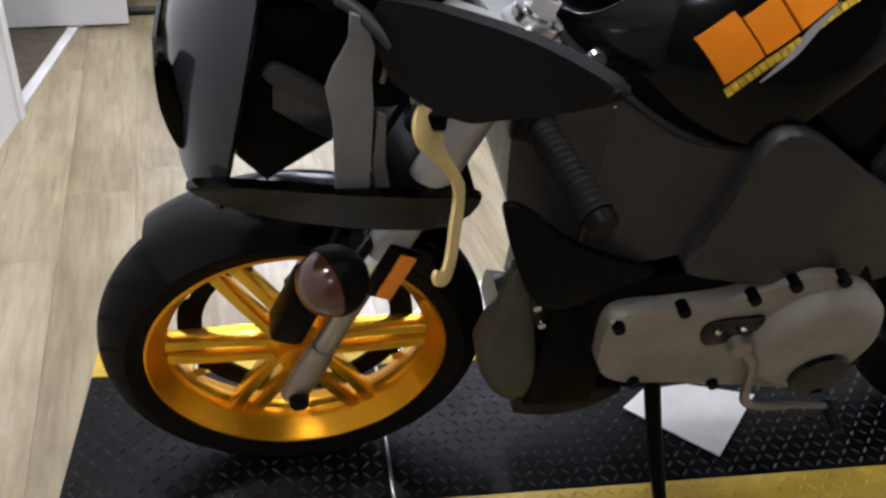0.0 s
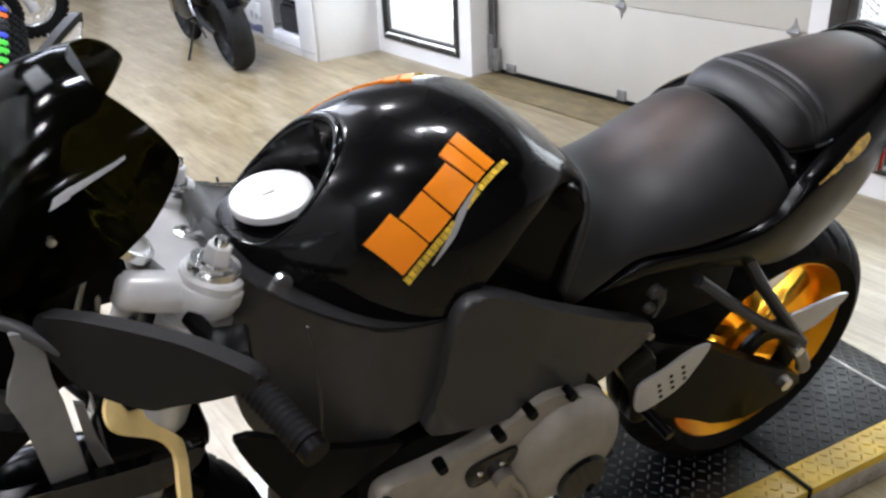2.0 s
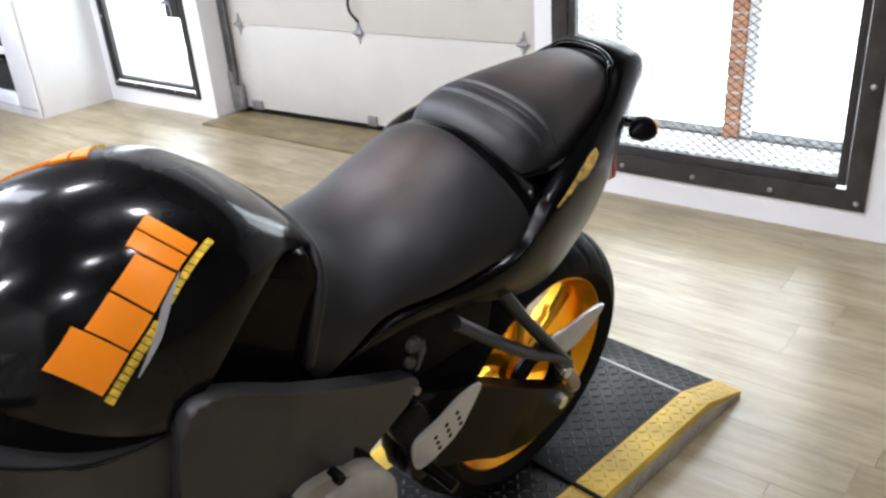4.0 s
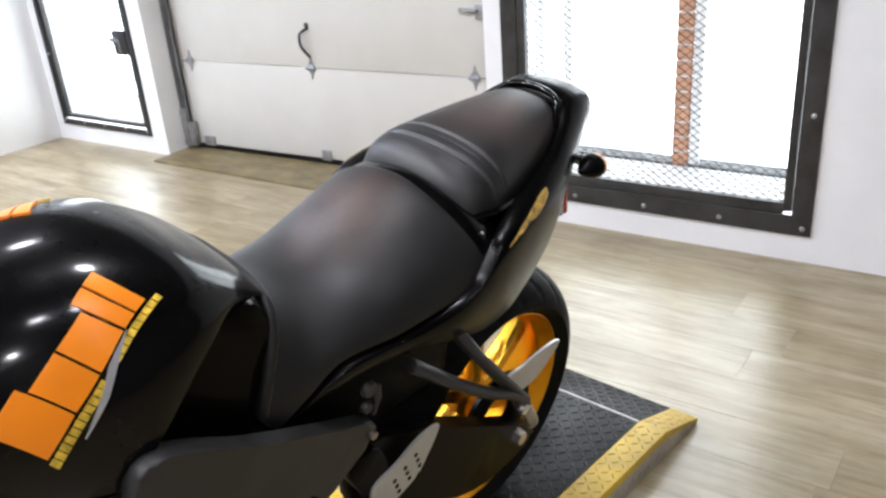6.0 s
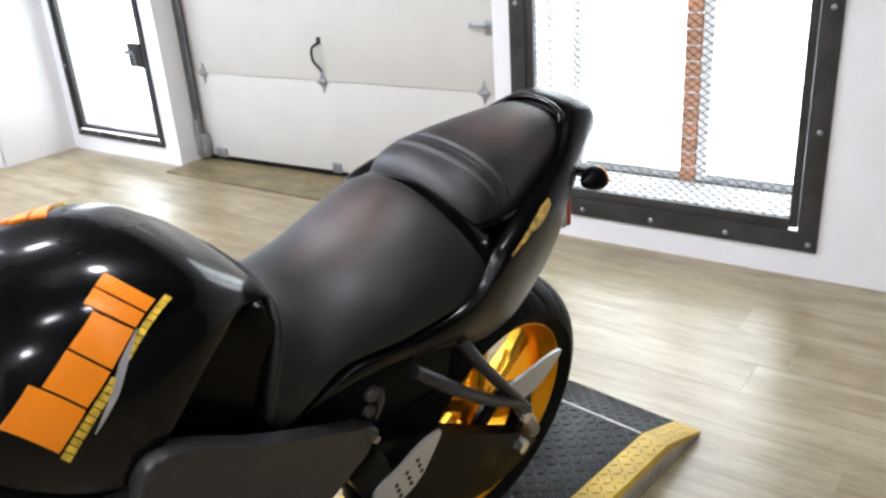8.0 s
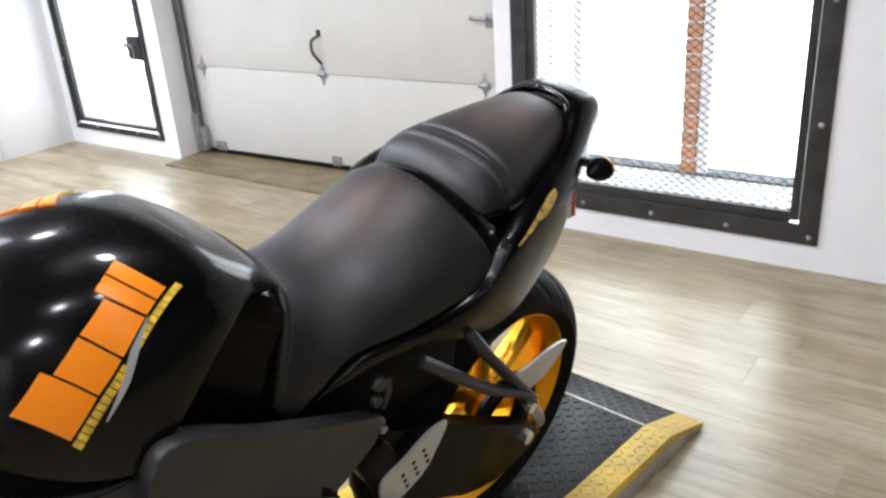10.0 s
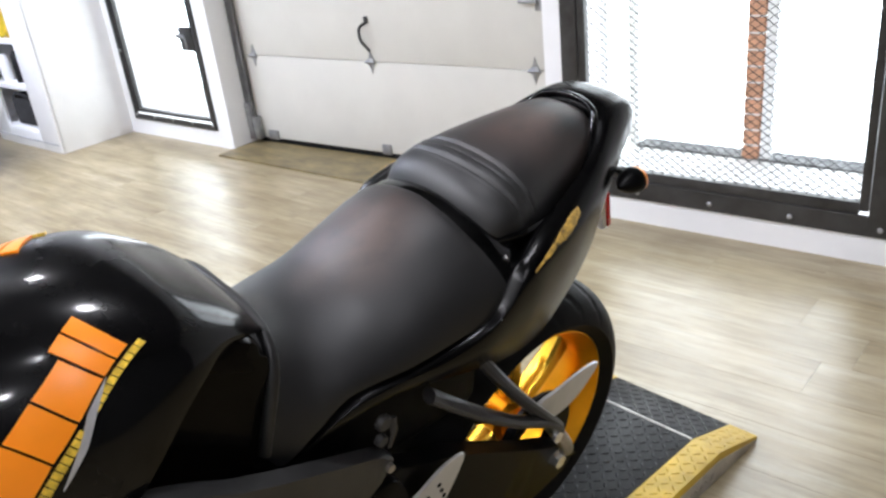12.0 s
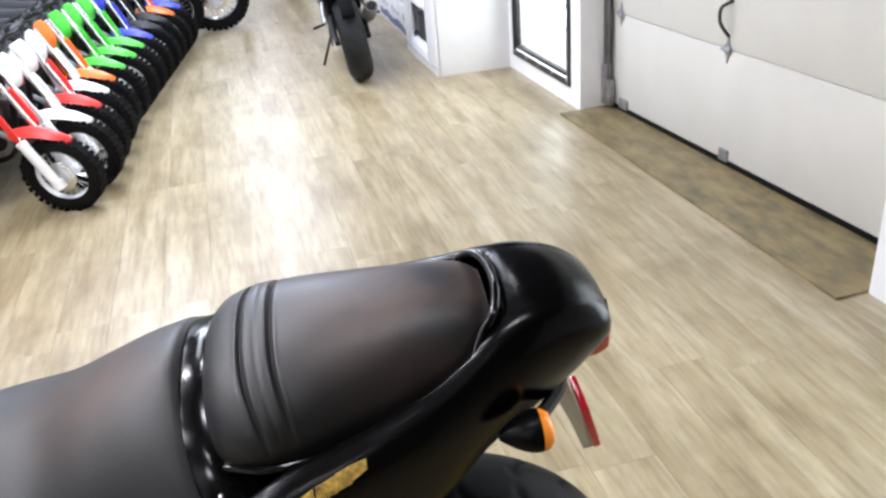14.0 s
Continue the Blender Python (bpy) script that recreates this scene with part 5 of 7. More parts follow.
heel = plate(smooth_outline([(0.905, 0.49), (0.925, 0.503), (0.96, 0.512), (1.01, 0.533), (1.052, 0.535), (1.058, 0.522), (1.035, 0.48), (1.012, 0.45), (0.97, 0.432), (0.93, 0.424), (0.912, 0.44)], 4), -0.160, -0.154, 0.0015)
heel = part("heel_guard", heel, M["white_alloy"], bike, "light alloy heel guard with drilled holes")
for k in range(9):
    x, z = 0.955 + 0.024 * (k % 3) + 0.006 * (k // 3), 0.478 + 0.012 * (k % 3) - 0.016 * (k // 3)
    part("drilled_hole", lathe([(0, -0.0006), (0.0042, -0.0006), (0.0042, 0.001), (0, 0.001)], 10), M["matt_black"], heel).location = (x, -0.1605, z)
part("peg_bracket", plate(smooth_outline([(0.86, 0.56), (0.92, 0.57), (0.95, 0.50), (0.975, 0.42), (0.95, 0.385), (0.915, 0.40), (0.90, 0.47)], 4), -0.154, -0.128, 0.005), M["satin_black"], bike)
part("rider_peg", tube([(0.945, -0.15, 0.415), (0.952, -0.215, 0.407)], 0.011, 12, 1), M["satin_black"], bike)
for pts in ([(0.985, -0.15, 0.695), (1.06, -0.185, 0.635), (1.13, -0.2, 0.583), (1.20, -0.205, 0.54), (1.235, -0.205, 0.50)], [(1.09, -0.15, 0.705), (1.13, -0.18, 0.64), (1.18, -0.2, 0.575), (1.235, -0.205, 0.51)]):
    part("pillion_peg_arm", tube(pts, [0.019, 0.018, 0.017, 0.017, 0.018][:len(pts)], 10, 5, 0.6), M["arm_grey"], bike, "dark grey pillion footpeg arm")
part("pillion_peg", tube([(1.235, -0.20, 0.50), (1.262, -0.215, 0.45), (1.268, -0.21, 0.43)], [0.014, 0.012, 0.011], 12), M["fork_grey"], bike)
part("peg_bolt", lathe([(0, -0.004), (0.012, -0.003), (0.013, 0.004), (0, 0.004)], 16), M["alloy"], bike).location = (1.228, -0.218, 0.497)
part("pillion_heel_guard", plate(smooth_outline([(1.215, 0.545), (1.27, 0.548), (1.33, 0.552), (1.385, 0.545), (1.36, 0.515), (1.32, 0.492), (1.27, 0.487), (1.235, 0.50)], 4), -0.178, -0.172, 0.0015), M["white_alloy"], bike, "light alloy pillion heel guard")
for s in (-1, 1):
    y0 = -0.138 if s < 0 else 0.10
    part("swingarm_side", plate(smooth_outline([(0.90, 0.57), (1.0, 0.535), (1.09, 0.49), (1.25, 0.385), (1.40, 0.29), (1.415, 0.262), (1.385, 0.236), (1.23, 0.226), (1.10, 0.30), (0.98, 0.37), (0.90, 0.42)], 4), y0, y0 + 0.038, 0.008), M["satin_black"], bike, "black swingarm with belt guard")
    part("axle_nut", lathe([(0, -0.012), (0.016, -0.012), (0.018, 0.006), (0, 0.006)], 6), M["alloy"], bike).location = (1.345, s * 0.145, 0.30)

# forks, clamps, bars
for s in (-1, 1):
    y = s * 0.095
    leg = part("fork_tube", tube([(0.235, y, 0.90), (0.105, y, 0.575)], 0.0275, 20, 1), M["white_alloy"], bike, "silver fork tube")
    part("fork_collar", tube([(0.109, y, 0.585), (0.097, y, 0.555)], 0.031, 20, 1), M["alloy"], leg)
    part("fork_slider", tube([(0.10, y, 0.56), (0.022, y, 0.36)], 0.0172, 18, 1), M["fork_grey"], bike, "grey inner fork tube")
    clamp = part("axle_clamp", tube([(0.034, y, 0.392), (0.012, y, 0.335), (-0.012, y - s * 0.002, 0.275)], [0.021, 0.027, 0.022], 14, 4, 0.85), M["fork_grey"], bike, "cast axle clamp")
    part("axle_end", lathe([(0, -0.012), (0.014, -0.012), (0.016, 0.012), (0, 0.012)], 6), M["satin_black"], clamp).location = (-0.004, y + s * 0.022, 0.292)
    plate_r = part("reflector_mount", boxed(-0.02, 0.02, -0.006, 0.004, -0.045, 0.045, bevel=0.003), M["satin_black"], bike)
    plate_r.matrix_basis = Matrix.Translation((0.112, s * 0.133, 0.582)) @ pose(0, 0, 0, 0, 21, 0)
    part("amber_reflector", boxed(-0.004, 0.018, -0.003, 0.003, -0.04, 0.04, bevel=0.002), M["amber"], plate_r, "amber side reflector").location = (0.0, s * 0.008, 0)
    part("front_signal_arm", tube([(0.09, y, 0.60), (0.06, s * 0.15, 0.615)], 0.009, 10), M["satin_black"], bike)
    ball = lambda x: 0.044 * math.sqrt(max(0.0, 1 - ((x - 0.035) / 0.0445) ** 2)) + 0.0006
    turn = [2 * math.pi * k / 28 for k in range(28)]
    yaw = Matrix.Translation((0.035, s * 0.178, 0.618)) @ pose(0, 0, 0, 0, 0, s * -28) @ Matrix.Translation((-0.035, 0, 0))
    house = loft([[(x, ball(x) * math.cos(b), ball(x) * math.sin(b)) for b in turn] for x in span(0.0795, 0.026, 16)])
    house.transform(yaw)
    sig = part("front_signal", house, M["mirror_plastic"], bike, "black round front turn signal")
    glass = loft([[(x, 0.965 * ball(x) * math.cos(b), 0.965 * ball(x) * math.sin(b)) for b in turn] for x in span(0.0255, -0.0088, 12)])
    glass.transform(yaw)
    part("lens", glass, M["smoked_amber"], sig, "smoked amber lens")
    part("fork_cap", lathe([(0, -0.01), (0.0305, -0.01), (0.0305, 0.010), (0.029, 0.013), (0.020, 0.014), (0.019, 0.017), (0, 0.017)], 32), M["alloy"], bike, "alloy fork cap").matrix_basis = Matrix.Translation((0.2465, y, 0.9165)) @ pose(0, 0, 0, 0, 21, 0) @ pose(0, 0, 0, 90, 0, 0)
    part("cap_stud", lathe([(0, -0.004), (0.0155, -0.004), (0.0155, 0.016), (0.014, 0.018), (0, 0.018)], 6), M["clamp"], bike).matrix_basis = Matrix.Translation((0.2525, y, 0.932)) @ pose(0, 0, 0, 0, 21, 0) @ pose(0, 0, 0, 90, 0, 0)
    part("adjuster_screw", lathe([(0, -0.004), (0.0085, -0.004), (0.0085, 0.009), (0.007, 0.011), (0.004, 0.011), (0.004, 0.009), (0, 0.009)], 18), M["alloy"], bike).matrix_basis = Matrix.Translation((0.2585, y, 0.948)) @ pose(0, 0, 0, 0, 21, 0) @ pose(0, 0, 0, 90, 0, 0)
    ring_c = part("bar_clamp", lathe([(0.028, -0.016), (0.042, -0.016), (0.042, 0.016), (0.028, 0.016)], 32, close=True), M["white_alloy"], bike)
    ring_c.matrix_basis = Matrix.Translation((0.217, y, 0.852)) @ pose(0, 0, 0, 0, 21, 0) @ pose(0, 0, 0, 90, 0, 0)
    bar = part("handlebar", tube([(0.21, s * 0.12, 0.882), (0.23, s * 0.18, 0.868), (0.270, s * 0.305, 0.842)], 0.011, 12), M["satin_black"], bike)
    gp = [Vector((0.236, s * 0.198, 0.862)), Vector((0.272, s * 0.312, 0.840))]
    rr = []
    pp = []
    for k in range(46):
        pp.append(gp[0].lerp(gp[1], k / 45))
        rr.append(0.0165 + (0.0012 if k % 3 == 0 else 0) + (0.004 if k < 2 else 0))
    part("grip", tube(pp, rr, 16, 1), M["rubber_black"], bar, "black ribbed rubber grip")
    part("bar_end", tube([(0.2725, s * 0.314, 0.8395), (0.276, s * 0.326, 0.837)], 0.0165, 16, 1), M["satin_black"], bar)
    part("switch_box", boxed(-0.022, 0.022, -0.025, 0.025, -0.022, 0.024, bevel=0.007), M["satin_black"], bike).matrix_basis = Matrix.Translation((0.238, s * 0.172, 0.858)) @ pose(0, 0, 0, 10, 0, s * 14)
    perch = part("lever_perch", tube([(0.225, s * 0.165, 0.862), (0.17, s * 0.18, 0.872), (0.125, s * 0.19, 0.88)], [0.016, 0.013, 0.012], 12), M["satin_black"], bike)
    blade = plate(smooth_outline([(-0.003, -0.012), (-0.003, 0.003), (0.009, 0.020), (0.035, 0.026), (0.05, 0.028), (0.088, 0.058), (0.108, 0.064), (0.150, 0.044), (0.180, 0.026), (0.190, 0.009), (0.184, -0.010), (0.172, -0.017), (0.165, -0.010), (0.172, 0.008), (0.130, 0.031), (0.102, 0.045), (0.074, 0.030), (0.041, -0.009), (0.024, -0.023), (0.007, -0.022)], 3), -0.002, 0.0025, 0.001)
    blade.transform(Matrix.Translation((0.1115, s * 0.223, 0.901)) @ Matrix(((0.1366, 0.7717, 0.6211, 0), (s * 0.3679, s * 0.5427, s * -0.7551, 0), (-0.9198, 0.3316, -0.2098, 0), (0, 0, 0, 1))))
    lv = part("clutch_lever" if s < 0 else "brake_lever", blade, M["gold_lever"], bike, "gold anodised hand lever")
    part("lever_pivot", boxed(-0.007, 0.014, -0.010, 0.010, -0.010, 0.009, bevel=0.003), M["matt_black"], lv).location = (0.121, s * 0.218, 0.886)
top_clamp = smooth_outline([(0.185, 0.05), (0.20, 0.085), (0.212, 0.12), (0.245, 0.133), (0.277, 0.118), (0.283, 0.09), (0.272, 0.05), (0.275, 0.0), (0.272, -0.05), (0.283, -0.09), (0.277, -0.118), (0.245, -0.133), (0.212, -0.12), (0.20, -0.085), (0.185, -0.05), (0.18, 0.0)], 4)
tc = bmesh.new()
join(tc, plate(top_clamp, -0.012, 0.016, 0.006))
for y in (-0.095, 0.095):
    join(tc, lathe([(0.0, -0.018), (0.034, -0.018), (0.0365, -0.014), (0.0365, 0.024), (0.033, 0.028), (0, 0.028)], 36), Matrix.Translation((0.245, 0, y)))
    join(tc, tube([(0.232, -0.004, y), (0.19, -0.004, y), (0.152, -0.004, y), (0.142, -0.004, y)], [0.022, 0.024, 0.022, 0.012], 20, 5))
tc.transform(pose(0.238, 0, 0.892, 0, 0, 0) @ pose(0, 0, 0, 0, 21, 0) @ Matrix.Translation((-0.245, 0, 0)) @ pose(0, 0, 0, 90, 0, 0))
part("triple_clamp", tc, M["clamp"], bike, "polished alloy upper triple clamp")
part("lower_clamp", boxed(0.09, 0.21, -0.13, 0.13, 0.675, 0.715, bevel=0.012), M["satin_black"], bike)
part("steering_head", tube([(0.245, 0, 0.90), (0.16, 0, 0.68)], 0.035, 20, 1), M["satin_black"], bike)
part("ignition_lock", lathe([(0, -0.02), (0.016, -0.02), (0.02, 0.0), (0.02, 0.012), (0, 0.012)], 24), M["fork_grey"], bike).matrix_basis = Matrix.Translation((0.205, 0, 0.895)) @ pose(0, 0, 0, 90, 0, 0) @ pose(0, 0, 0, 180, 0, 0)
part("stem_nut", lathe([(0, -0.01), (0.017, -0.01), (0.017, 0.003), (0.010, 0.005), (0.009, 0.002), (0, 0.002)], 20), M["alloy"], bike).matrix_basis = Matrix.Translation((0.242, 0, 0.907)) @ pose(0, 0, 0, 0, 21, 0) @ pose(0, 0, 0, 90, 0, 0)
part("brake_caliper", boxed(-0.028, 0.024, -0.03, 0.03, -0.06, 0.06, bevel=0.012), M["satin_black"], bike, "black brake caliper").matrix_basis = Matrix.Translation((0.0, -0.062, 0.445)) @ pose(0, 0, 0, 0, 21, 0)
part("brake_hose", tube([(0.02, -0.075, 0.50), (0.05, -0.07, 0.60), (0.10, -0.04, 0.72), (0.16, -0.02, 0.82)], 0.005, 8), M["rubber_black"], bike)
part("clutch_cable", tube([(0.14, -0.185, 0.88), (0.12, -0.13, 0.875), (0.16, -0.07, 0.845), (0.25, -0.05, 0.78), (0.34, -0.05, 0.66)], 0.004, 8), M["rubber_black"], bike)

# front fender hugging the tyre
rings = []
for k in range(33):
    th = radians(47 + 83 * k / 32)
    ring = []
    for f in span(-1, 1, 13):
        r = 0.320 - 0.050 * abs(f) ** 3.2
        ring.append((r * math.cos(th), 0.069 * f, 0.30 + r * math.sin(th)))
    for f in span(1, -1, 13):
        r = 0.3165 - 0.050 * abs(f) ** 3.2
        ring.append((r * math.cos(th), 0.066 * f, 0.30 + r * math.sin(th)))
    rings.append(ring)
part("front_fender", loft(rings), M["tail_gloss"], bike, "gloss black front fender")

# nose fairing, screen, mirrors
NOSE = Dome([(-0.142, 0.86), (-0.125, 0.905), (-0.09, 0.955), (-0.05, 1.0), (0.0, 1.04)], [(-0.142, 0.80), (-0.125, 0.768), (-0.09, 0.74), (-0.05, 0.735), (0.0, 0.735)], [(-0.142, 0.05), (-0.125, 0.10), (-0.09, 0.142), (-0.05, 0.165), (0.0, 0.178)], 3.2)
rings = []
for x in span(-0.142, -0.02, 16):
    ring = [NOSE.at(x, a) for a in span(0, math.pi, 41)]
    ring = [Vector((-0.142 + (x + 0.142) / 0.122 * (0.060 + 0.21 * (p.z - 0.759)), p.y, p.z)) for p in ring]
    inner = [Vector((p.x + 0.004, p.y * 0.965, p.z - 0.006)) for p in ring[::-1]]
    rings.append(ring + inner)
part("nose_fairing", loft(rings), M["fairing_grey"], bike, "graphite grey nose fairing")
part("nose_inner", plate([(-0.075, 0.945), (0.055, 0.945), (0.055, 0.806), (0.034, 0.779), (-0.004, 0.753), (-0.037, 0.722), (-0.070, 0.760)], -0.118, 0.118, 0.006), M["matt_black"], bike, "black headlight housing")
for s in (-1, 1):
    y0 = -0.128 if s < 0 else 0.098
    part("headlight_recess", plate(smooth_outline([(-0.139, 0.885), (-0.128, 0.868), (-0.118, 0.82), (-0.108, 0.785), (-0.122, 0.774), (-0.134, 0.80), (-0.141, 0.84)], 4), y0, y0 + 0.03, 0.006), M["smoke"], bike, "dark recess beside the headlight")
part("gauge_ring", tube([(0.060 + 0.022 * math.cos(a), -0.05 - 0.006 * math.cos(a), 0.935 + 0.022 * math.sin(a)) for a in span(0, 2 * math.pi, 25)], 0.0035, 8, 1), M["alloy"], bike, "bright gauge ring")
for pts in ([(0.14, -0.07, 0.99), (0.12, -0.09, 0.955), (0.10, -0.10, 0.91), (0.09, -0.09, 0.84)], [(0.15, -0.06, 0.985), (0.13, -0.085, 0.94), (0.12, -0.10, 0.89), (0.125, -0.10, 0.82)]):
    part("control_cable", tube(pts, 0.0035, 8), M["fork_grey"], bike)
part("inner_tray", boxed(0.0, 0.12, -0.09, 0.09, 0.80, 0.92, bevel=0.015), M["matt_black"], bike)
part("headlight", loft([[(-0.146 + d, s0 * y, z) for y, z in ((-0.075, 0.80), (0.075, 0.80), (0.09, 0.835), (0.06, 0.868), (-0.06, 0.868), (-0.09, 0.835))] for d, s0 in ((0.0, 0.9), (-0.004, 0.8))]), M["smoke"], bike, "dark headlight lens")
for s in (-1, 1):
    y0 = -0.212 if s < 0 else 0.196
    part("fairing_lower", plate(smooth_outline([(-0.118, 0.772), (-0.07, 0.778), (0.037, 0.777), (0.126, 0.777), (0.182, 0.776), (0.187, 0.768), (0.162, 0.735), (0.10, 0.730), (0.038, 0.731), (-0.05, 0.742), (-0.10, 0.760)], 4), y0, y0 + 0.016, 0.004, (lambda x, z: 0.15 * max(0.0, 0.13 - x) ** 1.2) if s < 0 else (lambda x, z: -0.15 * max(0.0, 0.13 - x) ** 1.2)), M["gloss_black"], bike, "black lower fairing edge")
    part("fairing_stay", plate([(0.034, 0.767), (0.070, 0.763), (0.068, 0.881), (0.063, 0.914), (0.067, 0.944), (0.054, 0.977), (0.041, 0.980), (0.043, 0.953), (0.028, 0.924), (0.021, 0.901), (0.029, 0.859)], s * 0.190 - 0.003, s * 0.190 + 0.003, 0.0015), M["stay"], bike, "grey flat fairing stay")
    part("stay_strap", plate([(0.075, 0.86), (0.084, 0.855), (0.087, 0.80), (0.098, 0.742), (0.082, 0.744), (0.076, 0.79)], s * 0.172 - 0.003, s * 0.172 + 0.003, 0.001), M["stay"], bike)
    part("stay_arm", plate(smooth_outline([(-0.037, 0.890), (-0.024, 0.898), (0.0, 0.884), (0.030, 0.864), (0.030, 0.842), (0.0, 0.860), (-0.032, 0.880)], 3), s * 0.145 - 0.006, s * 0.145 + 0.006, 0.003), M["arm_grey"], bike, "olive-grey stay arm")
    part("side_gusset", plate([(-0.027, 0.866), (0.0, 0.850), (0.032, 0.838), (0.034, 0.793), (0.005, 0.812), (-0.028, 0.836)], s * 0.132 - 0.002, s * 0.132 + 0.002), M["fairing_grey"], bike, "blue-grey side gusset")
    outline = smooth_outline([(-0.022, 0.004), (0.028, -0.007), (0.084, -0.010), (0.16, -0.010), (0.215, -0.004), (0.240, 0.002), (0.236, 0.012), (0.178, 0.044), (0.120, 0.070), (0.086, 0.084), (0.040, 0.086), (-0.002, 0.078), (-0.022, 0.064), (-0.026, 0.034)], 5)
    shell = plate(outline, -0.008, 0.006, 0.005, lambda x, z: -0.35 * max(0.0, x - 0.11) ** 2)
    shell.transform(Matrix.Translation((0.081, s * 0.207, 1.0)) @ Matrix(((0.5659, 0.8118, 0.1442, 0), (s * 0.7996, s * -0.583, s * 0.144, 0), (0.2009, 0.0338, -0.979, 0), (0, 0, 0, 1))))
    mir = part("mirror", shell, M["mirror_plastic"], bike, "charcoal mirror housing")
    glass = plate([(x * 0.9 + 0.008, z * 0.84 + 0.006) for x, z in outline], 0.0045, 0.0075, 0.0, lambda x, z: -0.35 * max(0.0, x - 0.11) ** 2)
    glass.transform(Matrix.Translation((0.081, s * 0.207, 1.0)) @ Matrix(((0.5659, 0.8118, 0.1442, 0), (s * 0.7996, s * -0.583, s * 0.144, 0), (0.2009, 0.0338, -0.979, 0), (0, 0, 0, 1))))
    part("mirror_glass", glass, M["mirror_glass"], mir, "mirror glass")
    part("mirror_stalk", tube([(-0.02, s * 0.15, 0.980), (0.031, s * 0.17, 0.982), (0.060, s * 0.192, 0.972), (0.080, s * 0.208, 0.958)], 0.007, 10), M["stalk"], mir)
    part("stalk_boss", lathe([(0, -0.006), (0.012, -0.006), (0.014, 0.0), (0.014, 0.014), (0, 0.014)], 20), M["satin_black"], mir).location = (0.026, s * 0.170, 0.982)
    part("fairing_screw", lathe([(0, -0.004), (0.005, -0.004), (0.005, 0.003), (0, 0.003)], 12), M["alloy"], bike).location = (-0.069, s * 0.150, 0.985)
SCREEN = Dome([(-0.075, 0.955), (-0.04, 1.0), (0.0, 1.046), (0.05, 1.095), (0.10, 1.125), (0.15, 1.140), (0.19, 1.145)], [(-0.075, 0.93), (-0.03, 0.965), (0.0, 0.98), (0.06, 0.980), (0.11, 0.985), (0.16, 1.0), (0.19, 1.02)],
              [(-0.075, 0.09), (-0.03, 0.14), (0.03, 0.158), (0.10, 0.155), (0.16, 0.146), (0.19, 0.138)], 2.7, bend=lambda x, y: 0.0)
rings = []
for x in span(-0.075, 0.19, 24):
    ring = [SCREEN.at(x, a) for a in span(0, math.pi, 41)]
    inner = [Vector((p.x, p.y * 0.978, p.z - 0.003)) for p in ring[::-1]]
    e = max(0.0, (x - 0.08) / 0.11)
    rings.append([Vector((p.x + e * (0.082 * (abs(p.y) / 0.138) ** 2 - 0.036 - 0.055 * max(0.0, (1.085 - p.z) / 0.07)), p.y, p.z)) for p in ring + inner])
part("nose_cowl", loft(rings[:5]), M["fairing_grey"], bike, "graphite grey cowl under the screen")
screen = part("windscreen", loft(rings[4:]), M["smoke"], bike, "dark smoked windscreen")
for s in (-1, 1):
    for x, a in ((0.0, 2.60), (0.096, 2.84)):
        part("screen_screw", lathe([(0, -0.004), (0.0045, -0.004), (0.0045, 0.003), (0, 0.003)], 12), M["alloy"], screen).location = SCREEN.at(x, a if s < 0 else math.pi - a, 0.002)
    fa = (lambda a: a) if s < 0 else (lambda a: math.pi - a)
    for quad in (((0.101, 2.655), (0.121, 2.645), (0.124, 2.565), (0.107, 2.585)), ((0.119, 2.630), (0.176, 2.585), (0.176, 2.555), (0.119, 2.570))):
        part("screen_decal", SCREEN.patch([(x, fa(a)) for x, a in quad], n=5), M["silver_decal"], screen, "plain silver decal")
part("instrument_pod", boxed(0.06, 0.16, -0.095, 0.095, 0.90, 0.975, bevel=0.02), M["satin_black"], bike, "black instrument pod")
for y in (-0.045, 0.045):
    dial = part("dial_ring", lathe([(0.034, -0.006), (0.04, -0.006), (0.041, 0.004), (0.034, 0.004)], 32, close=True), M["alloy"], bike)
    dial.matrix_basis = Matrix.Translation((0.163, y, 0.955)) @ pose(0, 0, 0, 0, 45, 0) @ pose(0, 0, 0, -90, 0, 0)
    part("dial_face", lathe([(0, -0.002), (0.034, -0.002), (0.034, 0.002), (0, 0.002)], 32), M["white_alloy"], dial)

# ---- shelf unit and what it holds ----
shelf = tagged(empty("shelf_unit", pose(0, 0, 0)), "white open shelf unit with a solid side panel", "shelf")
part("side_panel", boxed(2.79, 3.40, 5.425, 5.455, 0, 2.2, bevel=0.002), M["shelf_white"], shelf)
part("side_panel", boxed(2.79, 3.33, 6.28, 6.31, 0, 2.2, bevel=0.002), M["shelf_white"], shelf)
part("face_stile", boxed(2.778, 2.80, 5.425, 5.675, 0, 2.2, bevel=0.002), M["shelf_white"], shelf)
part("face_stile", boxed(2.778, 2.80, 6.12, 6.31, 0, 2.2, bevel=0.002), M["shelf_white"], shelf)
part("plinth", boxed(2.776, 2.80, 5.675, 6.12, 0, 0.115, bevel=0.002), M["shelf_white"], shelf)
part("toe_groove", boxed(2.772, 2.777, 5.45, 6.30, 0.052, 0.058), M["grey_print"], shelf)
part("back_panel", boxed(3.20, 3.215, 5.455, 6.28, 0, 2.2), M["shelf_white"], shelf)
for z in (0.115, 0.405, 0.70, 1.05, 1.45, 2.17):
    part("shelf_board", boxed(2.782, 3.20, 5.455, 6.28, z - 0.02, z + 0.012, bevel=0.002), M["shelf_white"], shelf)


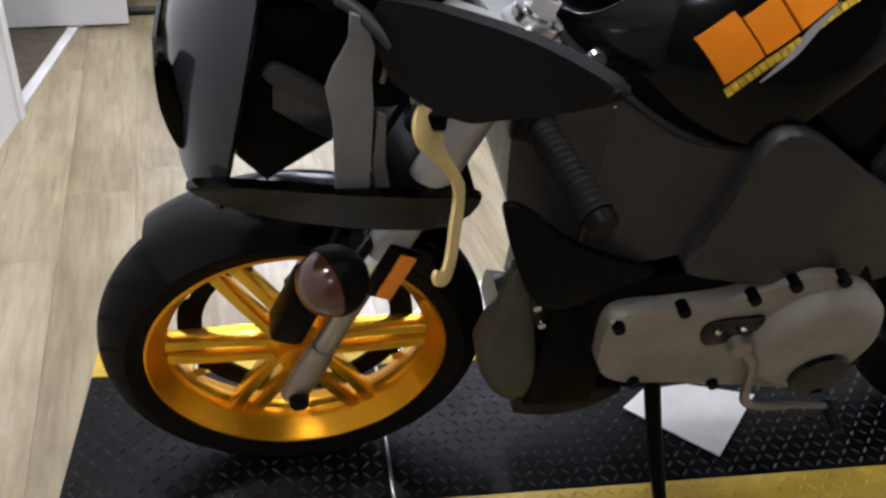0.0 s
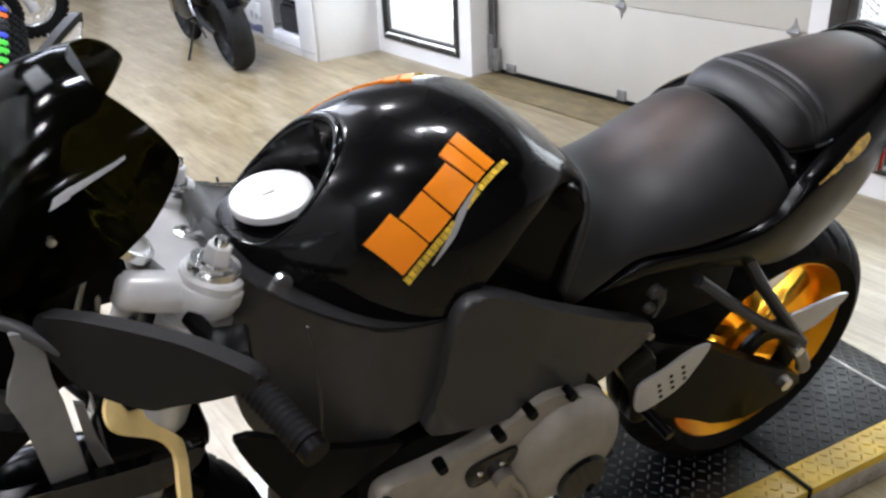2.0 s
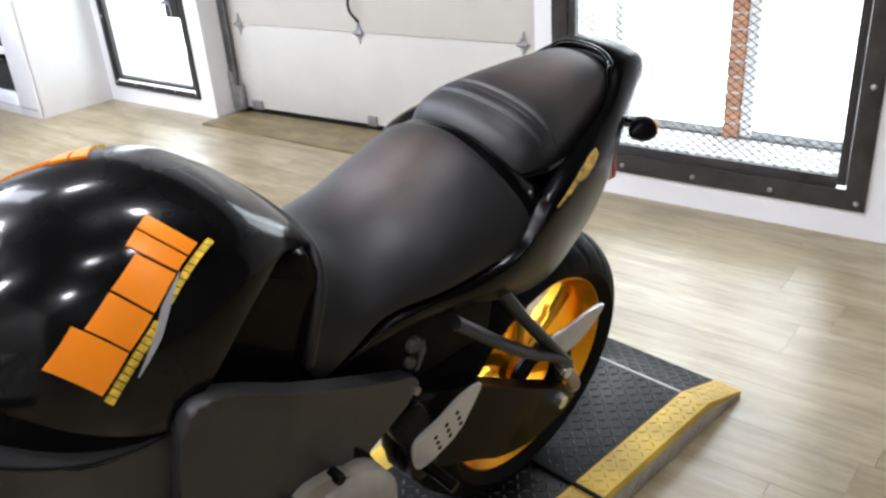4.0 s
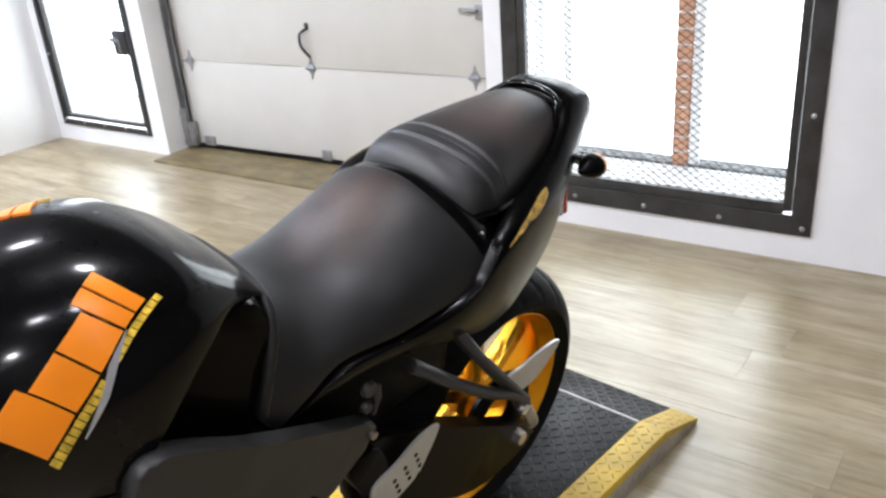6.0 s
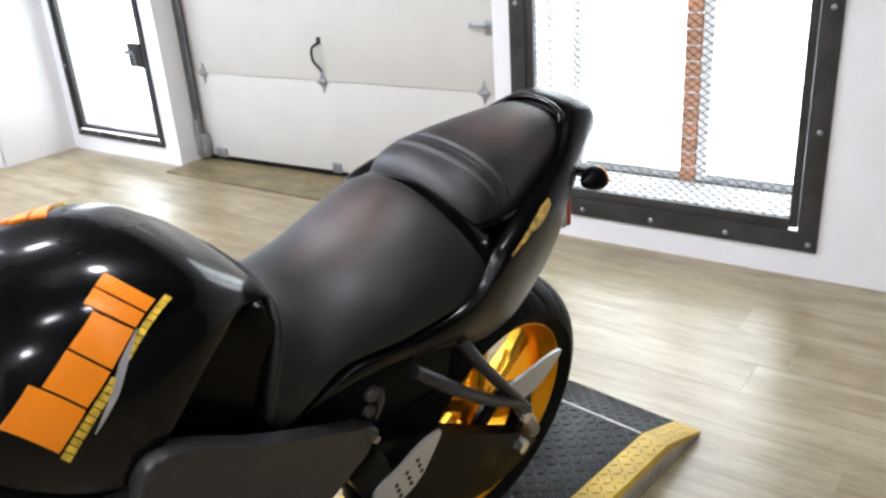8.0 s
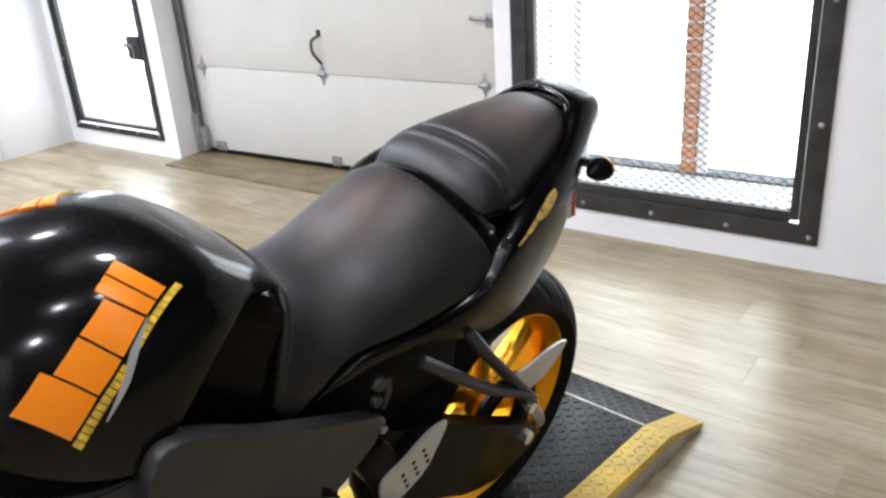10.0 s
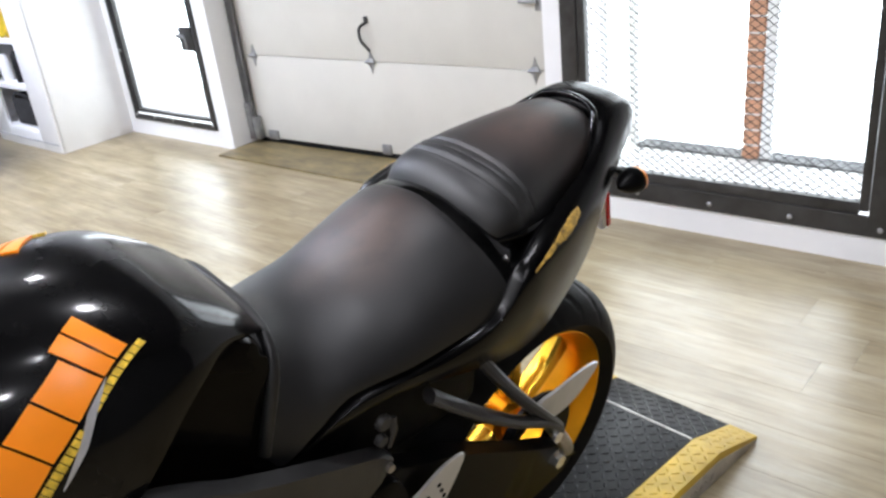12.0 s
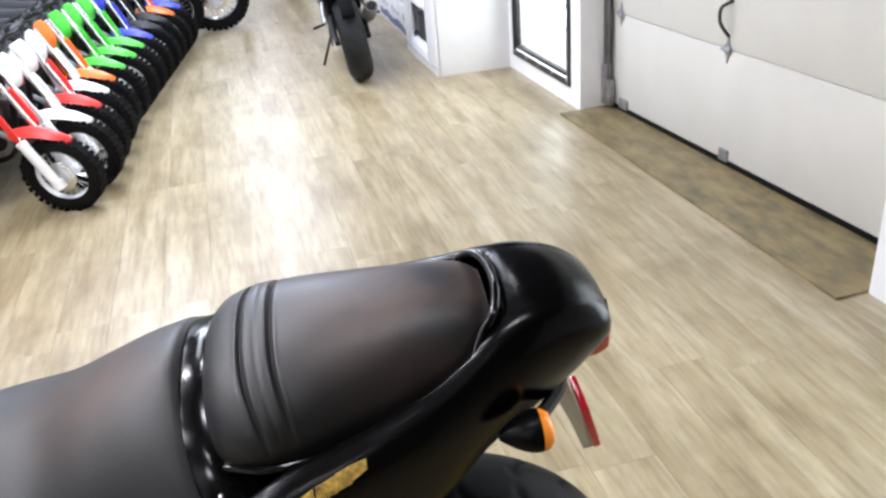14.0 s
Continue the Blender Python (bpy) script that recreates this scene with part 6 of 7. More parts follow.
def rounded_box(name, x0, x1, y0, y1, z0, z1, mat, label, cat, r=0.015, yaw=0):
    ob = make(name, boxed(-(x1 - x0) / 2, (x1 - x0) / 2, -(y1 - y0) / 2, (y1 - y0) / 2, 0, z1 - z0, bevel=r), mat)
    ob.matrix_world = pose((x0 + x1) / 2, (y0 + y1) / 2, z0, 0, 0, yaw)
    return tagged(ob, label, cat)


bag = rounded_box("tool_bag", 2.81, 3.05, 5.70, 6.05, 0.128, 0.33, M["bag_black"], "black fabric tool bag on the lowest shelf", "bag", 0.03)
part("strap", tube([(-0.10, -0.10, 0.17), (-0.125, -0.06, 0.215), (-0.125, 0.06, 0.215), (-0.10, 0.10, 0.17)], 0.010, 8), M["bag_black"], bag)
can = rounded_box("spray_bottle", 2.82, 2.90, 5.72, 5.80, 0.418, 0.60, M["purple"], "purple plastic bottle on a white shelf", "bottle", 0.02)
part("cap", lathe([(0.0, 0.0), (0.02, 0.0), (0.018, 0.03), (0, 0.03)], 16), M["p_black"], can).matrix_basis = Matrix.Translation((0, 0, 0.18)) @ pose(0, 0, 0, 90, 0, 0)
for x, y, hgt, mm in ((2.86, 5.86, 0.20, "p_black"), (2.90, 5.95, 0.19, "p_black"), (2.85, 6.04, 0.17, "p_white"), (2.98, 5.80, 0.21, "p_white")):
    c = make("canister", lathe([(0, 0), (0.038, 0.0), (0.04, 0.006), (0.04, hgt - 0.03), (0.03, hgt - 0.01), (0.018, hgt), (0, hgt)], 24), M[mm])
    c.matrix_world = Matrix.Translation((x, y, 0.418)) @ pose(0, 0, 0, 90, 0, 0)
    tagged(c, "dark cylindrical canister on a white shelf" if mm == "p_black" else "white cylindrical canister on a white shelf", "canister", "canisters on the shelf")
cloth = bmesh.new()
n = 14
vs = [[cloth.verts.new((2.79 + 0.03 * math.sin(i * 1.3 + j * 0.7) * j / n + 0.02, 5.72 + 0.26 * i / n, 0.725 + 0.26 * (1 - j / n) + 0.012 * math.sin(i * 2.1))) for j in range(n + 1)] for i in range(n + 1)]
for i in range(n):
    for j in range(n):
        cloth.faces.new((vs[i][j], vs[i + 1][j], vs[i + 1][j + 1], vs[i][j + 1]))
bmesh.ops.solidify(cloth, geom=cloth.faces[:], thickness=0.012)
tagged(make("yellow_cloth", cloth, M["yellow_cloth"]), "crumpled bright yellow cloth on a white shelf", "cloth")

# ---- stacked cartons ----


def carton(x, y, z, w, d, h, yaw, printed):
    ob = make("carton", boxed(-d / 2, d / 2, -w / 2, w / 2, 0, h, bevel=0.004), M["carton"])
    ob.matrix_world = pose(x, y, z, 0, 0, yaw)
    tagged(ob, "white carton with a slate-blue band, stacked by the wall", "carton", "stacked cartons")
    band = [(-w / 2 + 0.01 + (w - 0.02) * k / 12, 0.035 + 0.003 * math.sin(k * 1.05 + z * 9)) for k in range(13)]
    bm = plate(band + [(a, b + 0.055 + 0.008 * math.sin(a * 19)) for a, b in band[::-1]], -0.001, 0.0012)
    bm.transform(pose(-d / 2 - 0.001, 0, 0, 0, 0, -90))
    part("printed_band", bm, M["blue"], ob, "plain slate-blue printed band")
    for k in range(3):
        part("printed_bar", boxed(-d / 2 - 0.0015, -d / 2 + 0.001, -w * 0.32 + k * w * 0.22, -w * 0.32 + k * w * 0.22 + w * 0.13, h * 0.52, h * 0.52 + 0.03 + 0.012 * k), M["grey_print"], ob)
    part("tape", boxed(-d / 2 - 0.0012, d / 2 + 0.0012, -0.024, 0.024, h - 0.05, h + 0.001), M["paper"], ob)
    return ob


for k in range(4):
    y = 6.56 + 0.44 * k
    for j in range(3 if k < 3 else 2):
        carton(3.00 + 0.01 * ((k + j) % 3), y + 0.01 * (j % 2), 0.262 * j, 0.42, 0.32, 0.26, 1.5 * ((k * 2 + j) % 3 - 1), True)
carton(3.02, 6.62, 0.786, 0.40, 0.30, 0.20, -8, True)

# ---- small off-road bikes in a row (x ahead from the front axle) ----
CACHE = {}


def shared(key, builder):
    if key not in CACHE:
        bm = builder()
        bmesh.ops.recalc_face_normals(bm, faces=bm.faces[:])
        me = bpy.data.meshes.new(key)
        bm.to_mesh(me)
        bm.free()
        for p in me.polygons:
            p.use_smooth = True
        me.set_sharp_from_angle(angle=radians(38))
        CACHE[key] = me
    return CACHE[key]


def piece(name, key, builder, mat, parent, label=""):
    """A part whose mesh is shared by all alike pieces of one colour."""
    me = shared(key + "_" + mat, builder)
    if not me.materials:
        me.materials.append(M[mat])
    ob = new(name, me)
    ob.parent = parent
    if label:
        ob["label"] = label
    return ob


def knobby(R, w, n=36):
    bm = lathe([(R - 0.062, -w * 0.40), (R - 0.045, -w * 0.5), (R - 0.02, -w * 0.48), (R - 0.008, -w * 0.30), (R - 0.006, 0), (R - 0.008, w * 0.30), (R - 0.02, w * 0.48), (R - 0.045, w * 0.5), (R - 0.062, w * 0.40)], 48, close=True)
    for k in range(n):
        a = 2 * math.pi * k / n
        for f in ((-0.33, 0.0, 0.33) if k % 2 else (-0.42, -0.16, 0.16, 0.42)):
            box(bm, R - 0.014, R + 0.001, f * w - w * 0.085, f * w + w * 0.085, -0.011, 0.011, 0.0, pose(0, 0, 0, 0, math.degrees(a), 0))
    return bm


def spoked_rim(R, w, spokes=24):
    r = R - 0.060
    bm = lathe([(r, -w * 0.3), (r + 0.006, -w * 0.33), (r + 0.006, w * 0.33), (r, w * 0.3), (r - 0.008, w * 0.12), (r - 0.008, -w * 0.12)], 48, close=True)
    join(bm, lathe([(0.0, -0.03), (0.022, -0.03), (0.024, -0.024), (0.014, -0.01), (0.014, 0.01), (0.024, 0.024), (0.022, 0.03), (0, 0.03)], 20))
    for k in range(spokes):
        a = 2 * math.pi * k / spokes
        y = 0.02 if k % 2 else -0.02
        b = a + (0.3 if (k // 2) % 2 else -0.3)
        join(bm, tube([(0.02 * math.cos(b), y, 0.02 * math.sin(b)), ((r - 0.006) * math.cos(a), 0, (r - 0.006) * math.sin(a))], 0.0014, 4, 1))
    return bm


def disc_hub():
    bm = lathe([(0.03, -0.032), (0.072, -0.032), (0.072, -0.028), (0.03, -0.028)], 32, close=True)
    join(bm, lathe([(0, -0.036), (0.05, -0.034), (0.05, -0.026), (0, -0.024)], 20))
    return bm


def off_road_bike(m, colour, tag, rim="alloy", scale=1.0, R=0.185, group="small off-road bikes in a row", fork_mat="p_white"):
    s = scale
    root = tagged(empty("dirt_bike", m @ Matrix.Diagonal((s, s, s, 1))), "small %s off-road bike parked in a row" % tag if group else "%s off-road bike standing on the plank floor" % tag, "dirt bike", group)

    def p(name, key, b, mat, label="", parent=None):
        return piece(name, "%s_%g" % (key, R), b, mat, parent or root, label)

    for x, r, w in ((0.0, R, 0.07), (-0.98, R * 0.92, 0.085)):
        hub = p("front_wheel" if x == 0 else "rear_wheel", "rim%g" % x, lambda r=r, w=w: spoked_rim(r, w), rim, "spoked wheel")
        hub.location = (x, 0, r)
        p("tyre", "tyre%g" % x, lambda r=r, w=w: knobby(r, w), "rubber_black", "knobbly black tyre", hub)
        p("brake_disc", "disc", disc_hub, "alloy", "", hub)
    for y in (-0.075, 0.075):
        p("fork_leg", "leg%g" % y, lambda y=y: join(join(tube([(0.012, y, R - 0.035), (-0.10, y, R + 0.20)], 0.0235, 14, 1), tube([(0.012, y, R - 0.035), (0.0, y, R)], 0.029, 14, 1)), tube([(-0.09, y, R + 0.18), (-0.10, y, R + 0.20)], 0.026, 14, 1)), fork_mat)
        p("fork_tube", "ftube%g" % y, lambda y=y: tube([(-0.09, y, R + 0.18), (-0.235, y, R + 0.50)], 0.0125, 12, 1), "alloy")
        p("fork_guard", "guard%g" % y, lambda y=y: plate(smooth_outline([(-0.113, R + 0.215), (-0.085, R + 0.225), (-0.118, R + 0.31), (-0.150, R + 0.38), (-0.172, R + 0.385), (-0.148, R + 0.31)], 3), y * 1.26 - 0.005, y * 1.26 + 0.005, 0.003), colour if tag not in ("black",) else "p_black")

    def fender(x0, x1, z0, z1, w, tip):
        rings = []
        for k in range(13):
            f = k / 12
            x = x0 + (x1 - x0) * f
            z = z0 + (z1 - z0) * f + 0.03 * math.sin(math.pi * f)
            ww = w * (0.72 + 0.28 * math.sin(math.pi * min(1, f * 1.25))) * (1.0 if f < 0.75 else 1.0 - (f - 0.75) * 2.4 * tip)
            rings.append([(x, ww * u, z - 0.028 * abs(u) ** 2.5 + d) for u, d in ((-1, 0), (-0.6, 0), (-0.2, 0.004), (0.2, 0.004), (0.6, 0), (1, 0), (0.95, -0.005), (0.5, -0.005), (-0.5, -0.005), (-0.95, -0.005))])
        return loft(rings)

    p("front_fender", "ffender", lambda: fender(-0.175, 0.095, R + 0.225, R + 0.180, 0.047, 1.0), colour, "long %s front fender" % tag)
    p("rear_fender", "rfender", lambda: fender(-0.78, -1.22, 0.60, 0.66, 0.08, 0.6), colour, "%s rear fender" % tag)
    p("number_plate", "plate", lambda: plate(smooth_outline([(-0.200, R + 0.36), (-0.190, R + 0.43), (-0.235, R + 0.51), (-0.25, R + 0.50), (-0.225, R + 0.42), (-0.230, R + 0.36)], 3), -0.052, 0.052, 0.006), "p_white" if tag == "red" else ("p_black" if tag == "black" else colour), "plain front number plate")
    for y in (-1, 1):
        p("shroud", "shroud%d" % y, lambda y=y: plate(smooth_outline([(-0.31, 0.58), (-0.36, 0.63), (-0.47, 0.61), (-0.56, 0.56), (-0.44, 0.47), (-0.35, 0.44)], 4), y * 0.10 - 0.012, y * 0.10 + 0.012, 0.006), colour, "%s side shroud" % tag)
        p("shroud_panel", "spanel%d" % y, lambda y=y: plate([(-0.34, 0.59), (-0.40, 0.61), (-0.46, 0.595), (-0.42, 0.56), (-0.45, 0.52), (-0.38, 0.53)], y * 0.10 - 0.0145, y * 0.10 + 0.0145), "p_white" if tag != "white" else "p_red", "contrasting shroud panel")
        p("side_plate", "side%d" % y, lambda y=y: plate(smooth_outline([(-0.66, 0.57), (-0.92, 0.60), (-0.86, 0.47), (-0.70, 0.44)], 4), y * 0.08 - 0.008, y * 0.08 + 0.008, 0.004), "p_white" if tag != "white" else "p_red")
    p("seat", "seat", lambda: loft([[(x, w * u, z + h * (1 - abs(u) ** 3)) for u in (-1, -0.7, -0.3, 0, 0.3, 0.7, 1)] + [(x, w * 0.8, z - 0.03), (x, -w * 0.8, z - 0.03)] for x, w, z, h in ((-0.44, 0.05, 0.60, 0.035), (-0.55, 0.07, 0.595, 0.04), (-0.75, 0.085, 0.60, 0.045), (-0.93, 0.085, 0.63, 0.04), (-1.0, 0.06, 0.64, 0.02))]), "p_black")
    p("fuel_tank", "tank", lambda: loft([[(x, w * math.cos(b), z + h * math.sin(b)) for b in span(0, 2 * math.pi * 15 / 16, 16)] for x, w, z, h in ((-0.25, 0.03, 0.60, 0.03), (-0.30, 0.08, 0.59, 0.07), (-0.40, 0.09, 0.57, 0.085), (-0.50, 0.07, 0.56, 0.06), (-0.54, 0.03, 0.56, 0.03))]), "p_black")
    p("engine", "engine", lambda: join(join(boxed(-0.66, -0.36, -0.075, 0.075, 0.22, 0.40, bevel=0.03), lathe([(0, -0.10), (0.07, -0.10), (0.08, -0.085), (0.08, 0.085), (0.07, 0.10), (0, 0.10)], 24), pose(-0.50, 0, 0.30)), boxed(-0.42, -0.30, -0.055, 0.055, 0.36, 0.47, bevel=0.015)), "p_black")
    p("engine_cover", "ecover", lambda: join(lathe([(0, -0.106), (0.045, -0.106), (0.052, -0.10), (0.052, -0.09), (0, -0.09)], 20), lathe([(0, 0.09), (0.052, 0.09), (0.052, 0.10), (0.045, 0.106), (0, 0.106)], 20)), "engine_grey").location = (-0.50, 0, 0.30)
    p("frame", "frame", lambda: join(join(tube([(-0.22, 0, 0.62), (-0.27, 0, 0.42), (-0.36, 0, 0.20), (-0.62, 0, 0.19), (-0.70, 0, 0.40), (-0.60, 0, 0.56)], 0.016, 8), tube([(-0.24, 0, 0.60), (-0.45, 0, 0.54), (-0.70, 0, 0.54), (-1.0, 0, 0.60)], 0.015, 8)), tube([(-0.70, 0.06, 0.40), (-0.85, 0.06, 0.55)], 0.01, 8)), "p_black")
    for y in (-1, 1):
        p("swingarm", "arm%d" % y, lambda y=y: tube([(-0.68, y * 0.06, 0.30), (-0.85, y * 0.07, 0.24), (-0.98, y * 0.065, R * 0.92)], 0.014, 8), "engine_grey")
    p("exhaust", "exhaust", lambda: join(tube([(-0.34, 0.05, 0.42), (-0.24, 0.07, 0.34), (-0.34, 0.10, 0.25), (-0.60, 0.11, 0.33), (-0.78, 0.11, 0.45)], 0.014, 10), tube([(-0.76, 0.11, 0.44), (-1.05, 0.12, 0.56)], [0.03, 0.036], 14, 1)), "engine_grey")
    bar = p("handlebar", "bar", lambda: join(tube([(-0.33, -0.30, 0.735), (-0.29, -0.18, 0.745), (-0.255, -0.07, 0.685), (-0.25, 0.07, 0.685), (-0.29, 0.18, 0.745), (-0.33, 0.30, 0.735)], 0.011, 8), tube([(-0.275, -0.14, 0.735), (-0.275, 0.14, 0.735)], 0.017, 10, 1)), "p_black")
    for y in (-1, 1):
        p("grip", "grip%d" % y, lambda y=y: tube([(-0.30, y * 0.20, 0.744), (-0.335, y * 0.315, 0.735)], 0.018, 10, 1), "rubber_black", "", bar)
        p("hand_lever", "lever%d" % y, lambda y=y: tube([(-0.27, y * 0.17, 0.745), (-0.25, y * 0.20, 0.74), (-0.27, y * 0.29, 0.73)], 0.006, 6), "p_black", "", bar)
    for y in (-1, 1):
        p("foot_peg", "peg%d" % y, lambda y=y: boxed(-0.60, -0.565, min(y * 0.08, y * 0.18), max(y * 0.08, y * 0.18), 0.235, 0.25, bevel=0.003), "engine_grey")
    p("kick_stand", "kstand", lambda: tube([(-0.55, -0.08, 0.22), (-0.57, -0.17, 0.02)], 0.009, 8, 1), "p_black")
    return root


ROW = ("red", "white", "red", "white", "orange", "green", "green", "green", "blue", "black", "black", "orange", "blue")
for k, tag in enumerate(ROW):
    y = 4.16 + 0.262 * k
    x = 0.65 + 0.165 * (y - 4.16) - (0.06 if k > 3 else 0.0) + (0.0, 0.02, 0.0, -0.03, 0, 0, 0, 0, 0, 0, 0, 0, 0)[k]
    off_road_bike(pose(x, y, 0, 6, 0, -19 + 3 * math.sin(k * 2.3)), "p_" + tag, tag, rim="p_white" if k in (0, 4) else ("alloy" if k % 3 else "p_black"))
# a larger bike at the row's end and a pale green one beyond it
off_road_bike(pose(1.10, 7.72, 0, 5, 0, 2), "p_black", "black", rim="alloy", scale=1.38, group="")
off_road_bike(pose(1.46, 7.98, 0, 5, 0, -4), "p_mint", "pale green and white", rim="alloy", scale=1.62, group="", fork_mat="white_alloy")
stand = tagged(empty("bike_stand", pose(0, 0, 0)), "black tubular steel stand under a small bike", "stand")
for dy in (0.0, 0.24):
    part("stand_loop", tube([(-0.30, 3.92 + dy, 0.35), (-0.30, 3.92 + dy, 0.05), (-0.27, 3.92 + dy, 0.02), (0.08, 3.92 + dy, 0.02), (0.12, 3.92 + dy, 0.05), (0.10, 3.92 + dy, 0.36)], 0.017, 10), M["p_black"], stand)
part("stand_top", boxed(-0.32, 0.12, 3.92, 4.16, 0.34, 0.365, bevel=0.005), M["p_black"], stand)


# ---- road bikes beyond the garage door ----
def road_bike(name, m, paint, label, lean_stand=True):
    root = tagged(empty(name, m), label, "motorcycle")

    def hull(nm, top, low, half, x0, x1, mat, lab="", pw=2.4):
        return part(nm, Dome(top, low, half, pw).mesh(x0, x1, 22, 24), mat, root, lab)

    for nm, x, R, w in (("front_wheel", 0.0, 0.30, 0.12), ("rear_wheel", 1.40, 0.315, 0.185)):
        rim = part(nm, rim_mesh(w * 0.78), M["p_black"], root)
        rim.location = (x, 0, R)
        me = shared("road_tyre_%g" % w, lambda R=R, w=w: tyre_mesh(R, w, 24, 150, 18))
        if not me.materials:
            me.materials.append(M["tyre_grey"])
        t = new("tyre", me)
        t.parent = rim
        t["label"] = "worn dark grey road tyre"
        for k in range(5):
            part("spoke", spoke_mesh(2 * math.pi * k / 5, 0.04, 0.203, 0.03, 0.05, 0, 0.03, 0.1), M["p_black"], rim)
    hull("tank_cover", [(0.42, 0.93), (0.5, 1.0), (0.62, 1.02), (0.75, 0.98), (0.84, 0.88)], [(0.42, 0.84), (0.6, 0.78), (0.84, 0.80)], [(0.42, 0.08), (0.5, 0.15), (0.65, 0.17), (0.84, 0.10)], 0.42, 0.84, paint, "painted fuel tank")
    hull("rider_seat", [(0.80, 0.86), (0.95, 0.83), (1.08, 0.86), (1.15, 0.90)], [(0.80, 0.77), (1.15, 0.80)], [(0.80, 0.10), (1.0, 0.15), (1.15, 0.13)], 0.80, 1.15, M["vinyl"])
    hull("pillion_seat", [(1.13, 0.92), (1.2, 0.955), (1.38, 0.965), (1.46, 0.95)], [(1.13, 0.86), (1.46, 0.9)], [(1.13, 0.10), (1.25, 0.11), (1.46, 0.06)], 1.13, 1.46, M["vinyl"])
    hull("tail_section", [(0.85, 0.80), (1.1, 0.86), (1.3, 0.90), (1.5, 0.93), (1.60, 0.90)], [(0.85, 0.70), (1.1, 0.71), (1.4, 0.75), (1.60, 0.83)], [(0.85, 0.14), (1.2, 0.15), (1.45, 0.12), (1.60, 0.045)], 0.85, 1.60, paint)
    part("side_box", boxed(0.98, 1.30, -0.14, 0.14, 0.50, 0.74, bevel=0.04), M["matt_black"], root)
    hull("nose_fairing", [(-0.12, 0.86), (0.0, 0.98), (0.15, 1.10), (0.32, 1.10)], [(-0.12, 0.78), (0.1, 0.70), (0.32, 0.72)], [(-0.12, 0.06), (0.0, 0.14), (0.32, 0.19)], -0.12, 0.32, paint)
    part("engine_block", boxed(0.35, 0.90, -0.15, 0.15, 0.30, 0.72, bevel=0.05), M["p_black"], root)
    part("tail_light", boxed(1.535, 1.590, -0.042, 0.042, 0.845, 0.900, bevel=0.014), M["stay"], root, "pale grey tail light lens")
    part("rear_mudguard", plate(smooth_outline([(1.35, 0.78), (1.52, 0.84), (1.66, 0.66), (1.70, 0.56), (1.66, 0.55), (1.55, 0.70)], 4), -0.05, 0.05, 0.006), M["matt_black"], root)
    for s in (-1, 1):
        part("frame_beam", tube([(0.30, s * 0.10, 0.86), (0.55, s * 0.17, 0.72), (0.88, s * 0.14, 0.50)], 0.028, 10), M["p_black"], root)
        part("subframe_tube", tube([(0.86, s * 0.10, 0.62), (1.10, s * 0.11, 0.74), (1.30, s * 0.10, 0.82)], 0.013, 10), M["p_black"], root)
        part("swingarm_side", tube([(0.90, s * 0.10, 0.42), (1.15, s * 0.125, 0.36), (1.40, s * 0.12, 0.315)], [0.032, 0.028, 0.022], 10), M["p_black"], root)
        part("peg_hanger", tube([(0.98, s * 0.15, 0.58), (1.06, s * 0.17, 0.48), (1.10, s * 0.17, 0.42)], 0.012, 8), M["engine_grey"], root)
        part("foot_peg", tube([(1.10, s * 0.17, 0.42), (1.12, s * 0.27, 0.41)], 0.012, 8, 1), M["p_black"], root)
        part("fork_tube", tube([(0.25, s * 0.10, 0.95), (0.0, s * 0.10, 0.29)], 0.024, 12, 1), M["fork_grey"], root)
        bar = part("handlebar", tube([(0.25, s * 0.10, 0.97), (0.30, s * 0.25, 0.98), (0.36, s * 0.36, 0.965)], 0.012, 8), M["p_black"], root)
        part("grip", tube([(0.315, s * 0.27, 0.978), (0.36, s * 0.37, 0.965)], 0.018, 10, 1), M["rubber_black"], bar)
        mir = part("mirror", tube([(0.05, s * 0.17, 1.02), (0.05, s * 0.27, 1.10), (0.06, s * 0.31, 1.13)], 0.008, 8), M["p_black"], root)
        head = lathe([(0, -0.02), (0.04, -0.016), (0.055, -0.004), (0.055, 0.004), (0, 0.004)], 24)
        head.transform(Matrix.Translation((0.08, s * 0.32, 1.14)) @ pose(0, 0, 0, 0, 0, 90) @ Matrix.Diagonal((1.3, 1, 0.85, 1)))
        part("mirror_glass", head, M["mirror_glass"], mir, "oval mirror glass")
        sig = part("turn_signal", tube([(1.50, s * 0.05, 0.82), (1.50, s * 0.14, 0.82)], [0.008, 0.022], 12, 1), M["p_black"], root)
    part("muffler", tube([(0.95, 0.14, 0.34), (1.15, 0.18, 0.42), (1.36, 0.20, 0.52)], [0.03, 0.055, 0.05], 18), M["engine_grey"], root, "dull grey end silencer")
    part("muffler_tip", tube([(1.36, 0.20, 0.52), (1.39, 0.202, 0.535)], 0.036, 16, 1), M["p_black"], root)
    part("side_stand", tube([(0.78, -0.12, 0.30), (0.80, -0.20, 0.16), (0.82, -0.27, 0.035)], 0.011, 8), M["p_black"], root)
    part("paddock_rod", tube([(1.02, -0.15, 0.36), (1.22, -0.16, 0.27)], 0.008, 8, 1), M["p_black"], root)
    part("instrument_pod", boxed(0.12, 0.24, -0.07, 0.07, 0.98, 1.04, bevel=0.015), M["p_black"], root)
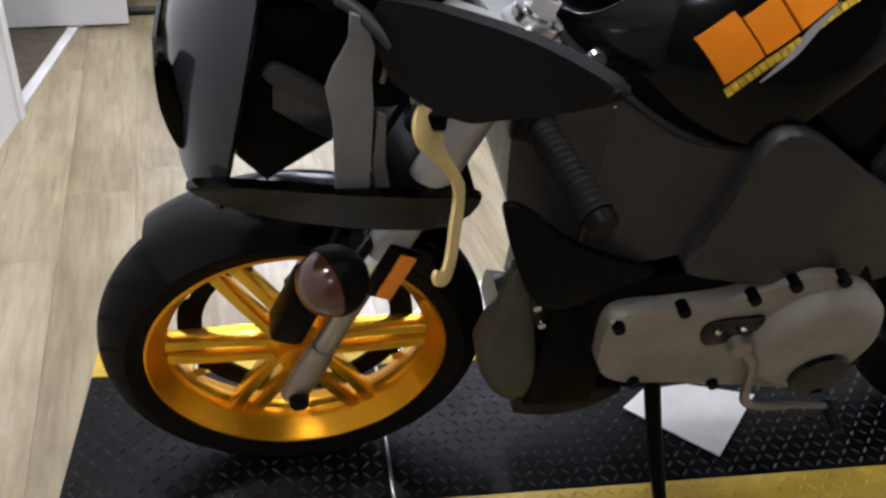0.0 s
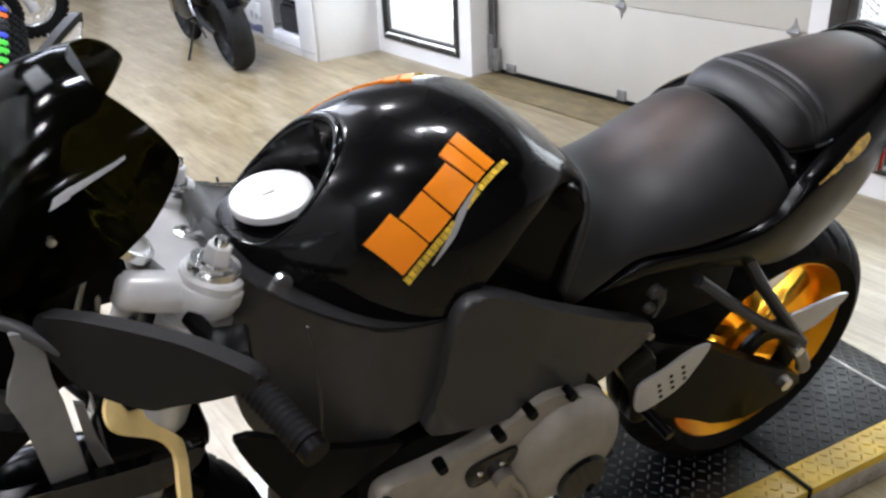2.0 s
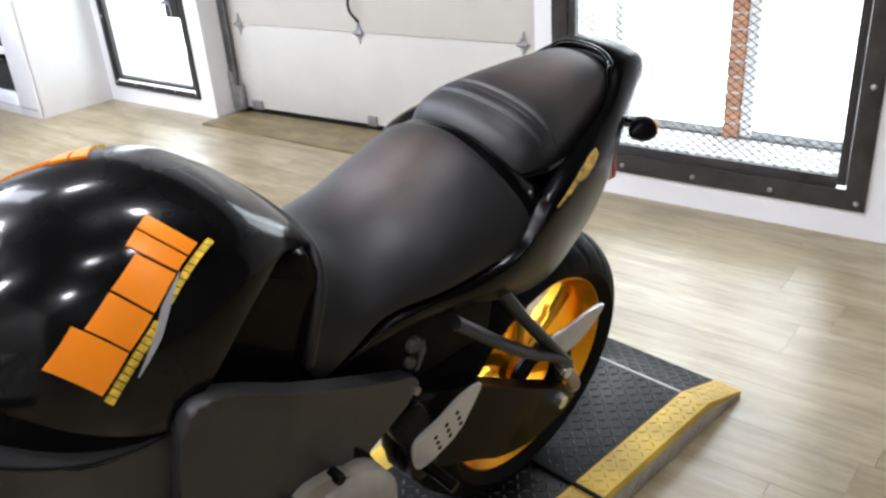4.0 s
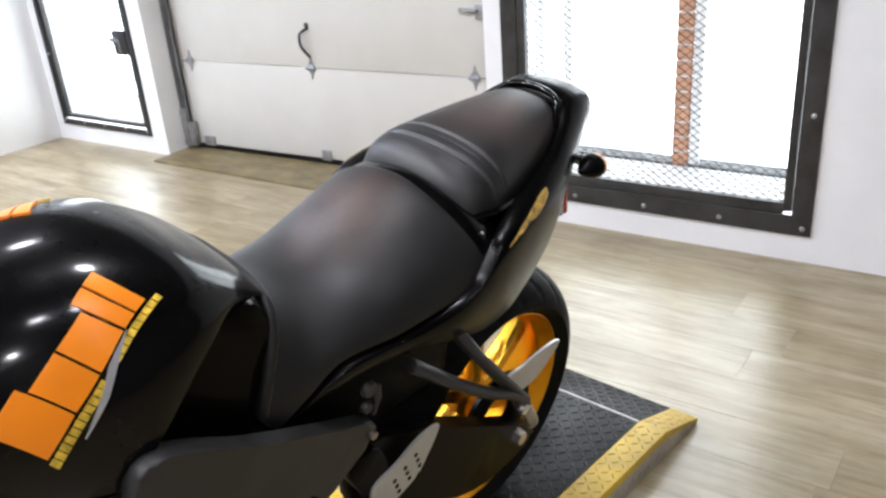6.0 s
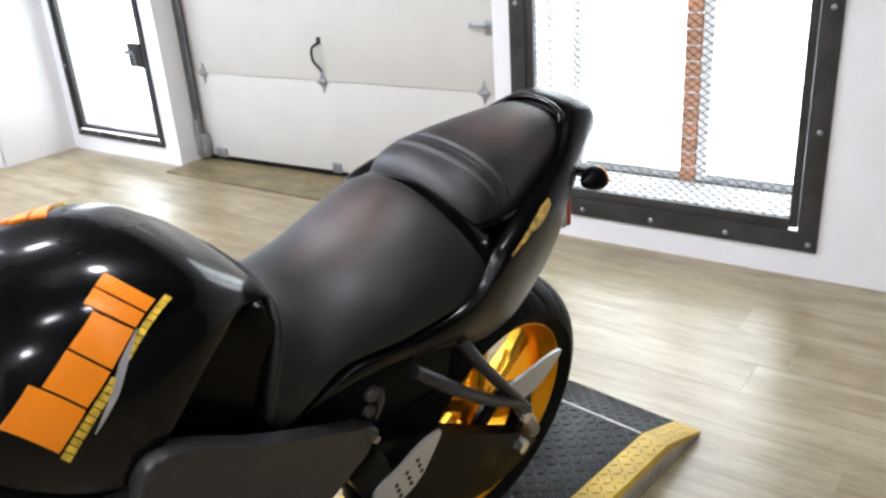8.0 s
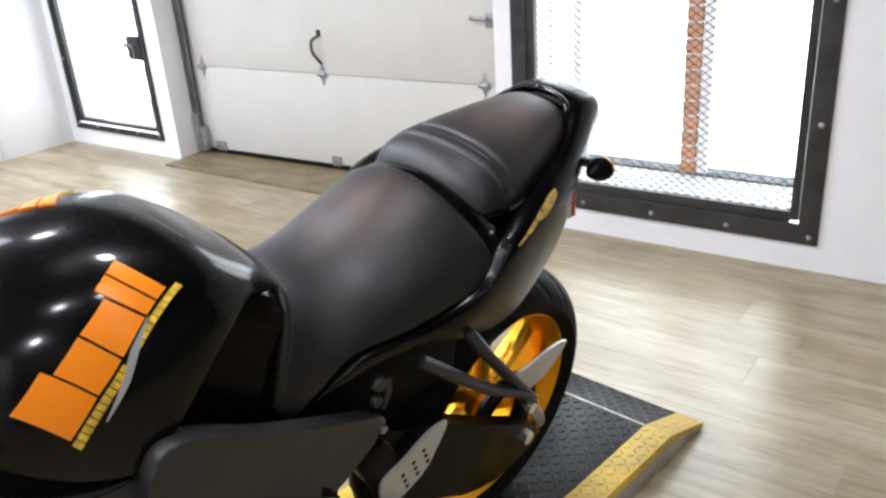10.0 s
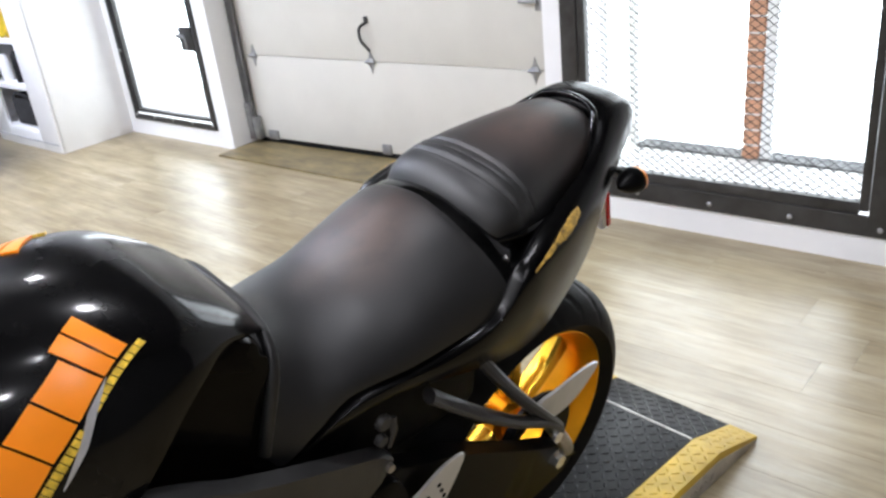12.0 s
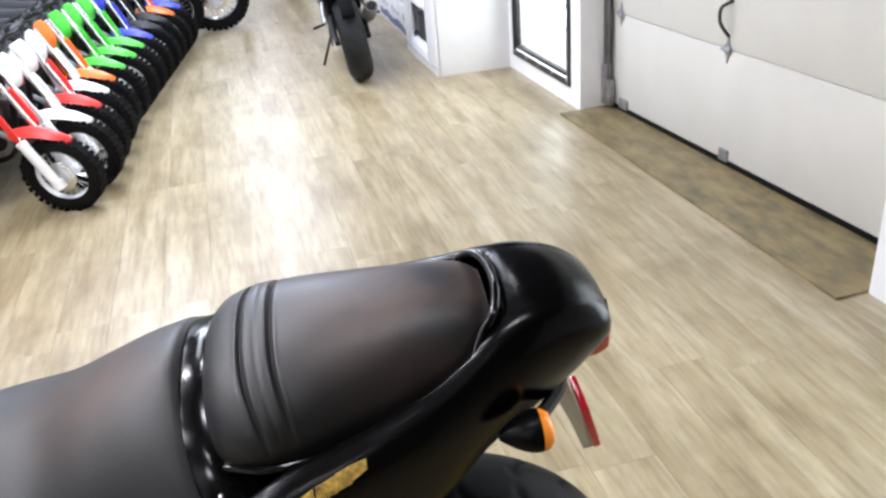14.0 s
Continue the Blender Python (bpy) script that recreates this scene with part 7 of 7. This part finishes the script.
    # the upper works of these bikes sit low over the wheels
    for ob in root.children_recursive:
        if ob.type == "MESH" and "wheel" not in ob.name and (ob.parent is None or "wheel" not in ob.parent.name) and not ob.get("low"):
            ob["low"] = 1
            for v in ob.data.vertices:
                v.co.z = v.co.z if v.co.z < 0.5 else 0.5 + 0.80 * (v.co.z - 0.5)
    return root


road_bike("motorcycle", pose(2.419, 6.864, 0, 0, 0, -94.6) @ pose(0, 0, 0, 8, 0, 0) @ Matrix.Diagonal((0.86, 0.86, 0.86, 1)), M["gloss_black"], "black road motorcycle parked with its worn rear tyre outward")
road_bike("motorcycle", pose(2.42, 11.30, 0, 0, 0, -92) @ pose(0, 0, 0, 8, 0, 0), M["p_red"], "red road motorcycle parked at the far end")

# ---- floor planks ----
PW, PL = 0.1815, 1.22


def plank_mesh(w, length):
    bm = bmesh.new()
    g, e = 0.0002, 0.0004
    lo = [bm.verts.new((x, y, -0.006)) for x, y in ((g, g), (w - g, g), (w - g, length - g), (g, length - g))]
    mid = [bm.verts.new((x, y, -0.0007)) for x, y in ((g, g), (w - g, g), (w - g, length - g), (g, length - g))]
    top = [bm.verts.new((x, y, 0.0)) for x, y in ((g + e, g + e), (w - g - e, g + e), (w - g - e, length - g - e), (g + e, length - g - e))]
    bm.faces.new(top)
    for a, b in ((lo, mid), (mid, top)):
        for i in range(4):
            bm.faces.new((a[i], a[(i + 1) % 4], b[(i + 1) % 4], b[i]))
    return bm


first = None
rest = bmesh.new()
rng = random.Random(4)
for i in range(-10, 21):
    x = -0.38 + i * PW
    off = rng.random() * PL
    for j in range(-3, 13):
        y = -0.9 + j * PL - off
        if y > NORTH:
            continue
        if i >= 0 and y > -1.2 and y < 12.5:
            if first is None:
                first = make("plank", plank_mesh(PW, PL), M["plank"], floor, smooth=False)
                ob = first
            else:
                ob = new("plank", first.data)
                ob.parent = floor
            ob.location = (x, y, 0)
        elif x > WEST - 0.3 and y > SOUTH - 0.4:
            join(rest, plank_mesh(PW, PL), Matrix.Translation((x, y, 0)))
make("plank_field", rest, M["plank"], floor, smooth=False)["kind"] = "stuff"
